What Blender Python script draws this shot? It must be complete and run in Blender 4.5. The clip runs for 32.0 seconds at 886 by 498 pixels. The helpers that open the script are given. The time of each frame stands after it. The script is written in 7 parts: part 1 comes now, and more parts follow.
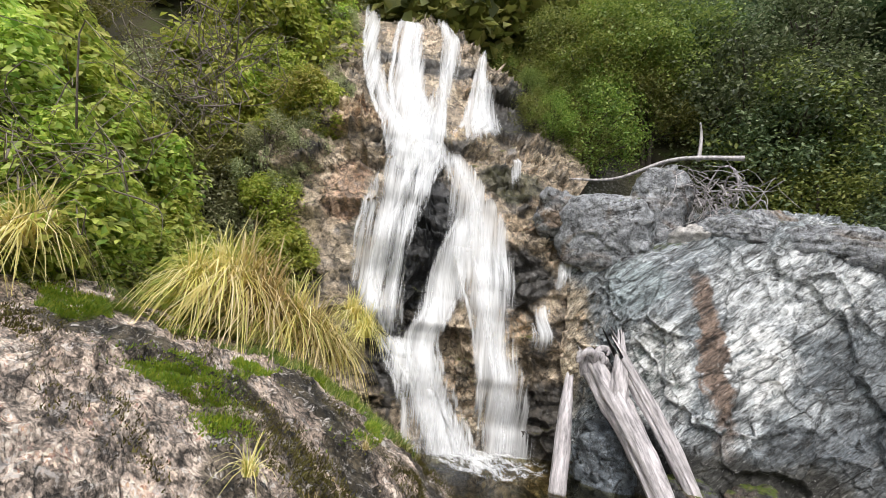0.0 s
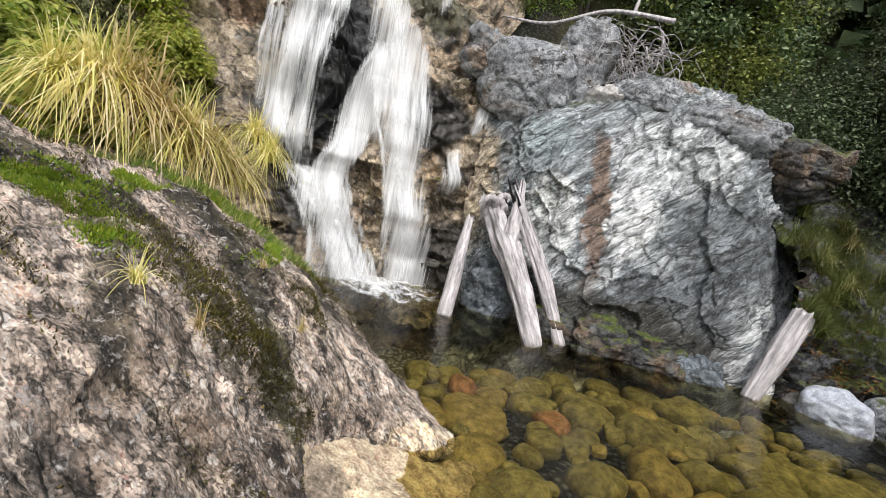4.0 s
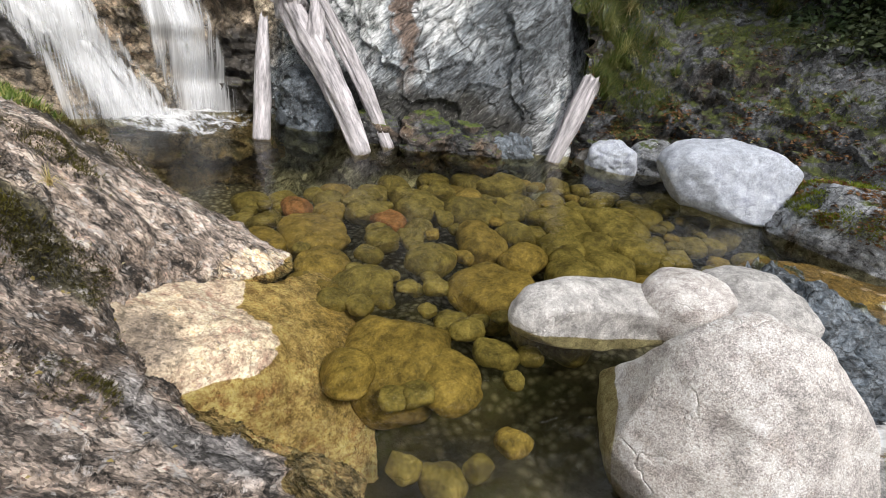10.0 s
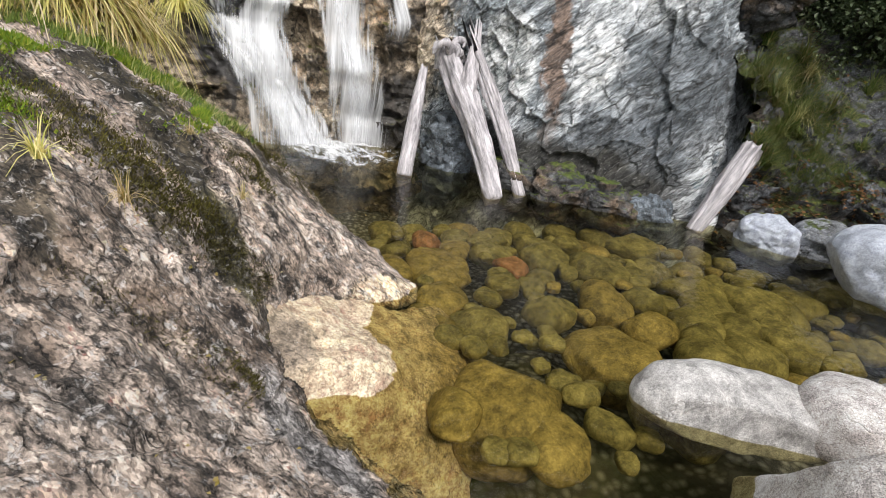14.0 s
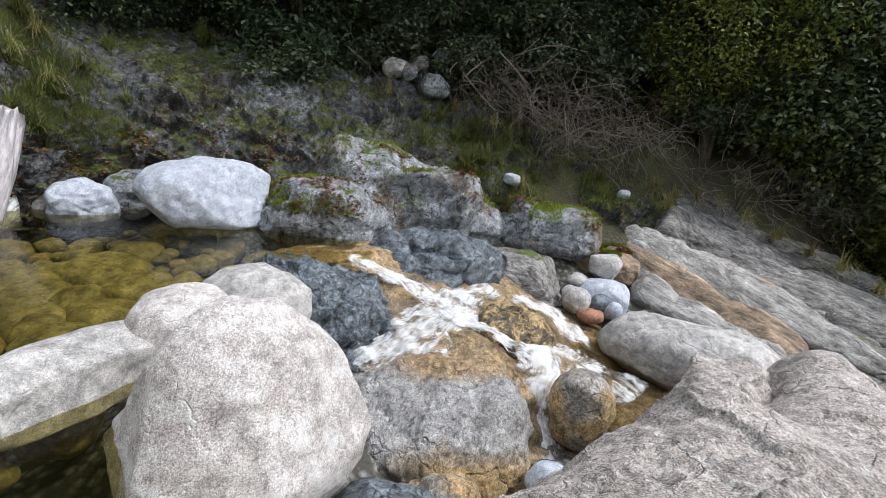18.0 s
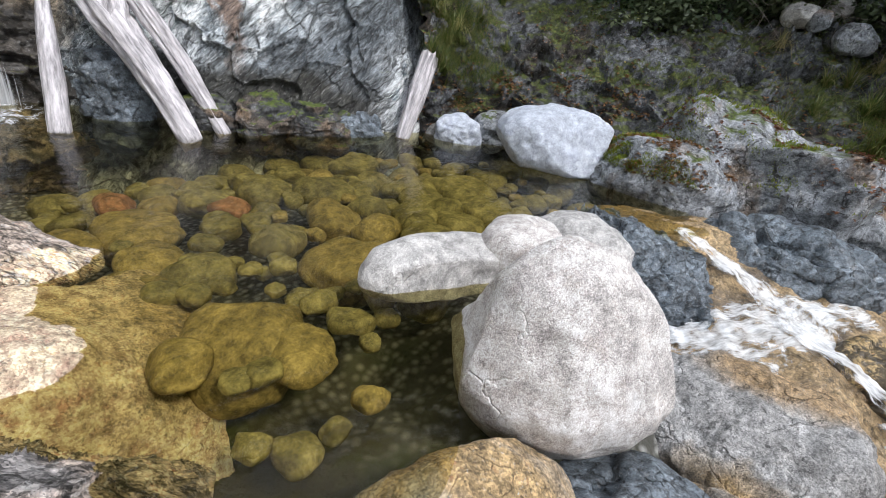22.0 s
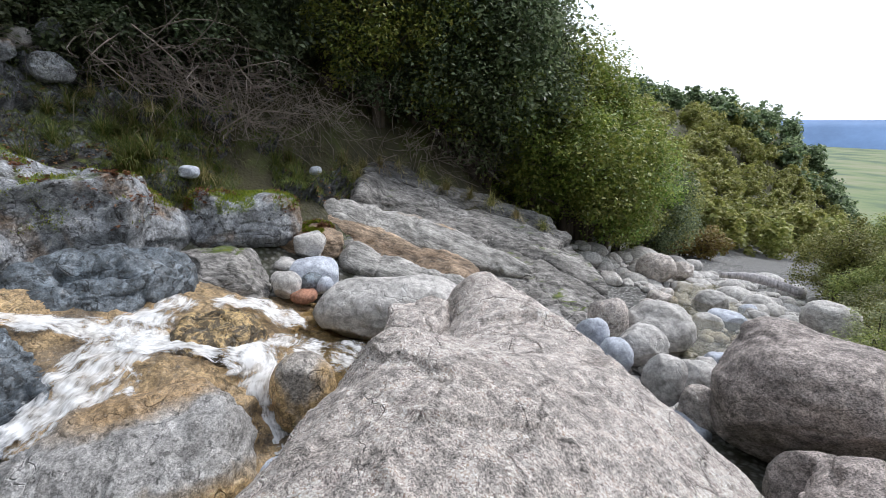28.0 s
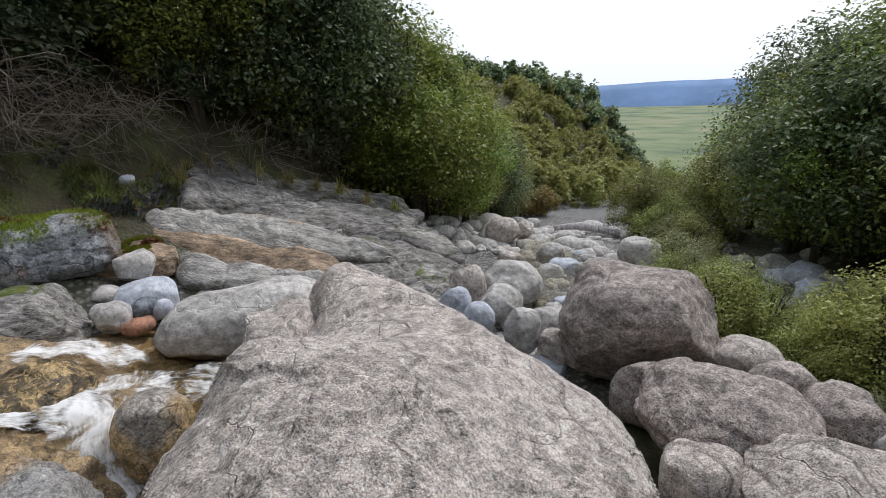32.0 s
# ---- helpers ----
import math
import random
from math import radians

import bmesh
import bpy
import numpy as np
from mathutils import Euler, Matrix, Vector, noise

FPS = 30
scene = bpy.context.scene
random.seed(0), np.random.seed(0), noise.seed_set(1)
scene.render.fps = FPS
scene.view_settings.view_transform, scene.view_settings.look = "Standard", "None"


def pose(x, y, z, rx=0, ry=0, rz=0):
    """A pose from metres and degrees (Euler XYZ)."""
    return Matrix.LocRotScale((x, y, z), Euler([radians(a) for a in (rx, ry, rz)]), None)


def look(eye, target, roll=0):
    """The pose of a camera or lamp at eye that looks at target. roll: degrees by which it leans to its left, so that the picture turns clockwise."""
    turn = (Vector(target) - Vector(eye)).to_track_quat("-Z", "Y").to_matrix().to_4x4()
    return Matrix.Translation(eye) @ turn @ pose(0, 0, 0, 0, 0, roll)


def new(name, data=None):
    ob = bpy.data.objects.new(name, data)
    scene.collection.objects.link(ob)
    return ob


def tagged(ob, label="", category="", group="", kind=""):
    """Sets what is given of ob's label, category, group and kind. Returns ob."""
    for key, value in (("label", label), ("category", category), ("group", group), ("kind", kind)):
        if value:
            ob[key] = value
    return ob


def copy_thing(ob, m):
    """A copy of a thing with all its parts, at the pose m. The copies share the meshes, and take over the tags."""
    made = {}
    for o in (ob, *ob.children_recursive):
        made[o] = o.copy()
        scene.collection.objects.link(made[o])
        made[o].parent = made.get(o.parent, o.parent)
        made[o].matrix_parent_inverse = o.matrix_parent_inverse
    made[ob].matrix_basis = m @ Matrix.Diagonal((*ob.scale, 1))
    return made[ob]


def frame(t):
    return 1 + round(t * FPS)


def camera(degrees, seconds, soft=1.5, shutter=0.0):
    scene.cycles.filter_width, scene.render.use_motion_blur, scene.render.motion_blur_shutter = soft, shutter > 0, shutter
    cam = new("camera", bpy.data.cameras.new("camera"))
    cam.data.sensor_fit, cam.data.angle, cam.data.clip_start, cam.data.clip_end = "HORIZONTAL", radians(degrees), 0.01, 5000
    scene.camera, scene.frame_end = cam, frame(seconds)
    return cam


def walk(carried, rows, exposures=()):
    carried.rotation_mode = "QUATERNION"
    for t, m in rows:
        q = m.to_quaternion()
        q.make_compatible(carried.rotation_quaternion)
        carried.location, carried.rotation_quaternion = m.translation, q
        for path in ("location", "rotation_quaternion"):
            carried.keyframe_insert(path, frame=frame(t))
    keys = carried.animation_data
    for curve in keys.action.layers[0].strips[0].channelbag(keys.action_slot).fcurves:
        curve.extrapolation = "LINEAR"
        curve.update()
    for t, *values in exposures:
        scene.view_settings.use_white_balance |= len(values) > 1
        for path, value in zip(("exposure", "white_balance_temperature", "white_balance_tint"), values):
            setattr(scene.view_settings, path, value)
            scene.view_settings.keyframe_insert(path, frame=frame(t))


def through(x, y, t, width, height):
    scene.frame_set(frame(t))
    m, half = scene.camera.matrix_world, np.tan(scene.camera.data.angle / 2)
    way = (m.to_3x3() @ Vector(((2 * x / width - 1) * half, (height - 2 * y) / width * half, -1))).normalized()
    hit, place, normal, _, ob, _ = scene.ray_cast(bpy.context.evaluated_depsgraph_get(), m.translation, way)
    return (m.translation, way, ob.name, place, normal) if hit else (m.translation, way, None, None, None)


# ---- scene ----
cam = camera(87.90, 32.0, soft=0.9)
# seconds, place in metres, yaw, pitch, roll
ROWS = [
    (0, -0.063, 0.106, 2.077, -6.76, 10.39, -7.08),
    (0.5, -0.045, 0.100, 2.059, -7.35, 9.23, -7.61),
    (1, -0.046, 0.099, 2.045, -7.57, 7.83, -8.26),
    (1.5, -0.040, 0.106, 2.022, -8.16, 6.21, -8.94),
    (2, -0.024, 0.106, 1.992, -8.87, 3.63, -8.66),
    (2.5, -0.027, 0.125, 1.963, -9.56, 0.78, -9.40),
    (4.5, 0.045, 0.028, 2.096, -21.77, -10.54, -12.74),
    (5, 0.100, 0.043, 2.084, -26.59, -13.34, -12.13),
    (5.5, 0.226, 0.037, 2.066, -30.60, -15.93, -10.37),
    (6, 0.245, 0.041, 2.059, -34.89, -19.28, -7.39),
    (6.5, 0.255, 0.029, 2.044, -37.60, -21.81, -7.81),
    (7, 0.291, -0.003, 2.052, -41.44, -22.54, -7.32),
    (7.5, 0.296, -0.019, 2.037, -45.03, -23.84, -7.55),
    (8, 0.308, -0.048, 2.037, -49.01, -24.36, -7.60),
    (8.5, 0.305, -0.067, 2.039, -52.65, -25.20, -7.42),
    (9, 0.295, -0.066, 2.030, -50.71, -25.93, -7.54),
    (9.5, 0.286, -0.042, 2.022, -44.29, -26.52, -7.29),
    (10, 0.270, -0.012, 2.019, -38.82, -26.87, -7.49),
    (10.5, 0.242, 0.017, 2.012, -34.50, -26.98, -8.62),
    (11, 0.233, 0.038, 2.003, -29.31, -26.01, -8.47),
    (11.5, 0.170, 0.040, 2.045, -21.62, -23.19, -9.61),
    (12, 0.130, 0.046, 2.083, -17.46, -22.60, -9.95),
    (12.5, 0.147, 0.066, 2.045, -16.24, -22.57, -9.67),
    (13, 0.142, 0.046, 2.047, -16.42, -22.30, -9.53),
    (13.5, 0.144, 0.048, 2.058, -17.29, -22.65, -9.28),
    (14, 0.169, 0.034, 2.039, -22.28, -23.96, -9.41),
    (14.5, 0.240, -0.011, 2.020, -37.04, -24.82, -11.03),
    (15, 0.264, -0.107, 2.013, -54.65, -26.90, -11.10),
    (15.5, 0.308, -0.188, 1.992, -63.75, -25.46, -9.68),
    (17.5, 0.549, -0.490, 1.907, -91.07, -16.37, -6.79),
    (18, 0.551, -0.555, 1.913, -94.67, -16.04, -5.72),
    (18.5, 0.570, -0.526, 1.898, -98.55, -16.42, -4.98),
    (19, 0.568, -0.545, 1.893, -100.70, -17.10, -4.09),
    (19.5, 0.563, -0.551, 1.891, -100.02, -17.48, -3.41),
    (20, 0.566, -0.497, 1.894, -94.35, -17.66, -3.74),
    (20.5, 0.546, -0.447, 1.900, -85.69, -18.04, -4.30),
    (21, 0.500, -0.364, 1.874, -72.02, -21.03, -5.01),
    (21.5, 0.422, -0.328, 1.862, -59.08, -23.90, -5.91),
    (22, 0.422, -0.292, 1.840, -55.63, -25.65, -7.31),
    (22.5, 0.444, -0.388, 1.844, -68.03, -23.14, -7.47),
    (23, 0.487, -0.455, 1.833, -80.80, -22.37, -5.30),
    (23.5, 0.495, -0.486, 1.832, -87.99, -23.78, -4.43),
    (24, 0.521, -0.513, 1.821, -94.14, -22.23, -3.34),
    (24.5, 0.540, -0.527, 1.836, -99.40, -22.56, -2.47),
    (26.5, 0.538, -0.544, 1.882, -94.22, -18.98, -1.93),
    (27, 0.497, -0.696, 1.912, -106.13, -18.19, -2.38),
    (27.5, 0.478, -0.890, 1.920, -118.32, -16.96, -2.22),
    (28, 0.438, -0.964, 1.950, -129.87, -16.16, -1.75),
    (28.5, 0.425, -1.011, 1.953, -137.32, -14.95, -0.83),
    (29, 0.405, -1.017, 1.968, -145.12, -14.10, 0.25),
    (29.5, 0.400, -1.018, 1.961, -151.82, -14.00, 0.87),
    (30, 0.398, -1.021, 1.966, -155.51, -14.99, 1.14),
    (30.5, 0.391, -1.035, 1.960, -156.27, -16.77, 1.49),
    (31, 0.389, -1.042, 1.947, -156.06, -19.00, 2.01),
    (31.5, 0.392, -1.040, 1.945, -155.05, -19.31, 2.20),
    (32, 0.427, -1.024, 1.958, -149.16, -18.19, 2.07),
]
walk(cam, [(t, pose(x, y, z, 90 + pitch, roll, yaw)) for t, x, y, z, yaw, pitch, roll in ROWS],
     exposures=[(0, 0.0, 6500, 10), (13, 0.0, 6450, 10), (18, 0.1, 6080, 10), (27, 0.1, 6050, 10), (28.5, -0.1, 6080, 10), (29.5, -0.34, 6200, 10), (32, -0.36, 6200, 10)])

# ---- light ----
world = bpy.data.worlds.new("sky")
scene.world = world
world.use_nodes = True
wn = world.node_tree.nodes
wl = world.node_tree.links
sky = wn.new("ShaderNodeTexSky")
sky.sky_type = "NISHITA"
sky.sun_disc = False
sky.sun_elevation = radians(50)
sky.sun_rotation = radians(190)
sky.air_density, sky.dust_density, sky.ozone_density = 1.0, 6.0, 1.0
cloud = wn.new("ShaderNodeMixRGB")          # a thin layer of white cloud over the sky
cloud.inputs["Fac"].default_value = 0.75
cloud.inputs["Color2"].default_value = (10.5, 10.9, 11.6, 1)
wl.new(sky.outputs["Color"], cloud.inputs["Color1"])
wl.new(cloud.outputs["Color"], wn["Background"].inputs["Color"])
wn["Background"].inputs["Strength"].default_value = 0.15
sun = new("sun", bpy.data.lights.new("sun", "SUN"))
sun.data.energy, sun.data.angle, sun.data.color = 2.3, radians(9), (1.0, 0.955, 0.90)
sun.matrix_world = look((-2, -11, 14), (0, 0, 0))


# ---- noise ----
def lattice(ix, iy, iz, seed):
    h = (ix * 374761393 + iy * 668265263 + iz * 2147483647 + seed * 1442695041) & 0xFFFFFFFF
    h = ((h ^ (h >> 13)) * 1274126177) & 0xFFFFFFFF
    h = ((h ^ (h >> 16)) * 2246822519) & 0xFFFFFFFF
    return ((h ^ (h >> 15)) & 0xFFFFFF) / 0xFFFFFF * 2 - 1


def vnoise(p, seed=0):
    """Smooth value noise of the points p (n x 3), from -1 to 1."""
    i = np.floor(p).astype(np.int64)
    f = p - i
    f = f * f * f * (f * (f * 6 - 15) + 10)
    total = np.zeros(len(p))
    for dx in (0, 1):
        for dy in (0, 1):
            for dz in (0, 1):
                w = np.abs(1 - dx - f[:, 0]) * np.abs(1 - dy - f[:, 1]) * np.abs(1 - dz - f[:, 2])
                total += w * lattice(i[:, 0] + dx, i[:, 1] + dy, i[:, 2] + dz, seed)
    return total


def fbm(p, size, octaves=4, seed=0, gain=0.5):
    p = np.asarray(p, float) / size
    total, a = np.zeros(len(p)), 1.0
    for k in range(octaves):
        total += a * vnoise(p + 17.3 * k, seed + k)
        p = p * 2.03
        a *= gain
    return total


def ridged(p, size, octaves=4, seed=0):
    p = np.asarray(p, float) / size
    total, a = np.zeros(len(p)), 1.0
    for k in range(octaves):
        total += a * (1 - 2 * np.abs(vnoise(p + 9.1 * k, seed + k)))
        p = p * 2.1
        a *= 0.5
    return total


def blocks(p, size, seed=0):
    """Broken blocks: for each point the random height of its cell and the gap to the next cell."""
    p = np.asarray(p, float) / size
    i = np.floor(p).astype(np.int64)
    f1, f2, val = np.full(len(p), 9.0), np.full(len(p), 9.0), np.zeros(len(p))
    for dx in (-1, 0, 1):
        for dy in (-1, 0, 1):
            for dz in (-1, 0, 1):
                c = i + (dx, dy, dz)
                q = np.stack([lattice(c[:, 0], c[:, 1], c[:, 2], seed + k) for k in (1, 2, 3)], 1) * 0.45 + 0.5 + c
                d = np.linalg.norm(p - q, axis=1)
                tilt = np.einsum("ij,ij->i", p - q, np.stack([lattice(c[:, 0], c[:, 1], c[:, 2], seed + k) for k in (5, 6, 7)], 1))
                h = lattice(c[:, 0], c[:, 1], c[:, 2], seed + 4) + 0.8 * tilt
                near = d < f1
                f2 = np.where(near, f1, np.minimum(f2, d))
                val = np.where(near, h, val)
                f1 = np.where(near, d, f1)
    return val, f2 - f1


# ---- materials ----
def shader(name):
    m = bpy.data.materials.new(name)
    m.use_nodes = True
    n, l = m.node_tree.nodes, m.node_tree.links
    return m, n, l, n["Principled BSDF"]


def tex(n, l, kind, scale, vec, **more):
    t = n.new(kind)
    t.inputs["Scale"].default_value = scale
    for k, v in more.items():
        t.inputs[k].default_value = v
    l.new(vec, t.inputs["Vector"])
    return t


def ramp(n, l, value, stops):
    r = n.new("ShaderNodeValToRGB")
    e = r.color_ramp.elements
    while len(e) < len(stops):
        e.new(0.5)
    for k, (at, c) in zip(e, stops):
        k.position = at
        k.color = (*c, 1) if len(c) == 3 else c
    l.new(value, r.inputs["Fac"])
    return r.outputs["Color"]


def mix(n, l, fac, a, b, how="MIX"):
    m = n.new("ShaderNodeMixRGB")
    m.blend_type = how
    for socket, v in ((m.inputs["Fac"], fac), (m.inputs["Color1"], a), (m.inputs["Color2"], b)):
        if isinstance(v, (int, float)):
            socket.default_value = v
        elif isinstance(v, tuple):
            socket.default_value = (*v, 1)
        else:
            l.new(v, socket)
    return m.outputs["Color"]


def maths(n, l, op, a, b=0.0, clamp=False):
    m = n.new("ShaderNodeMath")
    m.operation, m.use_clamp = op, clamp
    for socket, v in zip(m.inputs, (a, b)):
        if isinstance(v, (int, float)):
            socket.default_value = v
        else:
            l.new(v, socket)
    return m.outputs[0]


def grey(a):
    return (a, a, a)


def rock_material(name, light, dark, speck=0.25, fine=60.0, vein=0.0, vein_colour=(0.75, 0.77, 0.78), moss=0.0,
                  stain=None, stain_amount=0.0, lichen=0.0, lichen_colour=(0.6, 0.6, 0.56), rough=0.8, bump=0.5, crack=0.5, blotch=0.6,
                  along=None, ratio=4.0, wet=0.0, moss_colour=(0.075, 0.11, 0.012), patch=1.3, zones=(), ragged=0.5, crust=0.0, crisp=0.6, beds=0.0, bed_axis=(0, 0, 1), bed_gap=0.5, edge_at=0.55, shard=0.0, shard_size=9.0):
    """Rock at real size: large tone patches, grain, joints, veins, stains, lichen spots and moss on what faces up."""
    m, n, l, b = shader(name)
    geo = n.new("ShaderNodeNewGeometry")
    info = n.new("ShaderNodeObjectInfo")
    shift = n.new("ShaderNodeVectorMath")
    shift.operation = "MULTIPLY_ADD"
    l.new(geo.outputs["Position"], shift.inputs[0])
    shift.inputs[1].default_value = (1, 1, 1)
    spread = n.new("ShaderNodeCombineXYZ")
    l.new(maths(n, l, "MULTIPLY", info.outputs["Random"], 50.0), spread.inputs["X"])
    l.new(spread.outputs[0], shift.inputs[2])
    v = shift.outputs[0]
    if along:      # marks drawn out along one direction
        a = Vector(along).normalized()
        dot = n.new("ShaderNodeVectorMath")
        dot.operation = "DOT_PRODUCT"
        l.new(v, dot.inputs[0])
        dot.inputs[1].default_value = a
        sc = n.new("ShaderNodeVectorMath")
        sc.operation = "SCALE"
        sc.inputs[0].default_value = a
        l.new(maths(n, l, "MULTIPLY", dot.outputs["Value"], 1 / ratio - 1), sc.inputs["Scale"])
        ad = n.new("ShaderNodeVectorMath")
        l.new(v, ad.inputs[0])
        l.new(sc.outputs[0], ad.inputs[1])
        v = ad.outputs[0]
    big = tex(n, l, "ShaderNodeTexNoise", patch, v, Detail=6, Roughness=0.65, Distortion=0.6).outputs["Fac"]
    colour = ramp(n, l, big, [(0.3, dark), (0.68, light)])
    if stain:
        s = tex(n, l, "ShaderNodeTexNoise", 0.9, v, Detail=5, Roughness=0.6, Distortion=1.0).outputs["Fac"]
        colour = mix(n, l, ramp(n, l, s, [(0.62 - 0.3 * stain_amount, grey(0)), (0.72 - 0.25 * stain_amount, grey(0.9))]), colour, stain)
    if vein:
        w = tex(n, l, "ShaderNodeTexNoise", 0.62, v, Detail=11, Roughness=0.64, Distortion=1.4).outputs["Fac"]
        f = ramp(n, l, w, [(0.50, grey(0)), (0.55, grey(0.6)), (0.63, grey(1))])
        thin = tex(n, l, "ShaderNodeTexNoise", 2.3, v, Detail=5, Roughness=0.5, Distortion=2.5).outputs["Fac"]
        line = ramp(n, l, maths(n, l, "ABSOLUTE", maths(n, l, "SUBTRACT", thin, 0.5)), [(0.0, grey(0.8)), (0.02, grey(0))])
        f = mix(n, l, 1.0, f, line, "LIGHTEN")
        colour = mix(n, l, maths(n, l, "MULTIPLY", f, vein), colour, vein_colour)
    if zones:      # parts of the rock of another colour: centre, half lengths, turn about x, y, z, colour, share
        wander = n.new("ShaderNodeVectorMath")
        wander.operation = "MULTIPLY_ADD"
        l.new(tex(n, l, "ShaderNodeTexNoise", 1.7, geo.outputs["Position"], Detail=9, Roughness=0.68).outputs["Color"], wander.inputs[0])
        wander.inputs[1].default_value = (2 * ragged,) * 3
        l.new(geo.outputs["Position"], wander.inputs[2])
        for centre, half, turned, tone, share in zones:
            mp = n.new("ShaderNodeMapping")
            mp.vector_type = "TEXTURE"
            mp.inputs["Location"].default_value = [c + ragged for c in centre]
            mp.inputs["Rotation"].default_value = [radians(a) for a in turned]
            mp.inputs["Scale"].default_value = half
            l.new(wander.outputs[0], mp.inputs["Vector"])
            far = n.new("ShaderNodeVectorMath")
            far.operation = "LENGTH"
            l.new(mp.outputs[0], far.inputs[0])
            colour = mix(n, l, ramp(n, l, far.outputs["Value"], [(edge_at, grey(share)), (1.0, grey(0))]), colour, tone)
    mid = tex(n, l, "ShaderNodeTexNoise", 8.0, v, Detail=12, Roughness=0.78).outputs["Fac"]
    colour = mix(n, l, blotch, colour, ramp(n, l, mid, [(0.39, grey(0.05)), (0.5, grey(0.5)), (0.61, grey(0.97))]), "OVERLAY")
    soft = tex(n, l, "ShaderNodeTexNoise", fine * 0.5, v, Detail=4, Roughness=0.75).outputs["Fac"]
    cells = n.new("ShaderNodeSeparateColor")
    l.new(tex(n, l, "ShaderNodeTexVoronoi", fine * 1.3, v).outputs["Color"], cells.inputs[0])
    grain = maths(n, l, "ADD", maths(n, l, "MULTIPLY", cells.outputs[0], 0.45), maths(n, l, "MULTIPLY", soft, 0.55))
    colour = mix(n, l, speck, colour, ramp(n, l, grain, [(0.22, grey(0.05)), (0.5, grey(0.5)), (0.78, grey(0.95))]), "OVERLAY")
    if lichen:
        s = tex(n, l, "ShaderNodeTexNoise", 11.0, geo.outputs["Position"], Detail=9, Roughness=0.78, Distortion=0.5).outputs["Fac"]
        colour = mix(n, l, ramp(n, l, s, [(0.66 - 0.18 * lichen, grey(0)), (0.7 - 0.16 * lichen, grey(0.85))]), colour, lichen_colour)
        s = tex(n, l, "ShaderNodeTexNoise", 5.0, v, Detail=10, Roughness=0.8, Distortion=0.8).outputs["Fac"]
        colour = mix(n, l, ramp(n, l, s, [(0.3 + 0.1 * lichen + crust, grey(0.85)), (0.35 + 0.1 * lichen + crust, grey(0))]), colour, (0.018, 0.015, 0.012))
    if shard:      # angular broken facets, each of its own tone, with fine dark joints
        crook = n.new("ShaderNodeVectorMath")
        crook.operation = "MULTIPLY_ADD"
        l.new(tex(n, l, "ShaderNodeTexNoise", shard_size * 0.8, v, Detail=5, Roughness=0.65).outputs["Color"], crook.inputs[0])
        crook.inputs[1].default_value = (1.1 / shard_size,) * 3
        l.new(v, crook.inputs[2])
        facet = tex(n, l, "ShaderNodeTexVoronoi", shard_size, crook.outputs[0])
        tone = n.new("ShaderNodeSeparateColor")
        l.new(facet.outputs["Color"], tone.inputs[0])
        colour = mix(n, l, 0.6 * shard, colour, ramp(n, l, tone.outputs[0], [(0.0, grey(0.15)), (1.0, grey(0.85))]), "OVERLAY")
        rim = n.new("ShaderNodeTexVoronoi")
        rim.feature = "DISTANCE_TO_EDGE"
        rim.inputs["Scale"].default_value = shard_size
        l.new(crook.outputs[0], rim.inputs["Vector"])
        slit = maths(n, l, "MULTIPLY", ramp(n, l, rim.outputs["Distance"], [(0.0, grey(1)), (0.05, grey(0))]), ramp(n, l, mid, [(0.44, grey(1)), (0.54, grey(0))]))
        colour = mix(n, l, maths(n, l, "MULTIPLY", slit, shard), colour, (0.025, 0.022, 0.018))
    # small dark pits and pale flecks with sharp edges
    pit = tex(n, l, "ShaderNodeTexNoise", 15.0, v, Detail=7, Roughness=0.72, Distortion=0.3).outputs["Fac"]
    pit = ramp(n, l, pit, [(0.375, grey(1)), (0.425, grey(0))])
    colour = mix(n, l, maths(n, l, "MULTIPLY", pit, crisp), colour, (0.022, 0.019, 0.016), "MIX")
    fleck = ramp(n, l, tex(n, l, "ShaderNodeTexNoise", 24.0, v, Detail=7, Roughness=0.75).outputs["Fac"], [(0.585, grey(0)), (0.625, grey(1))])
    colour = mix(n, l, maths(n, l, "MULTIPLY", fleck, 0.55 * crisp), colour, mix(n, l, 0.5, colour, (0.9, 0.88, 0.85)))
    edge = n.new("ShaderNodeTexVoronoi")
    edge.feature = "DISTANCE_TO_EDGE"
    edge.inputs["Scale"].default_value = 1.5
    warp = n.new("ShaderNodeVectorMath")
    warp.operation = "MULTIPLY_ADD"
    wn_ = tex(n, l, "ShaderNodeTexNoise", 2.2, v, Detail=4)
    l.new(wn_.outputs["Color"], warp.inputs[0])
    warp.inputs[1].default_value = (0.7, 0.7, 0.7)
    l.new(v, warp.inputs[2])
    l.new(warp.outputs[0], edge.inputs["Vector"])
    joint = ramp(n, l, edge.outputs["Distance"], [(0.0, grey(1)), (0.018, grey(0))])
    gate = ramp(n, l, big, [(0.45, grey(0)), (0.55, grey(1))])
    joint = maths(n, l, "MULTIPLY", joint, gate)
    colour = mix(n, l, maths(n, l, "MULTIPLY", joint, crack), colour, (0.03, 0.027, 0.022))
    roughness = rough
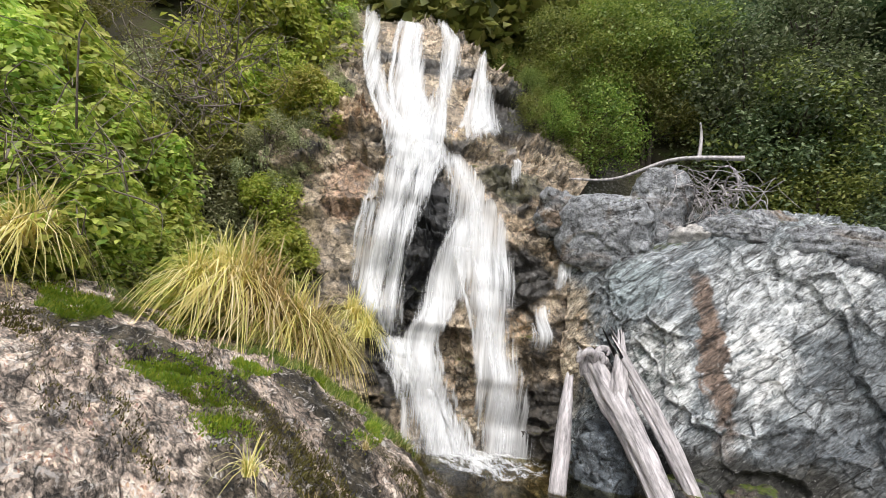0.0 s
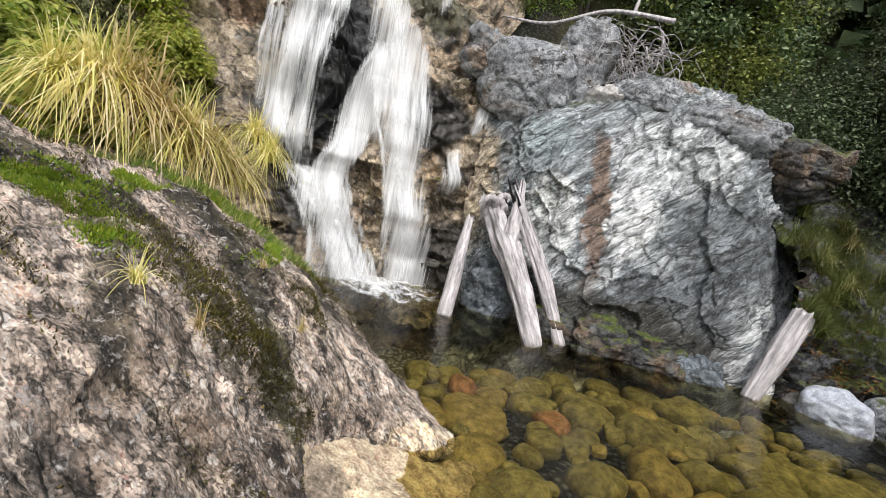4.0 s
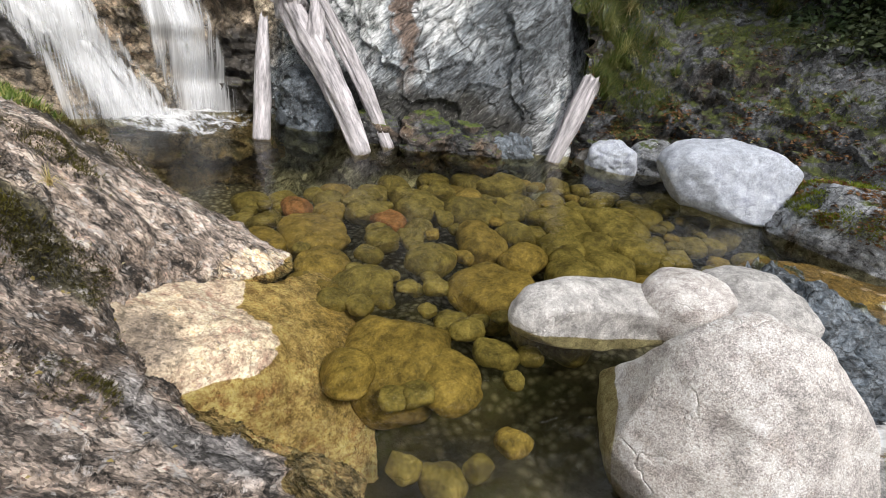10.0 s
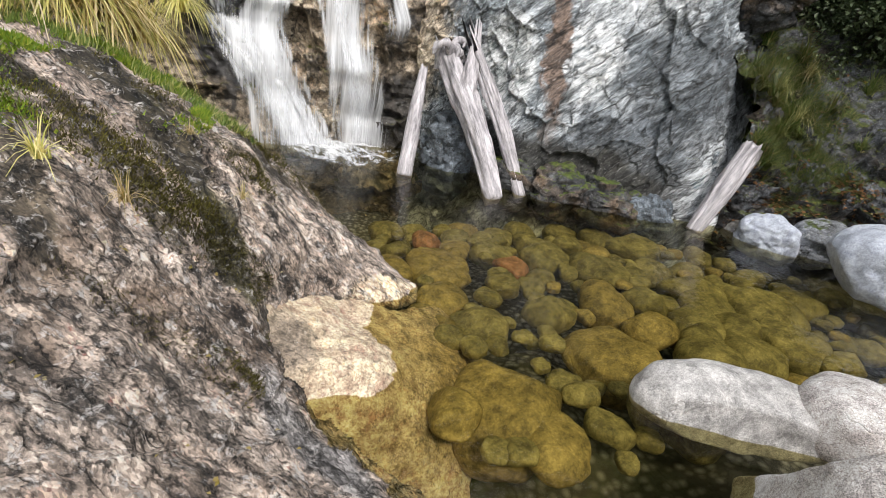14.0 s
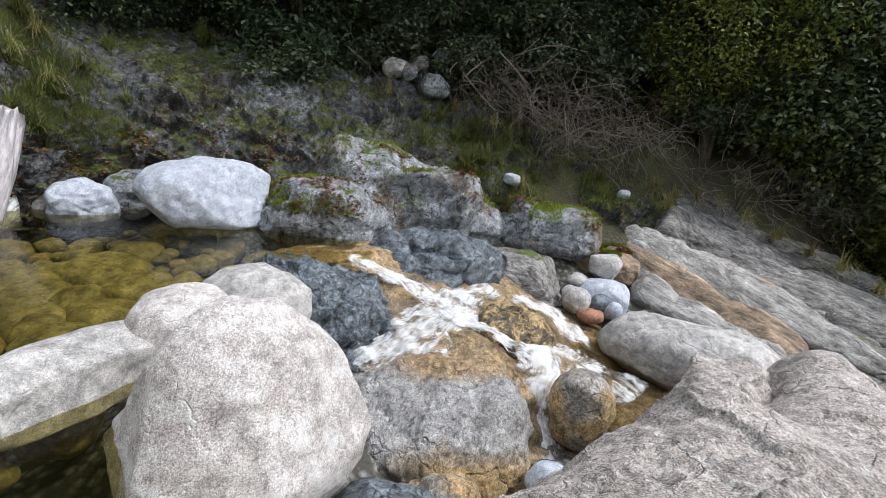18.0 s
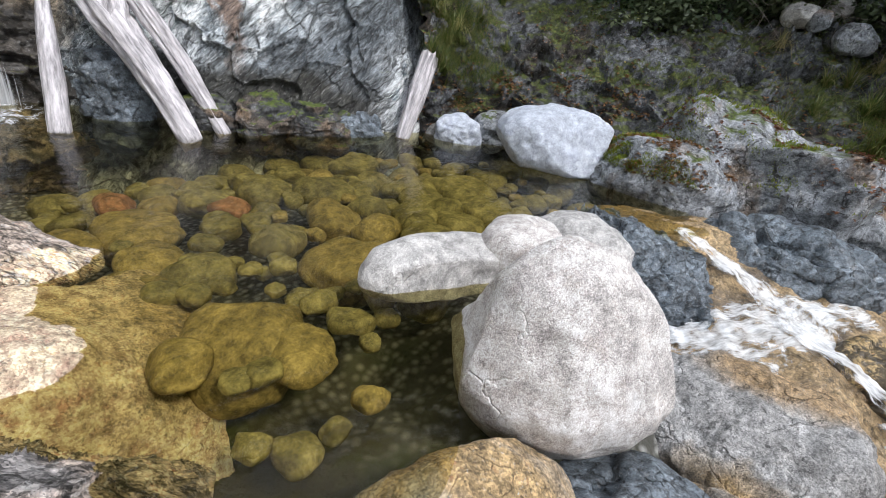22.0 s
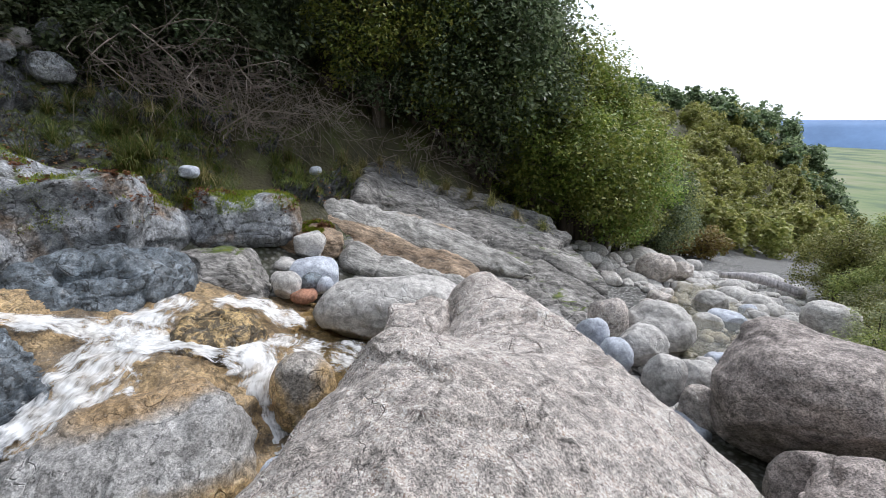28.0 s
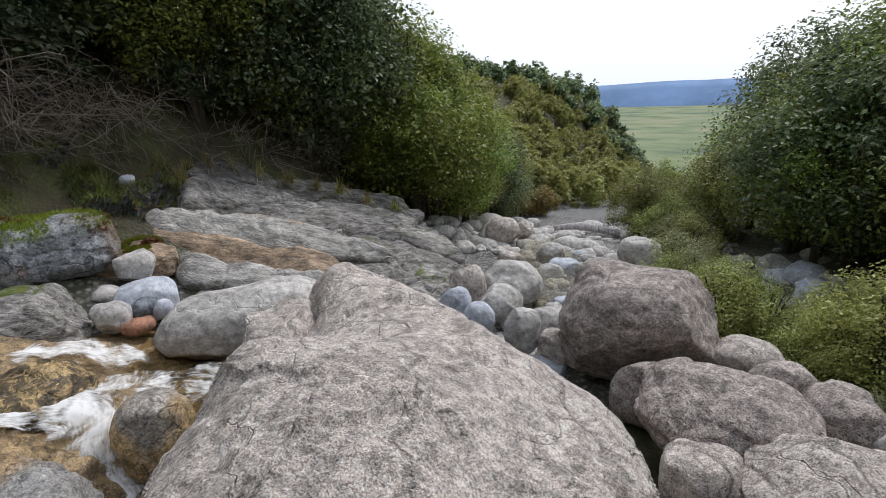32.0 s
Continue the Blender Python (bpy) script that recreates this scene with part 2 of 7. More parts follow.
    if moss:
        sep = n.new("ShaderNodeSeparateXYZ")
        l.new(geo.outputs["Normal"], sep.inputs[0])
        s = tex(n, l, "ShaderNodeTexNoise", 1.6, v, Detail=7, Roughness=0.7).outputs["Fac"]
        s2 = maths(n, l, "ADD", maths(n, l, "MULTIPLY", sep.outputs["Z"], 0.35), s)
        f = ramp(n, l, s2, [(0.92 - 0.4 * moss, grey(0)), (1.0 - 0.36 * moss, grey(1))])
        tint = ramp(n, l, tex(n, l, "ShaderNodeTexNoise", 14.0, v, Detail=6).outputs["Fac"],
                    [(0.3, (0.028, 0.026, 0.009)), (0.52, moss_colour), (0.75, (0.16, 0.17, 0.03))])
        colour = mix(n, l, f, colour, tint)
    l.new(colour, b.inputs["Base Color"])
    b.inputs["Roughness"].default_value = roughness
    if wet:
        b.inputs["Roughness"].default_value = 0.5
        b.inputs["Coat Weight"].default_value = wet
        b.inputs["Coat Roughness"].default_value = 0.25
    if beds:       # thin straight joints, all one way
        dot = n.new("ShaderNodeVectorMath")
        dot.operation = "DOT_PRODUCT"
        l.new(warp.outputs[0], dot.inputs[0])
        dot.inputs[1].default_value = Vector(bed_axis).normalized() / bed_gap
        saw = maths(n, l, "ABSOLUTE", maths(n, l, "SUBTRACT", maths(n, l, "FRACT", dot.outputs["Value"]), 0.5))
        line2 = maths(n, l, "MULTIPLY", ramp(n, l, saw, [(0.0, grey(1)), (0.035, grey(0))]), ramp(n, l, mid, [(0.46, grey(0)), (0.52, grey(1))]))
        joint = maths(n, l, "MAXIMUM", joint, line2)
        l.new(mix(n, l, maths(n, l, "MULTIPLY", line2, beds), colour, (0.03, 0.027, 0.022)), b.inputs["Base Color"])
    height = mix(n, l, 0.35, mid, soft, "ADD")
    if shard:
        height = mix(n, l, 0.5 * shard, height, tone.outputs[1])
        height = mix(n, l, maths(n, l, "MULTIPLY", slit, shard), height, grey(0.0))
    height = mix(n, l, maths(n, l, "MAXIMUM", maths(n, l, "MULTIPLY", joint, 0.9), maths(n, l, "MULTIPLY", pit, 0.5 * crisp)), height, grey(0.0))
    bp = n.new("ShaderNodeBump")
    bp.inputs["Strength"].default_value, bp.inputs["Distance"].default_value = bump, 0.035
    l.new(height, bp.inputs["Height"])
    l.new(bp.outputs[0], b.inputs["Normal"])
    return m


GRANITE = rock_material("granite", (0.60, 0.565, 0.54), (0.47, 0.435, 0.41), crisp=0.25, speck=0.72, fine=140, crack=0.0, bump=0.5, patch=1.6, blotch=0.38)
GRANITE_WARM = rock_material("weathered granite", (0.58, 0.525, 0.485), (0.40, 0.355, 0.325), crisp=0.4, speck=0.9, fine=102, lichen=0.4, crack=0.3, bump=1.0, lichen_colour=(0.58, 0.55, 0.52), patch=0.8, blotch=0.5, ragged=0.3, zones=[((3.2, -1.7, -0.7), (0.55, 1.5, 0.75), (0, 0, 0), (0.42, 0.31, 0.18), 0.7)],
                             crust=0.02, beds=0.5, bed_axis=(0.7, 0.5, 0.45), bed_gap=1.3, stain=(0.26, 0.225, 0.20), stain_amount=0.12)
GRANITE_DARK = rock_material("brown granite", (0.36, 0.31, 0.285), (0.18, 0.155, 0.145), shard=0.15, shard_size=5.0, crisp=0.5, speck=0.9, fine=85, blotch=0.6, lichen=0.3, crack=0.3, lichen_colour=(0.42, 0.36, 0.33))
BLUE_STONE = rock_material("blue-grey stone", (0.50, 0.53, 0.60), (0.38, 0.405, 0.46), crisp=0.15, speck=0.5, fine=110, crack=0.05, bump=0.3, blotch=0.3)
PALE_STONE = rock_material("pale river stone", (0.52, 0.50, 0.48), (0.33, 0.315, 0.30), crisp=0.12, speck=0.55, fine=170, crack=0.1, blotch=0.45)
SLATE_BLUE = rock_material("dark wet schist", (0.17, 0.20, 0.23), (0.05, 0.06, 0.07), shard=0.7, shard_size=7.0, speck=0.4, vein=0.2, vein_colour=(0.36, 0.40, 0.44), crack=0.6, wet=0.15, bump=1.0)
MARBLE = rock_material("grey veined marble", (0.27, 0.295, 0.31), (0.09, 0.105, 0.116), shard=0.5, shard_size=4.5, crisp=0.7, speck=0.5, fine=70, vein=0.75, vein_colour=(0.60, 0.62, 0.63), lichen=0.12, lichen_colour=(0.5, 0.5, 0.48),
                       crack=0.5, bump=1.0, blotch=0.9, crust=0.04, along=(0.75, -0.1, 0.6), ratio=4.5, moss=0.1, beds=0.9, bed_axis=(-0.25, -0.3, 0.9), bed_gap=0.62, ragged=0.42, edge_at=0.7,
                       zones=[((6.4, 7.1, 3.5), (1.3, 1.6, 0.9), (0, 0, 0), (0.62, 0.64, 0.65), 0.6),
                              ((4.45, 7.4, 2.0), (0.50, 0.9, 0.9), (0, 0, 0), (0.66, 0.67, 0.66), 0.7),
                              ((5.7, 6.9, 2.2), (0.60, 0.7, 0.9), (0, 0, 0), (0.66, 0.67, 0.67), 0.7),
                              ((4.35, 8.2, 3.4), (0.6, 0.8, 0.8), (0, 0, 0), (0.25, 0.30, 0.31), 0.6),
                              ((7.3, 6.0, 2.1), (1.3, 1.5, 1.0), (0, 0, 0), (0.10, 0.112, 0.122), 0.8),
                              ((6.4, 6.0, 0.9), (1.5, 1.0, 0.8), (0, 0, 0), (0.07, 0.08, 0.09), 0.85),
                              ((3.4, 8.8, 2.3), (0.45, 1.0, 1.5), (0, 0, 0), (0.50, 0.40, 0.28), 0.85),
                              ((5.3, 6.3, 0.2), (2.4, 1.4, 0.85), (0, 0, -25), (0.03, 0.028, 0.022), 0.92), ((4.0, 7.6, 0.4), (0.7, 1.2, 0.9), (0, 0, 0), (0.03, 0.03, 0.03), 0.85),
                              ((5.13, 7.2, 2.3), (0.20, 1.2, 2.0), (0, 4, 0), (0.15, 0.105, 0.08), 0.95)])


def streak(a, b, wide, tone, share):
    """A coloured streak from a to b, as a zone of a rock material."""
    a, b = Vector(a), Vector(b)
    e = (b - a).to_track_quat("X", "Z").to_euler()
    return ((a + b) / 2)[:], ((b - a).length * 0.62, wide, wide * 2), [math.degrees(q) for q in e], tone, share


MOSS_DARK = (0.022, 0.018, 0.007)
SLAB = rock_material("lichened brown slab", (0.45, 0.37, 0.31), (0.21, 0.16, 0.125), shard=0.75, shard_size=11.0, edge_at=0.75, crisp=0.8, speck=0.8, fine=75, lichen=0.6, lichen_colour=(0.55, 0.51, 0.48), crust=-0.015,
                     stain=(0.12, 0.085, 0.06), stain_amount=0.15, moss=0.0, blotch=1.0, crack=0.4, bump=1.0, along=(0.62, -0.5, -0.6), ratio=2.0, ragged=0.13,
                     zones=[streak((-2.6, 3.75, 1.9), (-1.3, 3.45, 1.65), 0.27, MOSS_DARK, 0.9), streak((-1.5, 3.6, 1.7), (-0.75, 3.2, 1.45), 0.23, MOSS_DARK, 0.9),
                            streak((-0.9, 4.2, 1.6), (-0.3, 3.7, 1.36), 0.27, MOSS_DARK, 0.9), streak((-0.4, 3.8, 1.4), (-0.04, 3.1, 1.05), 0.19, MOSS_DARK, 0.9),
                            streak((-0.04, 3.1, 1.05), (0.3, 2.4, 0.54), 0.15, (0.05, 0.045, 0.016), 0.9), streak((-0.72, 3.25, 1.47), (-0.05, 2.55, 0.85), 0.14, MOSS_DARK, 0.8),
                            streak((-1.05, 3.2, 1.52), (-0.5, 2.1, 0.98), 0.11, MOSS_DARK, 0.75), streak((0.2, 4.1, 1.16), (0.65, 3.8, 0.8), 0.14, MOSS_DARK, 0.8),
                            streak((-0.7, 1.85, 0.95), (-0.2, 1.5, 0.62), 0.09, (0.07, 0.062, 0.056), 0.5), streak((-0.22, 1.85, 0.72), (0.3, 1.5, 0.34), 0.08, (0.075, 0.066, 0.058), 0.5),
                            streak((-1.3, 2.3, 1.4), (-0.7, 1.2, 0.8), 0.09, (0.08, 0.062, 0.046), 0.5), streak((0.3, 2.0, 0.45), (0.75, 1.4, 0.1), 0.2, (0.2, 0.2, 0.205), 0.7),
                            ((0.95, 2.6, 0.08), (0.55, 0.36, 0.24), (0, 0, 38), (0.58, 0.46, 0.32), 0.9), ((1.25, 3.3, 0.05), (0.55, 0.2, 0.16), (0, 0, 8), (0.58, 0.46, 0.32), 0.85)])
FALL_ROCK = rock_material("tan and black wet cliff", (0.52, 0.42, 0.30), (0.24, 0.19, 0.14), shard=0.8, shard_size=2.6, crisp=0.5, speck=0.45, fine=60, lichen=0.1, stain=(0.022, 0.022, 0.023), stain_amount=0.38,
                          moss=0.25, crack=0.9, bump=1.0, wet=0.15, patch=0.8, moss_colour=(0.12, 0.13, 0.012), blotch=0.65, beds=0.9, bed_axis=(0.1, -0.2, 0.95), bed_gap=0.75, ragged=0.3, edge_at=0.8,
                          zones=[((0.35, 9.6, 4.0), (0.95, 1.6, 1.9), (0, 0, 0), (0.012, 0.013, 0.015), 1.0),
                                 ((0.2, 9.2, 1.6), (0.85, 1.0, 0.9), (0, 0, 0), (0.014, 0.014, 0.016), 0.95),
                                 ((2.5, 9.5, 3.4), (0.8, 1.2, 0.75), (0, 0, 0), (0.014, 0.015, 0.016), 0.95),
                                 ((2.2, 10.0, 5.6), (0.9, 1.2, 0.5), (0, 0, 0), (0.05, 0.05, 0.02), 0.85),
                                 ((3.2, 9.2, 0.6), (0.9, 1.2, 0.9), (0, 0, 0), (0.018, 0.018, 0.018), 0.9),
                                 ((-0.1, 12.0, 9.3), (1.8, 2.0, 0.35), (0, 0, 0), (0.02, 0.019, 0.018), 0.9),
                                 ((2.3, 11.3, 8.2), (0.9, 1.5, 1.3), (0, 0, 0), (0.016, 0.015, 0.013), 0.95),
                                 ((-1.35, 10.4, 6.9), (0.8, 1.2, 0.6), (0, 0, 0), (0.52, 0.37, 0.24), 0.85),
                                 ((-1.4, 10.0, 5.0), (0.55, 1.0, 0.9), (0, 0, 0), (0.42, 0.28, 0.19), 0.8),
                                 ((0.0, 12.5, 10.4), (1.6, 1.5, 0.6), (0, 0, 0), (0.55, 0.43, 0.31), 0.8),
                                 ((1.3, 10.6, 7.0), (0.8, 1.2, 0.3), (0, 0, 0), (0.55, 0.44, 0.30), 0.85),
                                 ((2.3, 9.7, 4.6), (0.7, 1.0, 0.3), (0, 0, 0), (0.50, 0.39, 0.27), 0.85),
                                 ((2.4, 9.3, 2.4), (0.6, 1.0, 0.35), (0, 0, 0), (0.50, 0.39, 0.26), 0.8)])
BANK_ROCK = rock_material("mossy bank rock", (0.38, 0.395, 0.42), (0.17, 0.178, 0.19), shard=0.3, shard_size=3.5, speck=0.4, blotch=0.6, crust=0.06, stain=(0.20, 0.14, 0.09), stain_amount=0.25, lichen=0.45, moss=0.22, crack=0.7, bump=1.0)
ORANGE = rock_material("ochre and grey worn rock", (0.44, 0.41, 0.38), (0.22, 0.19, 0.16), speck=0.6, fine=55, lichen=0.25, stain=(0.40, 0.27, 0.12), stain_amount=0.62, crack=0.6, bump=0.8, patch=0.8)
OCHRE = rock_material("ochre wet ledge", (0.40, 0.285, 0.15), (0.20, 0.135, 0.07), speck=0.5, lichen=0.2, stain=(0.10, 0.075, 0.05), stain_amount=0.3, crack=0.4, bump=0.7, wet=0.08)
MOSSY = rock_material("moss-grown broken rock", (0.11, 0.11, 0.112), (0.025, 0.026, 0.027), shard=0.8, shard_size=5.0, speck=0.4, lichen=0.12, moss=0.5, crack=0.8, bump=1.0, stain=(0.16, 0.11, 0.07), stain_amount=0.4)
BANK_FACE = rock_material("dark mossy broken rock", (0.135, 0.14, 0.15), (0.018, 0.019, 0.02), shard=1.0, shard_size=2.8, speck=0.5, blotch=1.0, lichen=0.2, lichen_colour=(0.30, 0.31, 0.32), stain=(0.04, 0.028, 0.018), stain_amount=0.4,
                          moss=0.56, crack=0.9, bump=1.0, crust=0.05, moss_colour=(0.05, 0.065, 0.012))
HUMP = rock_material("ochre rock with black crust", (0.50, 0.36, 0.17), (0.30, 0.20, 0.09), speck=0.5, lichen=0.5, lichen_colour=(0.42, 0.33, 0.17), crust=0.13, crack=0.4, bump=0.8, wet=0.1)
SANDY = rock_material("bare tan shelf rock", (0.66, 0.54, 0.40), (0.46, 0.35, 0.22), crisp=0.5, speck=0.5, fine=60, lichen=0.12, crack=0.2, ragged=0.12,
                      zones=[((1.75, 2.7, -0.38), (0.85, 1.1, 0.30), (0, 0, 0), (0.26, 0.185, 0.075), 0.8), ((0.45, 2.45, 0.25), (0.25, 0.35, 0.2), (0, 0, 0), (0.14, 0.11, 0.09), 0.7)])
ALGAE = rock_material("algae-covered river stone", (0.30, 0.26, 0.12), (0.11, 0.095, 0.04), crisp=0.12, speck=0.25, fine=45, crack=0.0, bump=0.3, rough=0.7, patch=2.5)
AMBER = rock_material("amber river stone", (0.35, 0.27, 0.11), (0.16, 0.125, 0.05), crisp=0.12, speck=0.25, fine=45, crack=0.0, bump=0.3, rough=0.7)
RUST = rock_material("rust-red stone", (0.34, 0.17, 0.11), (0.22, 0.11, 0.07), crisp=0.2, speck=0.3, crack=0.0, bump=0.3)
STRATA = rock_material("banded pale gneiss", (0.27, 0.257, 0.245), (0.115, 0.108, 0.10), shard=0.35, shard_size=3.0, speck=0.55, fine=90, lichen=0.2, crack=0.8, moss=0.1, blotch=0.8,
                       along=(-0.3, -0.85, -0.25), ratio=3.0, ragged=0.25,
                       zones=[((10.2, -6.6, 0.6), (1.05, 3.4, 0.8), (0, 0, 8), (0.06, 0.059, 0.06), 0.9),
                              ((8.6, -10.6, -0.8), (1.3, 1.8, 0.7), (0, 0, 25), (0.085, 0.085, 0.085), 0.8),
                              ((7.7, -5.9, -0.35), (0.16, 2.4, 0.5), (0, 0, 10), (0.34, 0.22, 0.12), 0.85),
                              ((8.5, -4.6, -0.1), (0.5, 0.7, 0.5), (0, 0, 0), (0.30, 0.19, 0.11), 0.8)])
BED_PALE = rock_material("pale worn gneiss", (0.39, 0.375, 0.355), (0.23, 0.22, 0.205), crisp=0.35, speck=0.6, fine=90, crack=0.5, blotch=0.6, along=(-0.55, -0.75, -0.35), ratio=4.0, stain=(0.34, 0.23, 0.13), stain_amount=0.12)
OCHRE_DRY = rock_material("ochre-stained gneiss", (0.34, 0.255, 0.18), (0.17, 0.115, 0.075), crisp=0.5, speck=0.6, fine=90, crack=0.5, blotch=0.7, along=(-0.55, -0.75, -0.35), ratio=4.0)
CASCADE = rock_material("grey and ochre worn rock", (0.50, 0.49, 0.48), (0.22, 0.21, 0.20), speck=0.6, fine=80, lichen=0.06, crack=0.5, bump=0.9, blotch=0.45, ragged=0.22, patch=1.8, wet=0.08,
                        zones=[((4.8, -1.3, -0.5), (0.42, 0.9, 0.3), (0, 0, 0), (0.36, 0.23, 0.10), 0.85),
                               ((3.75, -1.3, -1.1), (0.55, 0.85, 0.36), (0, 0, 0), (0.50, 0.34, 0.15), 0.9),
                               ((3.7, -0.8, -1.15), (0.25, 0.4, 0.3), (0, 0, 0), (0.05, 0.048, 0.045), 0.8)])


def ground_material():
    m, n, l, b = shader("forest floor and gravel")
    geo = n.new("ShaderNodeNewGeometry")
    v = geo.outputs["Position"]
    near = tex(n, l, "ShaderNodeTexNoise", 1.1, v, Detail=8, Roughness=0.7).outputs["Fac"]
    colour = ramp(n, l, near, [(0.3, (0.02, 0.017, 0.01)), (0.5, (0.055, 0.05, 0.022)), (0.66, (0.07, 0.09, 0.02))])
    peb = tex(n, l, "ShaderNodeTexVoronoi", 11.0, v)
    stone = mix(n, l, 0.5, ramp(n, l, peb.outputs["Distance"], [(0.1, grey(0.42)), (0.55, grey(0.08))]), ramp(n, l, tex(n, l, "ShaderNodeTexNoise", 5.0, v, Detail=5).outputs["Fac"], [(0.35, (0.16, 0.14, 0.10)), (0.65, (0.8, 0.78, 0.74))]), "SOFT_LIGHT")
    at = n.new("ShaderNodeVertexColor")
    at.layer_name = "gravel"
    colour = mix(n, l, at.outputs["Color"], colour, stone)
    far = n.new("ShaderNodeVertexColor")
    far.layer_name = "meadow"
    field = tex(n, l, "ShaderNodeTexNoise", 0.006, v, Detail=6, Roughness=0.6).outputs["Fac"]
    colour = mix(n, l, far.outputs["Color"], colour, ramp(n, l, field, [(0.36, (0.05, 0.08, 0.05)), (0.5, (0.13, 0.17, 0.07)), (0.62, (0.19, 0.19, 0.11))]))
    l.new(colour, b.inputs["Base Color"])
    b.inputs["Roughness"].default_value = 0.95
    bp = n.new("ShaderNodeBump")
    bp.inputs["Strength"].default_value, bp.inputs["Distance"].default_value = 0.8, 0.06
    l.new(tex(n, l, "ShaderNodeTexNoise", 16.0, v, Detail=6).outputs["Fac"], bp.inputs["Height"])
    l.new(bp.outputs[0], b.inputs["Normal"])
    return m


def leaf_material(name, a, b_, c, through=0.35):
    m, n, l, b = shader(name)
    geo = n.new("ShaderNodeNewGeometry")
    info = n.new("ShaderNodeObjectInfo")
    colour = ramp(n, l, geo.outputs["Random Per Island"], [(0.0, a), (0.5, b_), (1.0, c)])
    tone = tex(n, l, "ShaderNodeTexNoise", 0.9, geo.outputs["Position"], Detail=3).outputs["Fac"]
    colour = mix(n, l, 0.5, colour, ramp(n, l, tone, [(0.3, grey(0.35)), (0.7, grey(0.75))]), "OVERLAY")
    hs = n.new("ShaderNodeHueSaturation")
    l.new(colour, hs.inputs["Color"])
    l.new(maths(n, l, "ADD", maths(n, l, "MULTIPLY", info.outputs["Random"], 0.05), 0.475), hs.inputs["Hue"])
    l.new(maths(n, l, "ADD", maths(n, l, "MULTIPLY", info.outputs["Random"], 0.5), 0.75), hs.inputs["Value"])
    l.new(hs.outputs[0], b.inputs["Base Color"])
    b.inputs["Roughness"].default_value = 0.48
    b.inputs["Specular IOR Level"].default_value = 0.5
    tr = n.new("ShaderNodeBsdfTranslucent")
    l.new(hs.outputs[0], tr.inputs["Color"])
    sh = n.new("ShaderNodeMixShader")
    sh.inputs[0].default_value = through
    l.new(b.outputs[0], sh.inputs[1])
    l.new(tr.outputs[0], sh.inputs[2])
    l.new(sh.outputs[0], n["Material Output"].inputs["Surface"])
    return m


LEAF_BRIGHT = leaf_material("glossy yellow-green leaves", (0.19, 0.28, 0.045), (0.42, 0.48, 0.08), (0.68, 0.66, 0.20), 0.48)
LEAF_DARK = leaf_material("dark evergreen leaves", (0.045, 0.07, 0.03), (0.12, 0.165, 0.07), (0.30, 0.35, 0.19), 0.4)
LEAF_GREY = leaf_material("grey-green shrub leaves", (0.20, 0.23, 0.10), (0.36, 0.38, 0.19), (0.52, 0.52, 0.32), 0.35)
LEAF_OLIVE = leaf_material("olive-green leaves", (0.10, 0.14, 0.03), (0.22, 0.26, 0.06), (0.38, 0.39, 0.12), 0.38)
LEAF_GREEN = leaf_material("fresh green leaves", (0.10, 0.16, 0.025), (0.21, 0.28, 0.05), (0.38, 0.40, 0.10), 0.4)
# lighter leaf colours: sunlight on the valley slope is put into them
LEAF_VALLEY = leaf_material("bush leaves lightened for sun", (0.16, 0.21, 0.045), (0.31, 0.36, 0.09), (0.48, 0.49, 0.18), 0.45)
LEAF_RUST = leaf_material("rust-coloured shrub leaves", (0.10, 0.06, 0.015), (0.20, 0.11, 0.03), (0.22, 0.17, 0.05))
STRAW = leaf_material("straw and green tussock blades", (0.32, 0.33, 0.07), (0.70, 0.56, 0.22), (0.88, 0.76, 0.46), 0.4)
GRASS = leaf_material("green grass blades", (0.08, 0.12, 0.02), (0.17, 0.21, 0.045), (0.36, 0.32, 0.12), 0.4)
# darker copy of GRASS: the far bank's shade is put into its colour
BANK_GRASS = leaf_material("grass blades darkened for shade", (0.05, 0.08, 0.014), (0.11, 0.14, 0.03), (0.26, 0.22, 0.09), 0.35)
BANK_MOSS = leaf_material("brown and green moss fronds", (0.04, 0.03, 0.010), (0.08, 0.10, 0.014), (0.17, 0.20, 0.025), 0.35)
# darker copy of LEAF_DARK: shade under the canopy is put into its colour
LEAF_SHADE = leaf_material("forest leaves darkened for shade", (0.03, 0.046, 0.02), (0.075, 0.10, 0.045), (0.18, 0.22, 0.11), 0.35)
DULL_STRAW = leaf_material("dull straw grass blades", (0.13, 0.15, 0.035), (0.28, 0.25, 0.09), (0.44, 0.37, 0.19), 0.35)
MOSS = leaf_material("bright moss fronds", (0.11, 0.19, 0.014), (0.20, 0.30, 0.025), (0.34, 0.36, 0.04), 0.4)


def plain(name, colour, rough=0.8, grain=12.0, amount=0.4, stretch=(1, 1, 1), bump=0.3):
    m, n, l, b = shader(name)
    co = n.new("ShaderNodeTexCoord")
    mp = n.new("ShaderNodeMapping")
    mp.inputs["Scale"].default_value = stretch
    l.new(co.outputs["Object"], mp.inputs["Vector"])
    t = tex(n, l, "ShaderNodeTexNoise", grain, mp.outputs[0], Detail=7, Roughness=0.7).outputs["Fac"]
    l.new(mix(n, l, amount, colour, ramp(n, l, t, [(0.3, grey(0.05)), (0.5, grey(0.5)), (0.7, grey(0.95))]), "OVERLAY"), b.inputs["Base Color"])
    b.inputs["Roughness"].default_value = rough
    bp = n.new("ShaderNodeBump")
    bp.inputs["Strength"].default_value, bp.inputs["Distance"].default_value = bump, 0.02
    l.new(t, bp.inputs["Height"])
    l.new(bp.outputs[0], b.inputs["Normal"])
    return m


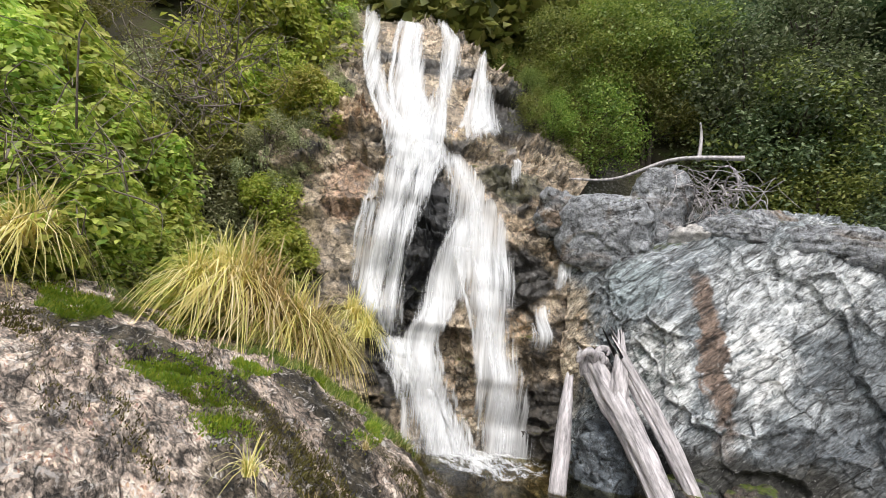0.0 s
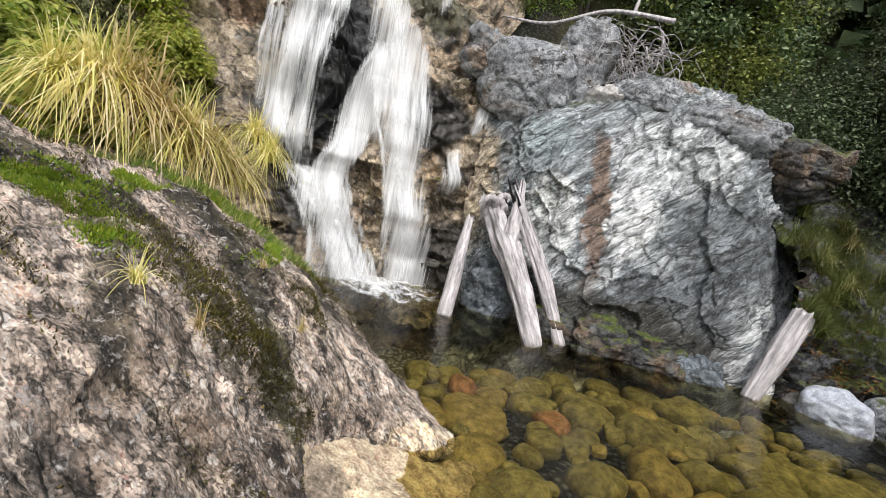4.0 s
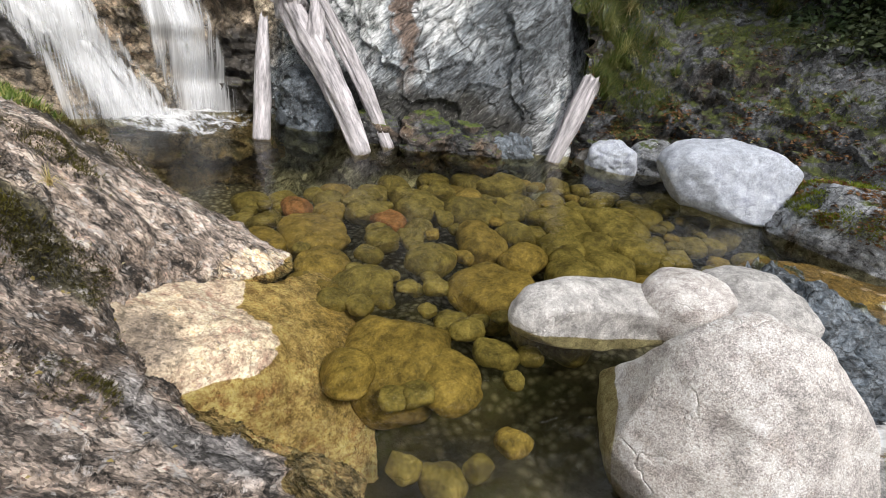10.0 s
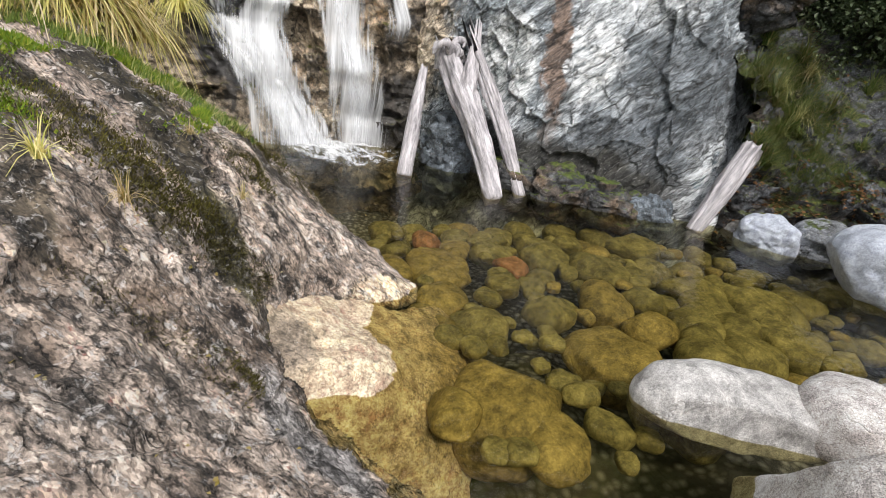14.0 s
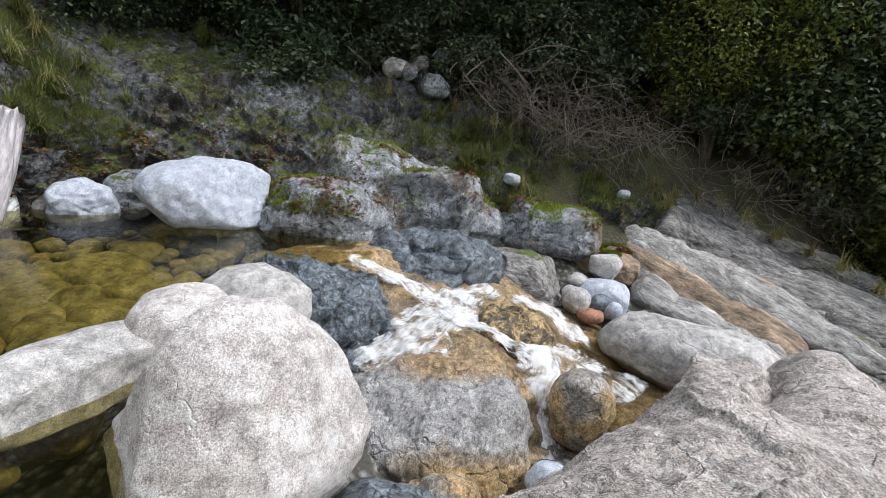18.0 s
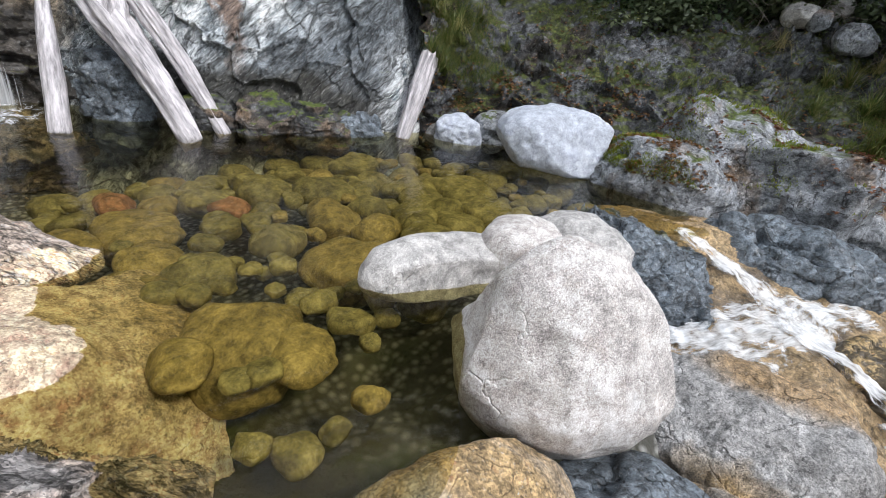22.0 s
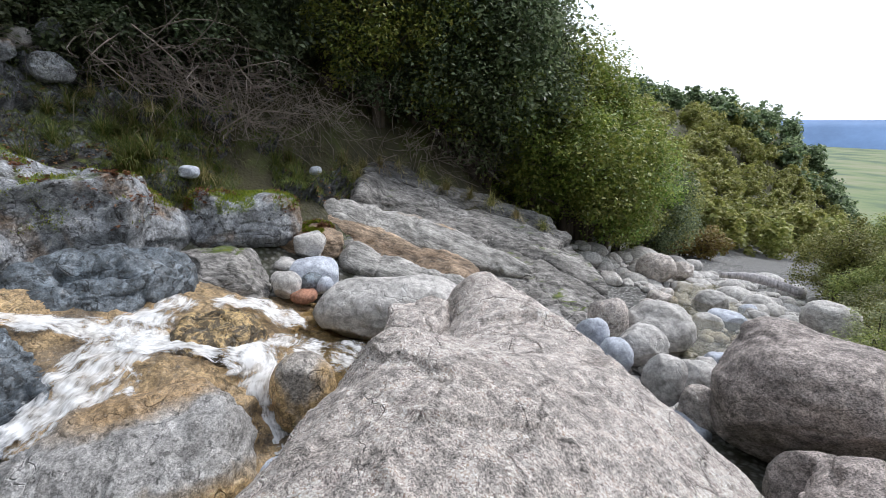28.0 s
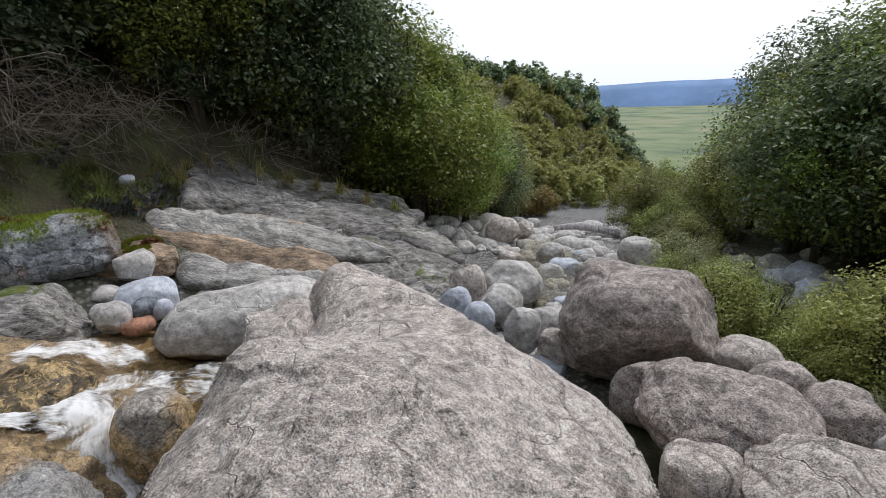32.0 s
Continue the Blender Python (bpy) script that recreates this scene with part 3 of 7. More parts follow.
BARK = plain("grey-brown bark", (0.075, 0.06, 0.047), 0.9, 9.0, 0.6, (1, 1, 0.2))
DRIFTWOOD = plain("bleached grey driftwood", (0.47, 0.44, 0.45), 0.85, 14.0, 0.85, (1.0, 1.0, 0.16), 1.0)
DEADWOOD = plain("dead grey twigs", (0.21, 0.175, 0.15), 0.9)
# the blue of distance haze is put into the hills' base colour
HILL = plain("distant hills tinted haze-blue", (0.13, 0.21, 0.36), 1.0, 0.002, 0.3, bump=0)


def water_material(name, tint, rough=0.04, ripple=0.25, scale=7.0, ior=1.33):
    """Clear water: tinted light passes, the surface mirrors by Fresnel."""
    m, n, l, b = shader(name)
    n.remove(b)
    geo = n.new("ShaderNodeNewGeometry")
    tr = n.new("ShaderNodeBsdfTransparent")
    tr.inputs["Color"].default_value = (*tint, 1)
    gl = n.new("ShaderNodeBsdfGlossy")
    gl.inputs["Roughness"].default_value = rough
    fr = n.new("ShaderNodeFresnel")
    fr.inputs["IOR"].default_value = ior
    bp = n.new("ShaderNodeBump")
    bp.inputs["Strength"].default_value, bp.inputs["Distance"].default_value = ripple, 0.05
    st = n.new("ShaderNodeMapping")
    st.inputs["Scale"].default_value = (1.0, 1.7, 1.0)
    l.new(geo.outputs["Position"], st.inputs["Vector"])
    l.new(tex(n, l, "ShaderNodeTexNoise", scale, st.outputs[0], Detail=3, Distortion=0.8).outputs["Fac"], bp.inputs["Height"])
    l.new(bp.outputs[0], gl.inputs["Normal"])
    l.new(bp.outputs[0], fr.inputs["Normal"])
    sh = n.new("ShaderNodeMixShader")
    l.new(maths(n, l, "MULTIPLY", fr.outputs[0], 0.8), sh.inputs[0])
    l.new(tr.outputs[0], sh.inputs[1])
    l.new(gl.outputs[0], sh.inputs[2])
    l.new(sh.outputs[0], n["Material Output"].inputs["Surface"])
    return m


WATER = water_material("clear amber water", (0.76, 0.72, 0.50), rough=0.01, ripple=0.2, scale=5.0)
STREAM = water_material("running clear water", (0.85, 0.82, 0.70), ripple=0.6, scale=9.0)


def foam_material(name, density, along=1.0, across=9.0, streak=0.9):
    """White falling water in strands: opaque where the strands are thick, clear between. UV: x across, y down the flow."""
    m, n, l, b = shader(name)
    uv = n.new("ShaderNodeUVMap")
    mp = n.new("ShaderNodeMapping")
    mp.inputs["Scale"].default_value = (across, along, 1)
    l.new(uv.outputs[0], mp.inputs["Vector"])
    a = tex(n, l, "ShaderNodeTexNoise", 1.0, mp.outputs[0], Detail=8, Roughness=0.68, Distortion=0.3).outputs["Fac"]
    body = n.new("ShaderNodeVertexColor")
    body.layer_name = "body"
    wide = n.new("ShaderNodeMapping")
    wide.inputs["Scale"].default_value = (across * 0.28, along * 0.6, 1)
    l.new(uv.outputs[0], wide.inputs["Vector"])
    c = tex(n, l, "ShaderNodeTexNoise", 1.0, wide.outputs[0], Detail=3, Roughness=0.55, Distortion=0.4).outputs["Fac"]
    f = maths(n, l, "ADD", maths(n, l, "MULTIPLY", maths(n, l, "SUBTRACT", a, 0.5), streak), maths(n, l, "MULTIPLY", maths(n, l, "SUBTRACT", c, 0.5), 1.1 * streak))
    thin = n.new("ShaderNodeMapping")
    thin.inputs["Scale"].default_value = (across * 4, along * 1.5, 1)
    l.new(uv.outputs[0], thin.inputs["Vector"])
    d = tex(n, l, "ShaderNodeTexNoise", 1.0, thin.outputs[0], Detail=4, Roughness=0.6).outputs["Fac"]
    f = maths(n, l, "ADD", f, maths(n, l, "MULTIPLY", maths(n, l, "SUBTRACT", d, 0.5), 0.7 * streak))
    f = maths(n, l, "ADD", f, maths(n, l, "MULTIPLY", body.outputs["Color"], density))
    f = maths(n, l, "MULTIPLY", ramp(n, l, f, [(0.10, grey(0)), (0.45, grey(0.5)), (0.95, grey(0.98))]), ramp(n, l, body.outputs["Color"], [(0.0, grey(0)), (0.16, grey(1))]))
    b.inputs["Base Color"].default_value = (0.93, 0.94, 0.955, 1)
    b.inputs["Roughness"].default_value = 0.55
    tl = n.new("ShaderNodeBsdfTranslucent")
    tl.inputs["Color"].default_value = (0.93, 0.94, 0.955, 1)
    half = n.new("ShaderNodeMixShader")
    half.inputs[0].default_value = 0.22
    l.new(b.outputs[0], half.inputs[1])
    l.new(tl.outputs[0], half.inputs[2])
    tr = n.new("ShaderNodeBsdfTransparent")
    sh = n.new("ShaderNodeMixShader")
    l.new(f, sh.inputs[0])
    l.new(tr.outputs[0], sh.inputs[1])
    l.new(half.outputs[0], sh.inputs[2])
    l.new(sh.outputs[0], n["Material Output"].inputs["Surface"])
    return m


FOAM = foam_material("white falling water", 1.0, along=0.55, across=13.0, streak=1.25)
FROTH = foam_material("churned white water", 0.95, along=5.0, across=8.0, streak=2.1)


# ---- builders ----
def mesh_object(name, verts, faces, material, parent=None, smooth=True):
    me = bpy.data.meshes.new(name)
    me.from_pydata([tuple(v) for v in verts], [], faces)
    me.materials.append(material)
    if smooth:
        me.polygons.foreach_set("use_smooth", [True] * len(me.polygons))
    ob = new(name, me)
    ob.parent = parent
    return ob


def part(name, bm, material, parent, label=""):
    me = bpy.data.meshes.new(name)
    bm.to_mesh(me)
    bm.free()
    me.materials.append(material)
    me.polygons.foreach_set("use_smooth", [True] * len(me.polygons))
    ob = new(name, me)
    ob.parent = parent
    return tagged(ob, label)


ICO = {}


def ico(level):
    if level not in ICO:
        bm = bmesh.new()
        bmesh.ops.create_icosphere(bm, subdivisions=level, radius=1.0)
        bm.verts.ensure_lookup_table()
        ICO[level] = (np.array([v.co[:] for v in bm.verts]), [tuple(v.index for v in f.verts) for f in bm.faces])
        bm.free()
    return ICO[level]


def turn(rx, ry, rz):
    return np.array(Euler([radians(a) for a in (rx, ry, rz)]).to_matrix())


def boulder(name, at, size, rot=(0, 0, 0), seed=1, square=2.6, rough=0.12, chips=5, level=5, material=None, label="", category="boulder",
            strata=0.0, grow=None, group="", fine=0.02):
    """A rounded rock: a superellipsoid with flat worn sides and uneven relief. size: half lengths in metres."""
    v, faces = ico(level)
    rs = np.random.RandomState(seed)
    p = v / (np.sum(np.abs(v) ** square, axis=1) ** (1 / square))[:, None]
    for _ in range(chips):
        d = rs.normal(size=3)
        d /= np.linalg.norm(d)
        cut = rs.uniform(0.72, 0.95)
        over = np.maximum(p @ d - cut, 0)
        p = p - np.outer(over * 0.85, d)
    s = np.array(size, float)
    if grow:
        p = grow(p)
    q = p * s
    m = s.mean()
    off = rs.uniform(0, 50, 3)
    nrm = v / s
    nrm /= np.linalg.norm(nrm, axis=1)[:, None]
    d = rough * m * fbm(q + off, m * 1.1, 3, seed) + fine * m * fbm(q + off, m * 0.22, 4, seed + 5)
    if strata:
        val, gap = blocks(q * (0.7, 0.7, 1.5) + off + (0.05 * m * fbm(q + off, m * 0.5, 3, seed + 8))[:, None], m * 0.55, seed + 9)
        val2, gap2 = blocks(q * (0.8, 0.8, 1.3) + off + 7.7, m * 0.2, seed + 19)
        d += 0.22 * strata * m * (val2 - 0.8 * np.exp(-gap2 / 0.08))
        d += strata * m * (val - 0.6 * np.exp(-gap / 0.07)) + 0.12 * strata * m * ridged(q + off, m * 0.3, 4, seed + 9)
    q = q + nrm * d[:, None]
    ob = mesh_object(name, q, faces, material)
    ob.matrix_world = Matrix.Translation(at) @ Euler([radians(a) for a in rot]).to_matrix().to_4x4()
    return tagged(ob, label, category, group)


def spline(points, n):
    """n points along a Catmull-Rom curve through the given ones, evenly by their number."""
    p = np.array(points, float)
    p = np.vstack([2 * p[0] - p[1], p, 2 * p[-1] - p[-2]])
    t = np.linspace(0, len(p) - 3, n)
    i = np.minimum(t.astype(int), len(p) - 4)
    u = (t - i)[:, None]
    a, b, c, d = p[i], p[i + 1], p[i + 2], p[i + 3]
    return 0.5 * (2 * b + (c - a) * u + (2 * a - 5 * b + 4 * c - d) * u ** 2 + (3 * b - a - 3 * c + d) * u ** 3)


def loft(curves, nu, nv):
    """A grid of nv x nu points through some curves."""
    rows = np.array([spline(c, nu) for c in curves])
    return np.stack([spline(rows[:, j], nv) for j in range(nu)], axis=1)


def grid_normals(g):
    du = np.gradient(g, axis=1)
    dv = np.gradient(g, axis=0)
    n = np.cross(du, dv)
    return n / (np.linalg.norm(n, axis=2, keepdims=True) + 1e-9)


def mesh_fast(name, verts, tris, material, parent=None):
    """A mesh of loose triangles or quads from arrays."""
    verts, tris = np.ascontiguousarray(verts, np.float32), np.ascontiguousarray(tris, np.int32)
    me = bpy.data.meshes.new(name)
    k = tris.shape[1]
    me.vertices.add(len(verts))
    me.vertices.foreach_set("co", verts.ravel())
    me.loops.add(tris.size)
    me.loops.foreach_set("vertex_index", tris.ravel())
    me.polygons.add(len(tris))
    me.polygons.foreach_set("loop_start", np.arange(0, tris.size, k, dtype=np.int32))
    me.update(calc_edges=True)
    me.materials.append(material)
    ob = new(name, me)
    ob.parent = parent
    return ob


def grid_faces(nv, nu):
    return [(i * nu + j, i * nu + j + 1, (i + 1) * nu + j + 1, (i + 1) * nu + j) for i in range(nv - 1) for j in range(nu - 1)]


def broken(p, amount, size, frame_axes, seed, groove=0.35):
    """Relief of fractured rock: shifted blocks with grooves between, at two sizes."""
    q = p @ np.array(frame_axes, float).T + (0.10 * size * fbm(p, size * 0.5, 4, seed + 40))[:, None]
    total = np.zeros(len(p))
    for k, (s, a) in enumerate(((size, 1.0), (size * 0.37, 0.4))):
        val, gap = blocks(q, s, seed + 10 * k)
        total += amount * a * (val - groove * 2.4 * np.exp(-gap / 0.035))
    return total


def rock_face(name, curves, nu, nv, material, label, category="cliff", seed=1, big=0.25, size=1.2, small=0.05, broke=0.0, cell=0.6, axes=((1, 0, 0), (0, 1, 0), (0, 0, 1)), kind="", flip=1, ledges=0, depth=0.1):
    """A rock face lofted through a few level lines, then broken by relief and by blocks."""
    g = loft(curves, nu, nv)
    n = grid_normals(g) * flip
    p = g.reshape(-1, 3)
    d = big * fbm(p, size, 4, seed) + small * ridged(p, size * 0.3, 5, seed + 3)
    if broke:
        b = broken(p, broke, cell, axes, seed + 7)
        d += b * np.clip(0.75 + 0.9 * fbm(p, 1.6, 2, seed + 30), 0.1, 1.4)
    if ledges:     # long rounded beds with open joints between
        t = np.repeat(np.linspace(0, 1, nv), nu) * ledges + 0.35 * fbm(p, 2.2, 3, seed + 50)
        f = t - np.floor(t)
        d += depth * (np.minimum(1.0, np.minimum(f / 0.04, (1 - f) / 0.22)) ** 0.6 - 0.7) - 0.3 * depth * np.exp(-np.minimum(f, 1 - f) / 0.025) + 0.6 * depth * vnoise(np.stack([np.floor(t), 0 * t, 0 * t], 1) * 0.77 + 0.3, seed)
    p = p + n.reshape(-1, 3) * d[:, None]
    ob = mesh_object(name, p, grid_faces(nv, nu), material)
    return tagged(ob, label, category, kind=kind)

# ---- the ground, one sheet to the horizon ----
AXIS = [(2.4, 12.0, -0.9), (2.5, 8.8, -1.5), (4.3, 5.0, -1.1), (6.0, 1.5, -0.75), (6.2, -0.8, -1.0), (5.4, -3.2, -1.45), (4.6, -6.5, -1.9), (3.6, -9.8, -2.2),
        (4.7, -14.0, -2.9), (8.0, -25.0, -5.0), (10.5, -42.0, -8.0), (8.0, -110.0, -21.0), (-10.0, -420.0, -85.0), (-80.0, -900.0, -110.0)]


def ground_height(x, y):
    """Height, gravel share and meadow share of the ground at x, y."""
    line = spline(AXIS, 500)
    best = np.full(len(x), 1e9)
    zed = np.zeros(len(x))
    side = np.zeros(len(x))
    for a, b in zip(line[:-1], line[1:]):
        e = b[:2] - a[:2]
        t = np.clip(((x - a[0]) * e[0] + (y - a[1]) * e[1]) / (e @ e), 0, 1)
        dx, dy = x - a[0] - t * e[0], y - a[1] - t * e[1]
        d = np.hypot(dx, dy)
        hit = d < best
        best = np.where(hit, d, best)
        zed = np.where(hit, a[2] + t * (b[2] - a[2]), zed)
        side = np.where(hit, np.sign(e[0] * dy - e[1] * dx), side)
    d = best
    step = lambda a, b, v: np.clip((v - a) / (b - a), 0, 1) ** 2 * (3 - 2 * np.clip((v - a) / (b - a), 0, 1))
    up = step(0.5, 2.5, y)
    # far bank: a rock shelf, then steep forest
    wide = 1.3 + 1.3 * step(0.0, 1.5, y) + 1.2 * step(6, 10, -y) + 3 * step(14, 30, -y)
    far_h = 0.55 * np.maximum(d - wide, 0) + 0.45 * np.maximum(d - wide - 3.5, 0)
    far_h = np.minimum(far_h, 9 + 0.6 * np.maximum(d - 12, 0))
    far_h = np.where(y < -20, np.minimum(far_h, 0.74 * np.maximum(d - 6, 0)), far_h)
    far_h *= 1 - 0.9 * step(160, 300, -y)
    # near bank: low boulders by the camera, the high slab beside the pool, bush behind
    shore = np.interp(y, [0, 1.5, 2.2, 3.2, 4.2, 7.5, 9], [0.6, 0.6, 0.7, 1.2, 1.2, 1.1, 0.6])
    dx = np.maximum(shore - x, 0)
    steep = 0.42 * dx + 0.75 * np.maximum(dx - 3.4, 0)
    flat = 0.08 * np.maximum(d - 3, 0) + 0.45 * np.maximum(d - 7.5, 0)
    low = 0.3 * np.maximum(d - 3.2, 0) - 0.12 * np.maximum(d - 14, 0)
    keep = step(-9, -4, y)
    near_h = (flat * keep + low * (1 - keep)) * (1 - up) + steep * up
    h = np.where(side > 0, far_h, near_h)
    z = zed + h
    head = step(9.0, 14.0, y) * 11.5 + 0.5 * np.maximum(y - 14, 0)
    z = np.where(y > 9, np.maximum(z, zed + head * 0.9) + 0.25 * np.maximum(d - 2, 0) * (y > 9), z)
    z = z + 11 * np.exp(-((x - 36) / 16) ** 2 - ((y + 125) / 42) ** 2)     # the wooded spur down the valley
    z = np.minimum(z, 60 + 0 * z)
    bearing, reach = np.degrees(np.arctan2(y + 1.0, x - 0.4)), np.hypot(x - 0.4, y + 1.0)     # the crest of the spur sinks toward the plain
    crest = 2.0 - 7.0 + reach * np.tan(np.radians(np.interp(bearing, [-95, -86, -83, -81, -75, -69, -60, -55], [-9, -6.5, -3.8, -1.6, 2.2, 3.7, 5.8, 9.5])))
    z = np.where(y < -42, np.minimum(z, np.where(bearing > -95, crest, z)), z)
    plain_z = -112.0
    valley = step(120, 600, -y)
    z = z * (1 - valley) + plain_z * valley
    bumps = 0.16 * fbm(np.stack([x, y, 0 * x], 1), 1.3, 4, 3) * np.clip(d, 0.2, 1) + 1.2 * fbm(np.stack([x, y, 0 * x], 1), 22.0, 3, 8) * np.clip((d - 8) / 20, 0, 1)
    gravel = np.clip(1.5 - np.abs(d) / (2.8 + 2.2 * step(6, 14, -y)), 0, 1) * (1 - step(100, 160, -y))
    return z + bumps * (1 - valley), gravel, valley * step(400, 560, -y)


def ground():
    rings = np.concatenate([[0.0], 0.35 * 1.043 ** np.arange(0, 226)])
    segs = 300
    a = np.linspace(0, 2 * np.pi, segs, endpoint=False)
    x = (3.0 + np.outer(rings, np.cos(a))).ravel()
    y = (-1.0 + np.outer(rings, np.sin(a))).ravel()
    z, gravel, meadow = ground_height(x, y)
    nr = len(rings)
    faces = [(i * segs + j, i * segs + (j + 1) % segs, (i + 1) * segs + (j + 1) % segs, (i + 1) * segs + j) for i in range(nr - 1) for j in range(segs)]
    ob = mesh_object("ground", np.stack([x, y, z], 1), [f[::-1] for f in faces], ground_material())
    for layer, value in (("gravel", gravel), ("meadow", meadow)):
        ca = ob.data.color_attributes.new(layer, "FLOAT_COLOR", "POINT")
        ca.data.foreach_set("color", np.repeat(np.stack([value, value, value, 1 + 0 * value], 1).ravel(), 1))
    return tagged(ob, "forest floor, gravelly stream bed and distant green plain", "ground", kind="structure")


ground()


GX, GY = np.linspace(-25, 70, 381), np.linspace(-180, 30, 701)
GZ = ground_height(np.tile(GX, len(GY)), np.repeat(GY, len(GX)))[0].reshape(len(GY), len(GX))


def ground_at(x, y):
    """Height of the ground near the place, from a table."""
    u, v = np.clip((x + 25) / 0.25, 0, 379.99), np.clip((y + 180) / 0.3, 0, 699.99)
    i, j = int(v), int(u)
    a, b = v - i, u - j
    return float((GZ[i, j] * (1 - b) + GZ[i, j + 1] * b) * (1 - a) + (GZ[i + 1, j] * (1 - b) + GZ[i + 1, j + 1] * b) * a)


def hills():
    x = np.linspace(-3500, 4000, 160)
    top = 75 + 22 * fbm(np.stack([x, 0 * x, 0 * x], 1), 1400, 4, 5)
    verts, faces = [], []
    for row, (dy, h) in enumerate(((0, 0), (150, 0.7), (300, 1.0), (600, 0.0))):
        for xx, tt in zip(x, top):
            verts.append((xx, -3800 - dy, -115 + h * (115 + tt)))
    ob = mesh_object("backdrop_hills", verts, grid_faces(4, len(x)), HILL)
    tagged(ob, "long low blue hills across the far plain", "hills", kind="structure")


hills()

# ---- rock faces ----
# the brown slab beside the pool
rock_face("rock_slab", [
    [(-4.5, 6.5, 2.2), (-3.0, 6.5, 2.0), (-1.6, 6.6, 1.7), (-0.6, 6.8, 1.0), (0.3, 7.0, 0.2), (1.0, 7.2, -0.7)],
    [(-4.0, 4.6, 2.15), (-2.8, 4.8, 2.05), (-1.5, 5.2, 1.75), (-0.5, 5.4, 1.3), (0.4, 5.4, 0.65), (1.3, 5.4, -0.4)],
    [(-3.6, 2.8, 1.85), (-2.2, 3.75, 1.83), (-0.9, 4.22, 1.6), (0.08, 4.25, 1.22), (0.72, 4.18, 0.72), (1.52, 4.1, -0.06)],
    [(-2.9, 1.9, 1.6), (-1.7, 2.8, 1.62), (-0.65, 3.0, 1.38), (0.1, 3.3, 1.02), (0.75, 3.4, 0.5), (1.62, 3.28, -0.04)],
    [(-2.2, 0.9, 1.2), (-1.2, 1.7, 1.1), (-0.4, 2.05, 0.85), (0.05, 2.4, 0.62), (0.42, 2.74, 0.34), (0.76, 3.02, -0.2)],
    [(-1.6, -0.2, 0.75), (-0.75, 0.6, 0.6), (-0.1, 1.0, 0.45), (0.3, 1.55, 0.3), (0.52, 1.95, 0.1), (0.8, 2.15, -0.3)],
    [(-1.0, -1.0, 0.35), (-0.1, -0.2, 0.2), (0.45, 0.4, 0.1), (0.7, 0.9, 0.05), (0.85, 1.4, -0.1), (1.1, 1.7, -0.35)],
    [(-0.7, -1.2, -0.4), (0.3, -0.6, -0.4), (0.9, 0.0, -0.5), (1.1, 0.6, -0.5), (1.2, 1.2, -0.5), (1.4, 1.6, -0.6)],
], 330, 420, SLAB, "broad brown lichened rock slab with moss streaks beside the pool", "rock slab", seed=4, big=0.05, size=0.9, small=0.026,
          broke=0.034, cell=0.42, axes=((0.35, -0.2, -0.29), (0.5, 0.86, 0.0), (0.5, -0.29, 0.81)))

# the bare tan shelf at the slab's foot, running down under the water
rock_face("shelf_rock", [
    [(0.35, 3.2, 0.36), (0.28, 2.85, 0.40), (0.28, 2.45, 0.30), (0.32, 2.2, 0.14), (0.5, 1.75, -0.7)],
    [(0.76, 3.22, 0.14), (0.68, 2.85, 0.20), (0.66, 2.5, 0.17), (0.62, 2.22, 0.08), (0.75, 1.8, -0.7)],
    [(1.05, 3.28, 0.03), (0.95, 2.88, 0.03), (0.98, 2.5, 0.085), (0.88, 2.16, 0.02), (0.95, 1.75, -0.75)],
    [(1.4, 3.25, -0.12), (1.4, 2.85, -0.13), (1.3, 2.45, -0.10), (1.12, 2.05, -0.2), (1.1, 1.7, -0.8)],
    [(1.9, 3.5, -0.28), (1.85, 3.0, -0.27), (1.75, 2.55, -0.27), (1.4, 2.0, -0.38), (1.3, 1.65, -0.85)],
    [(2.35, 3.8, -0.6), (2.3, 3.2, -0.58), (2.1, 2.6, -0.58), (1.65, 1.9, -0.7), (1.5, 1.55, -1.0)],
], 110, 120, SANDY, "bare tan rock shelf running down into the pool", "rock shelf", seed=6, big=0.035, size=0.5, small=0.012, broke=0.012, cell=0.3, flip=-1)

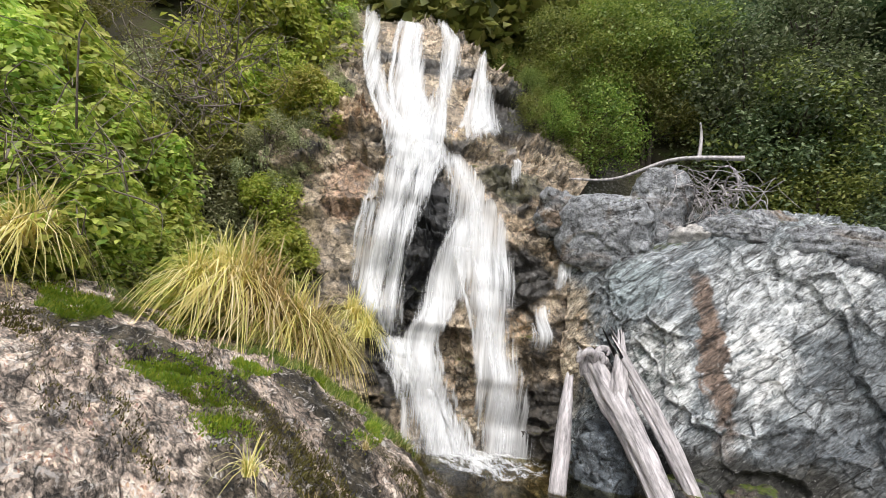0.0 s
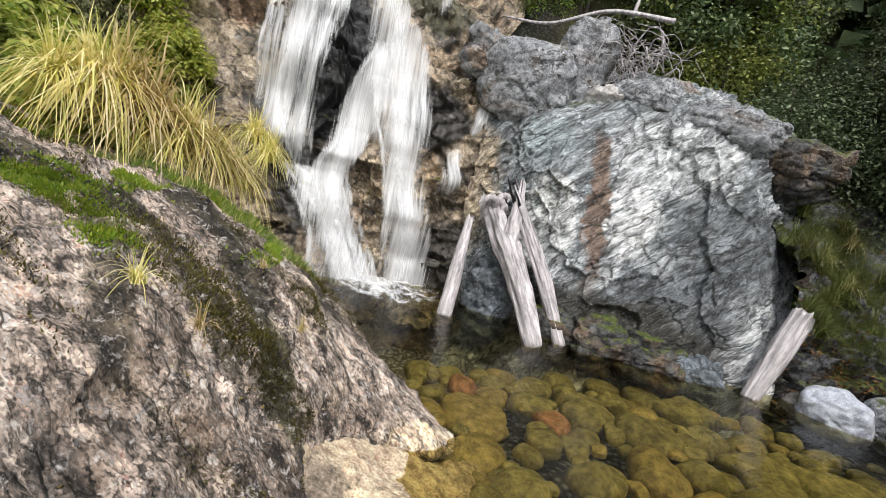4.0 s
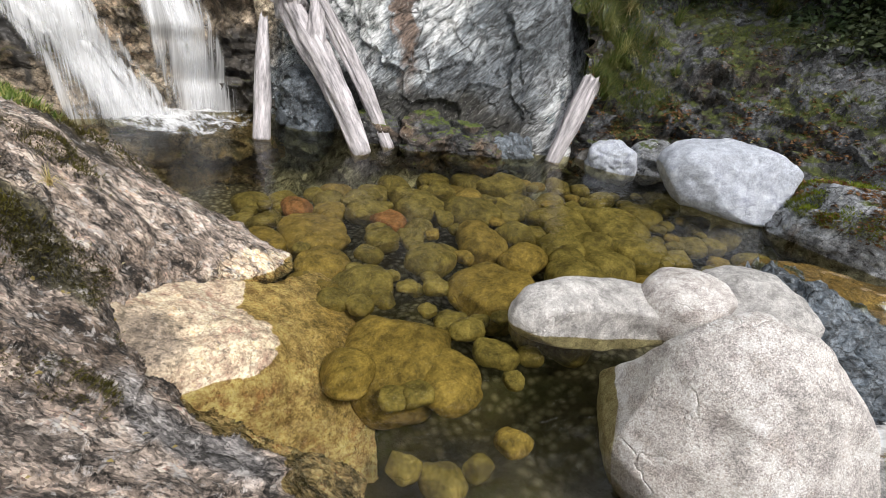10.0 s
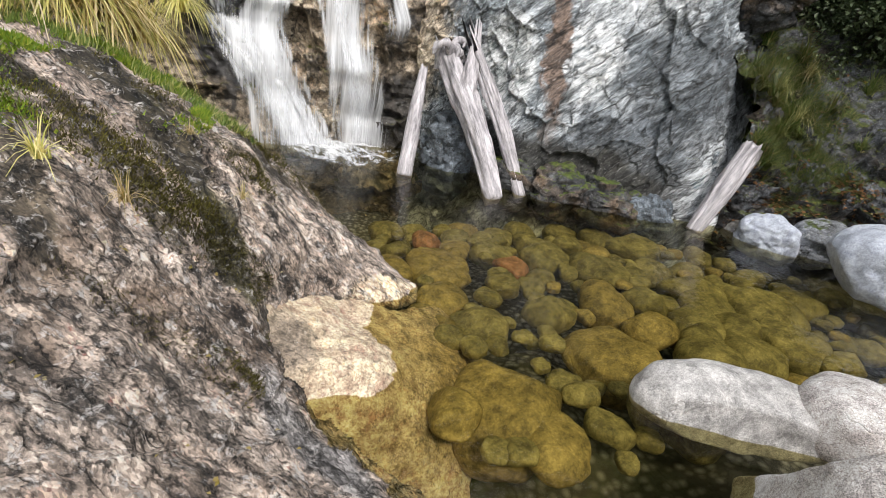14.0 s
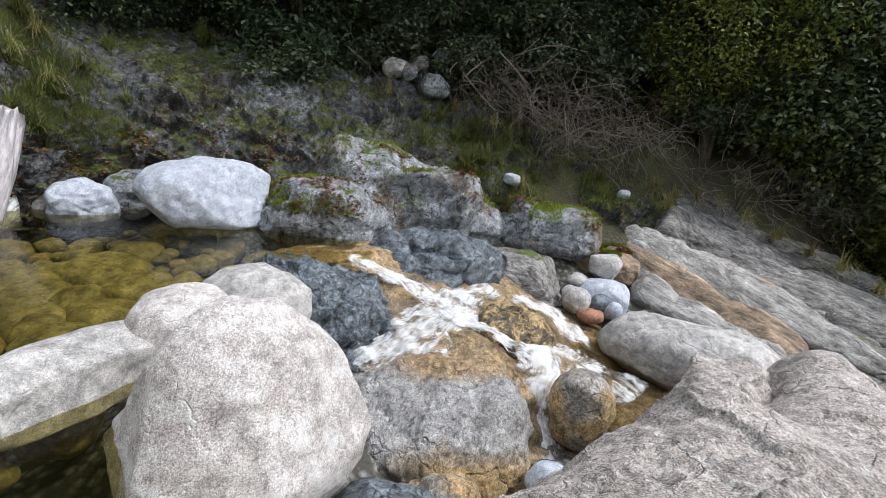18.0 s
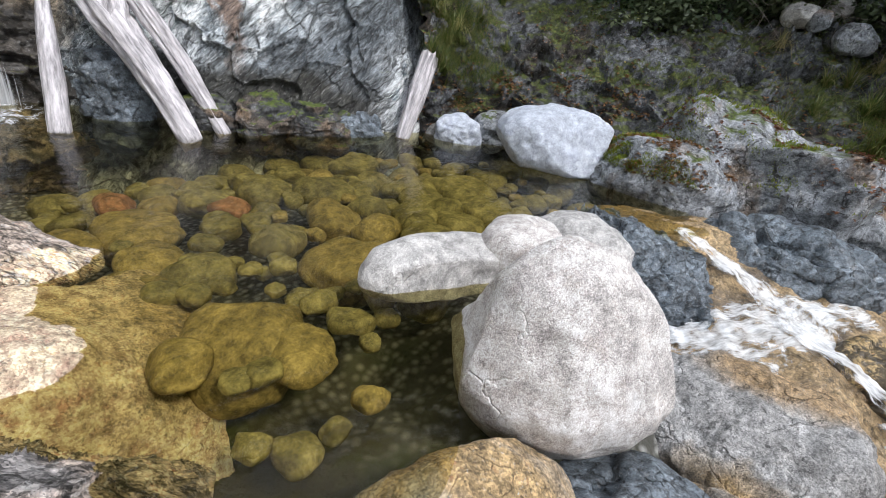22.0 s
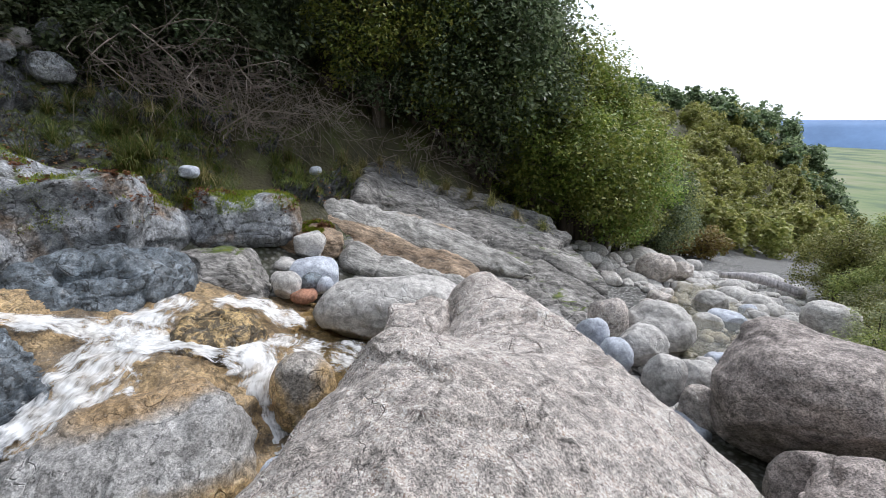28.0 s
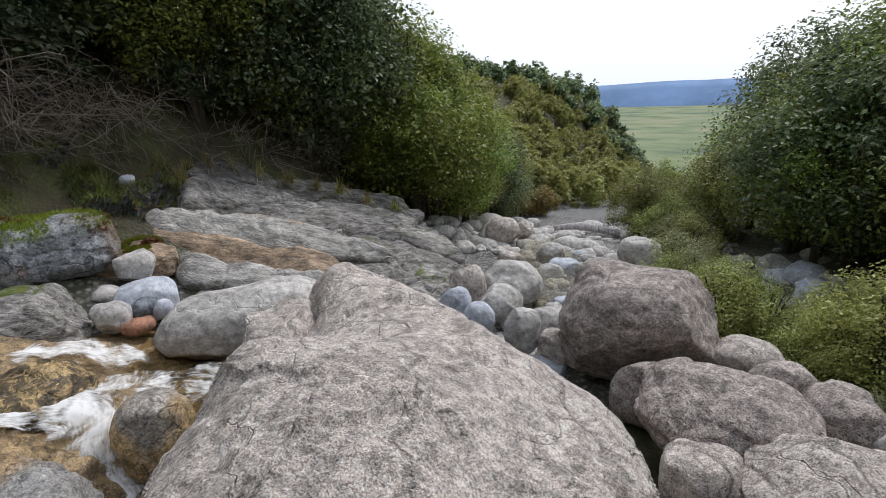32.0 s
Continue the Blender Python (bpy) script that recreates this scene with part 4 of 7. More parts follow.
# the far bank: a steep face of dark broken rock, moss and earth
BANK_OB = rock_face("rocky_bank", [
    [(7.2, 5.0, -0.4), (8.1, 4.5, -0.3), (8.8, 3.4, -0.1), (9.0, 2.2, 0.1), (9.3, 1.0, 0.5), (9.6, -0.4, 0.7), (9.5, -2.0, 0.25), (8.8, -3.5, -0.4), (8.8, -4.8, -0.5), (9.6, -6.1, -0.3)],
    [(7.6, 4.95, 0.9), (8.5, 4.6, 0.7), (9.2, 3.7, 0.85), (9.4, 2.4, 0.9), (9.8, 1.1, 1.2), (10.1, -0.4, 1.25), (10.1, -2.0, 1.0), (9.7, -3.6, 0.4), (9.8, -5.0, 0.25), (10.4, -6.5, 0.5)],
    [(7.85, 5.35, 2.1), (8.9, 5.1, 1.7), (9.7, 4.3, 1.5), (10.2, 2.7, 1.75), (10.6, 1.2, 1.8), (10.9, -0.3, 1.9), (11.0, -2.0, 1.6), (10.9, -3.7, 1.3), (10.9, -5.2, 1.1), (11.4, -6.7, 1.2)],
    [(7.95, 6.3, 3.2), (9.3, 6.0, 2.9), (10.4, 4.9, 2.2), (11.2, 3.1, 2.45), (11.7, 1.4, 2.6), (11.9, -0.3, 2.6), (11.9, -2.1, 2.4), (11.8, -3.8, 2.1), (11.8, -5.4, 1.8), (12.2, -7.0, 1.8)],
    [(8.3, 7.4, 4.5), (10.0, 7.0, 4.3), (11.8, 5.8, 3.4), (12.8, 3.6, 3.4), (13.2, 1.5, 3.4), (13.4, -0.3, 3.4), (13.4, -2.2, 3.3), (13.2, -4.0, 3.0), (13.2, -5.8, 2.7), (13.4, -7.4, 2.6)],
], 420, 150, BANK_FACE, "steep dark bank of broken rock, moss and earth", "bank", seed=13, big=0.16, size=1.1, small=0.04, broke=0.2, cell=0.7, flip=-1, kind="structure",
          axes=((0.3, 0.9, 0.1), (0.9, -0.3, 0.5), (-0.4, 0.0, 1.3)))

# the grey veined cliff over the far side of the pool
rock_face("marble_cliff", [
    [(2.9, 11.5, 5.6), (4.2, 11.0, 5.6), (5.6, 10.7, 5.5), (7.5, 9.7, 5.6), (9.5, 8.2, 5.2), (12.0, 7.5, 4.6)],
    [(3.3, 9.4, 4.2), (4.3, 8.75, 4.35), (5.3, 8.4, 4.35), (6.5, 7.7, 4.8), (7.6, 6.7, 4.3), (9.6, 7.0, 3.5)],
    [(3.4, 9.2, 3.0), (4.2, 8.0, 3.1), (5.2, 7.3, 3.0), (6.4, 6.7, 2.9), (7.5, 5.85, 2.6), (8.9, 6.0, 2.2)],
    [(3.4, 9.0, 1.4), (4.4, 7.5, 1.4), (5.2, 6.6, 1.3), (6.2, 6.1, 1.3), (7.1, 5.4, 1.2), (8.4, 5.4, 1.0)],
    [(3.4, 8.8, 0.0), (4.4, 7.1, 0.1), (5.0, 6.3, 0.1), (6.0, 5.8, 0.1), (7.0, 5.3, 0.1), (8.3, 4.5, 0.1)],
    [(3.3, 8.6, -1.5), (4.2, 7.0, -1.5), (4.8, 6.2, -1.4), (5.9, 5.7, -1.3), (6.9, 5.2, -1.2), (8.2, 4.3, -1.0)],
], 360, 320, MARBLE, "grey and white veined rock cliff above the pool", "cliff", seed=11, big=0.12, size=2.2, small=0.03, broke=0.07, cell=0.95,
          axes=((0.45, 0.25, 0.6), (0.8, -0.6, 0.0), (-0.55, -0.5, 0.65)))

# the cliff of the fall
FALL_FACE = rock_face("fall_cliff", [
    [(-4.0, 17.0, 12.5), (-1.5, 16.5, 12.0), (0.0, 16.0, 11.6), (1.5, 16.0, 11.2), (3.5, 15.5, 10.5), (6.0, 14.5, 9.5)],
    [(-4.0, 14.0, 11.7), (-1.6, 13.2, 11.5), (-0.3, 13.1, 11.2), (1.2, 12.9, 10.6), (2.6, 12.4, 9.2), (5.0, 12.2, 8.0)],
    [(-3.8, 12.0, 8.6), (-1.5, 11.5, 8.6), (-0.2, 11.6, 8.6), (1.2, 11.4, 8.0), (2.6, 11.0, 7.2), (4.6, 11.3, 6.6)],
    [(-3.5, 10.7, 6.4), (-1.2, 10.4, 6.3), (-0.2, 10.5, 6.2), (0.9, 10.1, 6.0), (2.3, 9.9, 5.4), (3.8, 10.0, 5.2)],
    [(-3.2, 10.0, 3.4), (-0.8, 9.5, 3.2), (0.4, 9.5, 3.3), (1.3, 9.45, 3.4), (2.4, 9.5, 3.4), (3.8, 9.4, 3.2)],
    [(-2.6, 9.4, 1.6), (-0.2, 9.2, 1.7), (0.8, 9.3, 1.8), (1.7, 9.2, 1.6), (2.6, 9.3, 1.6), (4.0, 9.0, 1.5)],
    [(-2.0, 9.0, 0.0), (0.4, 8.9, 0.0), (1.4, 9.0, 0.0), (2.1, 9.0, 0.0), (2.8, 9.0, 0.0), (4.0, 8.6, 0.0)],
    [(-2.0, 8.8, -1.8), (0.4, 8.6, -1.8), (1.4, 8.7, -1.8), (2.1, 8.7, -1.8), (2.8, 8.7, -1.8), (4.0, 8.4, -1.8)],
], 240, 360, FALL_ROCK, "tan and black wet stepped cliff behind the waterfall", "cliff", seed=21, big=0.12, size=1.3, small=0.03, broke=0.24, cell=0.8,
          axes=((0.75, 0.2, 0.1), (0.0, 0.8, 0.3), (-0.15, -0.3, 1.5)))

# the pale foreground rock by the lower stream
rock_face("foreground_rock", [
    [(3.0, -1.3, -1.4), (3.5, -2.1, -1.3), (3.9, -2.9, -1.2), (4.4, -3.9, -1.1), (5.0, -4.9, -1.1), (4.6, -6.2, -1.6)],
    [(2.75, -1.2, -0.5), (3.25, -2.1, -0.4), (3.6, -2.9, -0.4), (4.0, -4.0, -0.4), (4.75, -4.9, -0.35), (4.3, -5.9, -1.0)],
    [(2.3, -1.0, 0.1), (2.95, -2.1, 0.1), (3.2, -2.75, 0.26), (3.45, -3.7, -0.08), (4.4, -4.95, 0.06), (3.9, -5.6, -0.5)],
    [(1.7, -0.9, 0.3), (2.2, -2.0, 0.42), (2.5, -2.8, 0.40), (2.85, -3.7, 0.10), (3.65, -4.8, 0.06), (3.3, -5.4, -0.5)],
    [(1.0, -0.8, 0.35), (1.4, -1.9, 0.4), (1.7, -2.7, 0.32), (2.0, -3.5, 0.15), (2.6, -4.6, -0.08), (2.6, -5.2, -0.6)],
    [(0.3, -0.7, 0.3), (0.6, -1.8, 0.25), (0.95, -2.6, 0.1), (1.3, -3.5, 0.0), (1.85, -4.4, -0.15), (2.0, -5.0, -0.7)],
    [(-0.3, -0.6, 0.2), (-0.1, -1.7, 0.0), (0.25, -2.6, -0.15), (0.6, -3.6, -0.35), (1.0, -4.4, -0.5), (1.4, -5.0, -0.9)],
    [(-0.6, -0.5, -0.6), (-0.3, -1.7, -0.8), (0.1, -2.7, -1.0), (0.4, -3.8, -1.1), (0.8, -4.7, -1.3), (1.2, -5.3, -1.6)],
], 260, 260, GRANITE_WARM, "large pale weathered granite outcrop beside the stream", "rock", seed=31, big=0.06, size=1.0, small=0.013, broke=0.045, cell=1.2,
          axes=((0.6, 0.5, 0.2), (-0.7, 0.7, 0.2), (0.0, -0.3, 1.0)))

boulder("outcrop_block", (4.15, -3.75, -0.45), (0.55, 0.36, 0.36), (0, 0, -50), 131, 2.9, 0.14, 5, 5, GRANITE_WARM, "low worn granite block against the outcrop", "rock", 0.04)
boulder("outcrop_block", (4.5, -4.25, -0.5), (0.36, 0.28, 0.26), (0, 0, -60), 132, 2.8, 0.14, 5, 5, GRANITE_WARM, "small worn granite block by the lower pool", "rock", 0.04)

# the banded slab on the far bank downstream
BANDED = rock_face("banded_slab", [
    [(10.4, -6.4, -0.6), (10.4, -6.9, 0.5), (10.6, -7.6, 0.6), (10.8, -8.6, 0.3), (10.2, -10.0, -0.2), (8.8, -12.2, -1.0)],
    [(9.4, -5.8, -0.6), (9.45, -6.2, 0.5), (9.8, -7.1, 0.5), (9.7, -8.3, 0.05), (8.9, -10.0, -0.6), (7.6, -11.8, -1.5)],
    [(8.7, -4.9, -1.2), (8.6, -5.4, -0.42), (8.9, -6.6, -0.3), (8.5, -8.0, -0.5), (7.5, -9.6, -1.1), (6.4, -11.2, -1.85)],
    [(7.7, -4.4, -1.5), (7.6, -4.9, -0.85), (7.5, -6.1, -0.95), (7.1, -7.6, -1.2), (6.2, -9.0, -1.5), (5.4, -10.4, -2.1)],
    [(6.7, -3.7, -1.9), (6.6, -4.3, -1.15), (6.2, -5.7, -1.2), (5.7, -7.0, -1.4), (5.0, -8.3, -1.75), (4.6, -9.6, -2.3)],
    [(6.1, -3.2, -2.5), (6, -3.8, -1.6), (5.6, -5.3, -1.6), (5.0, -6.6, -1.9), (4.5, -8.0, -2.3), (4.2, -9.4, -2.7)],
], 260, 330, STRATA, "pale banded rock slab with long joints on the far bank", "rock slab", seed=41, big=0.06, size=1.3, small=0.02, broke=0.09, cell=0.8, flip=-1, ledges=4, depth=0.16,
          axes=((-0.1, 0.28, 0.08), (0.9, 0.1, 0.9), (-0.9, 0.1, 0.9)))



def stone_bed(path, wide, thick, material, seed, label):
    """A long rounded bed of rock lying along a path, with worn joints across it."""
    p = spline(path, 110)
    t = np.gradient(p, axis=0)
    t /= np.linalg.norm(t, axis=1)[:, None]
    out = np.array((-0.62, 0.30, 0.72))
    side = np.cross(t, out)
    side /= np.linalg.norm(side, axis=1)[:, None]
    up = np.cross(side, t)
    a = np.linspace(0, 2 * np.pi, 41)[:-1]
    c, d = np.cos(a), np.sin(a)
    k = (np.abs(c) ** 4.5 + np.abs(d) ** 4.5) ** (-1 / 4.5)
    ends = np.clip(np.minimum(np.linspace(0, 1, 110) / 0.06, np.linspace(1, 0, 110) / 0.10), 0.15, 1) ** 0.5
    w = np.interp(np.linspace(0, 1, 110), np.linspace(0, 1, len(wide)), wide) * ends
    h = np.interp(np.linspace(0, 1, 110), np.linspace(0, 1, len(thick)), thick) * ends
    ring = (c * k)[None, :, None] * side[:, None] * w[:, None, None] + (d * k)[None, :, None] * up[:, None] * h[:, None, None]
    g = (p[:, None] + ring).reshape(-1, 3)
    n = ring.reshape(-1, 3) / (np.linalg.norm(ring.reshape(-1, 3), axis=1)[:, None] + 1e-9)
    relief = 0.09 * fbm(g, 0.9, 4, seed) + 0.015 * ridged(g, 0.18, 3, seed + 2)
    val, gap = blocks(g * (0.9, 0.9, 0.4), 0.6, seed + 5)
    relief += 0.045 * val - 0.05 * np.exp(-gap / 0.03)
    faces = [(i * 40 + j, i * 40 + (j + 1) % 40, (i + 1) * 40 + (j + 1) % 40, (i + 1) * 40 + j) for i in range(109) for j in range(40)]
    faces += [tuple(range(40))[::-1], tuple(109 * 40 + j for j in range(40))]
    return tagged(mesh_object("bed", g + n * relief[:, None], faces, material, BANDED), label)


stone_bed([(9.3, -5.0, -0.06), (8.8, -5.72, -0.2), (8.35, -6.44, -0.42), (7.85, -7.14, -0.7), (7.25, -7.8, -0.98), (6.4, -8.6, -1.32)], [0.30, 0.36, 0.34, 0.30], [0.15, 0.17, 0.15], BED_PALE, 141, "long pale rounded bed of rock")
stone_bed([(8.9, -4.8, -0.28), (8.35, -5.42, -0.52), (7.95, -5.85, -0.72), (7.25, -6.5, -1.04), (6.4, -7.3, -1.34)], [0.42, 0.40, 0.34], [0.15, 0.13, 0.12], OCHRE_DRY, 142, "ochre-stained bed of rock")
stone_bed([(7.95, -4.85, -0.62), (7.4, -5.4, -0.82), (6.8, -5.95, -1.0), (6.2, -6.6, -1.18)], [0.30, 0.28, 0.24], [0.18, 0.15, 0.13], BED_PALE, 143, "pale worn bed of rock")

BANK_V = np.zeros(len(BANK_OB.data.vertices) * 3)
BANK_OB.data.vertices.foreach_get("co", BANK_V)
BANK_V = BANK_V.reshape(-1, 3)


def bank_z(x, y):
    """Height of the rocky bank at x, y."""
    d = (BANK_V[:, 0] - x) ** 2 + (BANK_V[:, 1] - y) ** 2
    return float(BANK_V[d < 0.02 + d.min(), 2].max())


# ---- boulders ----
def put(at, size, rz, seed, square, rough, strata, level, mat, name, cat, label, taper=0.0, shear=0.0, under=0.7, below=-0.35):
    def grow(p):
        k = (1 - taper * np.maximum(p[:, 2:3], -0.35)) * (1 - under * np.maximum(below - p[:, 2:3], 0))
        return np.concatenate([p[:, :1] * k + shear * p[:, 2:3], p[:, 1:2] * k, p[:, 2:3]], 1)
    return boulder(name, at, size, (0, 0, rz), seed, square, rough, 4, level, mat, label, cat, strata, grow if taper or shear else None)


put((3.15, 0.34, -0.08), (0.80, 0.62, 0.82), -73, 3, 2.5, 0.06, 0, 6, GRANITE, "boulder", "boulder", "large pale pinkish granite boulder at the pool outlet", 0.36, 0.02, 0.55, -0.12)
put((3.42, 1.40, 0.04), (0.80, 0.31, 0.26), -30, 5, 2.2, 0.08, 0, 5, PALE_STONE, "boulder", "boulder", "long pale boulder lying at the pool's edge")
put((3.97, 1.03, 0.16), (0.36, 0.36, 0.30), -73, 8, 2.5, 0.08, 0, 5, GRANITE, "boulder", "boulder", "small rounded white granite boulder between two others")
put((4.95, 0.80, -0.08), (0.58, 0.48, 0.38), -73, 9, 2.3, 0.1, 0, 5, PALE_STONE, "boulder", "boulder", "low grey boulder behind the white ones")
put((7.79, 2.31, 0.40), (0.98, 0.62, 0.50), -68, 12, 3.0, 0.08, 0, 6, BLUE_STONE, "boulder", "boulder", "smooth blue-grey boulder at the far edge of the pool")
put((7.89, 4.16, 0.10), (0.44, 0.36, 0.36), -61, 14, 2.6, 0.1, 0.05, 5, BLUE_STONE, "rock", "rock", "pale angular rock at the waterline")
put((7.95, 4.75, 0.03), (0.26, 0.26, 0.28), -57, 15, 2.6, 0.1, 0.05, 5, PALE_STONE, "rock", "rock", "small pale rock beside the stump")
put((8.45, 3.75, 0.2), (0.38, 0.36, 0.38), -65, 16, 2.6, 0.1, 0.06, 5, BANK_ROCK, "rock", "rock", "grey bank rock behind the blue boulder")
put((8.75, -0.75, 0.15), (1.7, 1.1, 1.2), -92, 17, 2.7, 0.22, 0.045, 6, BANK_ROCK, "bank_rock", "rock", "broad fissured grey rock with moss on the far bank")
put((8.0, 0.55, 0.1), (1.05, 0.6, 0.58), -82, 18, 2.7, 0.2, 0.04, 6, BANK_ROCK, "bank_rock", "rock", "grey cracked rock at the pool outlet")
rock_face("schist_rock", [
    [(6.6, 1.2, -0.1), (6.5, 0.6, 0.0), (6.5, 0.1, -0.02), (6.42, -0.2, -0.14)],
    [(6.0, 1.2, 0.06), (5.85, 0.5, 0.12), (6.0, -0.02, 0.02), (6.12, -0.45, -0.24)],
    [(5.4, 1.0, -0.06), (5.4, 0.35, -0.06), (5.6, -0.12, -0.22), (5.75, -0.62, -0.46)],
    [(4.9, 0.7, -0.4), (5.0, 0.2, -0.45), (5.15, -0.18, -0.56), (5.35, -0.52, -0.68)],
    [(4.5, 0.5, -1.0), (4.6, 0.1, -1.0), (4.75, -0.2, -1.0), (4.95, -0.42, -1.0)],
], 130, 130, SLATE_BLUE, "dark blue wet jagged rock beside the cascade", "rock", seed=20, big=0.08, size=0.6, small=0.04, broke=0.11, cell=0.42, flip=1,
          axes=((0.8, 0.6, 0.2), (-0.5, 0.9, 0.6), (0.3, -0.4, 1.6)))
rock_face("cascade_bed", [
    [(7.0, 0.6, -0.1), (6.7, 0.0, -0.14), (6.8, -0.6, -0.16), (7.1, -1.3, -0.25), (7.4, -2.0, -0.3), (7.6, -2.9, -0.7)],
    [(6.2, 0.1, -0.34), (6.2, -0.6, -0.32), (6.3, -1.15, -0.38), (6.7, -1.8, -0.36), (7.0, -2.5, -0.45), (7.2, -3.6, -1.0)],
    [(5.6, -0.1, -0.62), (5.75, -0.9, -0.52), (5.85, -1.5, -0.45), (6.2, -2.2, -0.52), (6.6, -3.0, -0.85), (6.7, -4.2, -1.12)],
    [(5.1, -0.1, -0.82), (5.2, -0.8, -0.57), (5.3, -1.5, -0.42), (5.55, -2.3, -0.7), (6.0, -3.3, -1.05), (6.2, -4.6, -1.12)],
    [(4.7, -0.1, -0.95), (4.8, -0.8, -0.67), (4.9, -1.5, -0.50), (5.0, -2.3, -0.74), (5.4, -3.4, -1.12), (5.5, -5.0, -1.15)],
    [(4.4, -0.1, -1.15), (4.45, -0.9, -0.9), (4.5, -1.6, -0.8), (4.55, -2.3, -1.15), (4.85, -3.4, -1.16), (4.8, -5.0, -1.2)],
    [(3.9, -0.2, -1.45), (3.9, -0.9, -1.45), (3.9, -1.6, -1.45), (3.95, -2.2, -1.5), (4.3, -3.3, -1.3), (4.3, -4.6, -1.3)],
    [(3.0, -0.3, -1.75), (3.0, -0.9, -1.7), (3.0, -1.5, -1.65), (3.1, -2.1, -1.65), (3.6, -3.1, -1.5), (3.8, -4.3, -1.5)],
], 140, 160, OCHRE, "brown and ochre rock bed washed by shallow water", "rock", seed=24, big=0.06, size=0.7, small=0.012, broke=0.02, cell=0.4, flip=-1)
put((7.15, -1.15, -0.34), (1.0, 0.58, 0.52), -100, 22, 2.5, 0.18, 0.12, 6, SLATE_BLUE, "schist_rock", "rock", "dark blue wet rock on the far side of the cascade")
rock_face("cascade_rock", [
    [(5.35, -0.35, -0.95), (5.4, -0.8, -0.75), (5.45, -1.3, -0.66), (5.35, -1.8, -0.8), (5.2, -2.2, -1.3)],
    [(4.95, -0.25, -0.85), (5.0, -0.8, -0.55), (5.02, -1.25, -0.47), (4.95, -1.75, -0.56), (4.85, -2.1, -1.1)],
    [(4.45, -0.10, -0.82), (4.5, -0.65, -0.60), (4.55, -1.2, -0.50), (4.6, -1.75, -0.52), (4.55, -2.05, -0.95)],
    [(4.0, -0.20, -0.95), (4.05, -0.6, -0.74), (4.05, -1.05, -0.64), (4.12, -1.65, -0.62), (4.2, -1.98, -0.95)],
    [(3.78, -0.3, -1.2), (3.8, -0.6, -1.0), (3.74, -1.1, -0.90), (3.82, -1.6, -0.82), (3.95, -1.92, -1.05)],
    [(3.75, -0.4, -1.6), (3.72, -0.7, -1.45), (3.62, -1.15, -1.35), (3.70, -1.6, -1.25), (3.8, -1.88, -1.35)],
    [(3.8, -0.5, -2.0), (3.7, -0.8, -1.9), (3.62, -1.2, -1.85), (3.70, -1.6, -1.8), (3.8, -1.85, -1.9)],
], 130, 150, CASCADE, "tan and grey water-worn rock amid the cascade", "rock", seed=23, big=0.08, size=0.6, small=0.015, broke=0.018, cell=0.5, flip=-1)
put((5.62, -2.05, -0.66), (0.52, 0.44, 0.38), -104, 24, 2.8, 0.12, 0.05, 6, HUMP, "cascade_rock", "rock", "low ochre rock washed by the cascade")
put((4.50, -2.58, -0.85), (0.33, 0.30, 0.46), -117, 25, 2.3, 0.10, 0, 5, ORANGE, "boulder", "boulder", "rounded tan boulder splitting the stream")
put((3.70, -2.02, -1.0), (0.20, 0.18, 0.16), -115, 26, 2.3, 0.08, 0, 4, BLUE_STONE, "stone", "stone", "dark rounded stone in the white water")
put((7.55, -2.62, -0.58), (0.72, 0.62, 0.52), -108, 27, 2.6, 0.1, 0.05, 6, STRATA, "bank_rock", "rock", "pale tan cracked rock beyond the cascade")
put((8.85, -3.35, 0.05), (0.95, 0.65, 0.58), -109, 28, 2.6, 0.14, 0.03, 6, BANK_ROCK, "bank_rock", "rock", "dark mossy rock on the bank")
put((8.35, -4.45, -0.42), (0.58, 0.42, 0.36), -115, 133, 2.6, 0.16, 0.05, 5, OCHRE_DRY, "bank_rock", "rock", "ochre-stained rock in the cleft behind the stone pile")
put((5.63, -4.52, -0.80), (1.18, 0.62, 0.52), -128, 29, 2.2, 0.05, 0, 6, PALE_STONE, "whaleback_rock", "rock", "smooth whale-backed pale rock by the lower pool")
put((6.75, 0.25, -0.40), (1.25, 0.62, 0.42), -62, 30, 3.0, 0.05, 0.03, 6, OCHRE, "ledge", "ledge", "ochre wet rock ledge at the pool outlet")
put((1.11, -7.28, -1.12), (1.02, 0.9, 0.80), 6, 33, 3.0, 0.08, 0.02, 6, GRANITE_DARK, "boulder", "boulder", "big dark brown granite boulder above the stream")
put((0.87, -6.02, -1.35), (0.34, 0.32, 0.40), 0, 34, 2.5, 0.1, 0, 5, GRANITE_DARK, "boulder", "boulder", "brown granite boulder wedged among others")
put((0.12, -5.30, -1.05), (0.76, 0.62, 0.50), -4, 35, 2.6, 0.1, 0.04, 6, GRANITE_DARK, "boulder", "boulder", "rounded brown granite boulder with a ridge")
put((-0.14, -6.90, -1.15), (0.36, 0.32, 0.30), 0, 36, 2.5, 0.1, 0, 5, GRANITE_WARM, "boulder", "boulder", "pale granite boulder behind the brown ones")
put((-0.40, -6.2, -1.05), (0.32, 0.30, 0.36), 0, 37, 2.5, 0.1, 0, 5, GRANITE_DARK, "boulder", "boulder", "grey-brown boulder among the pile")
put((-0.80, -5.72, -0.98), (0.36, 0.34, 0.40), 0, 38, 2.5, 0.1, 0.03, 5, GRANITE_DARK, "boulder", "boulder", "dark lichened boulder beside the shrubs")
put((-0.75, -4.45, -0.80), (0.85, 0.6, 0.42), -10, 39, 2.7, 0.1, 0.03, 6, GRANITE_WARM, "boulder", "boulder", "low broad granite boulder with dark lichen")
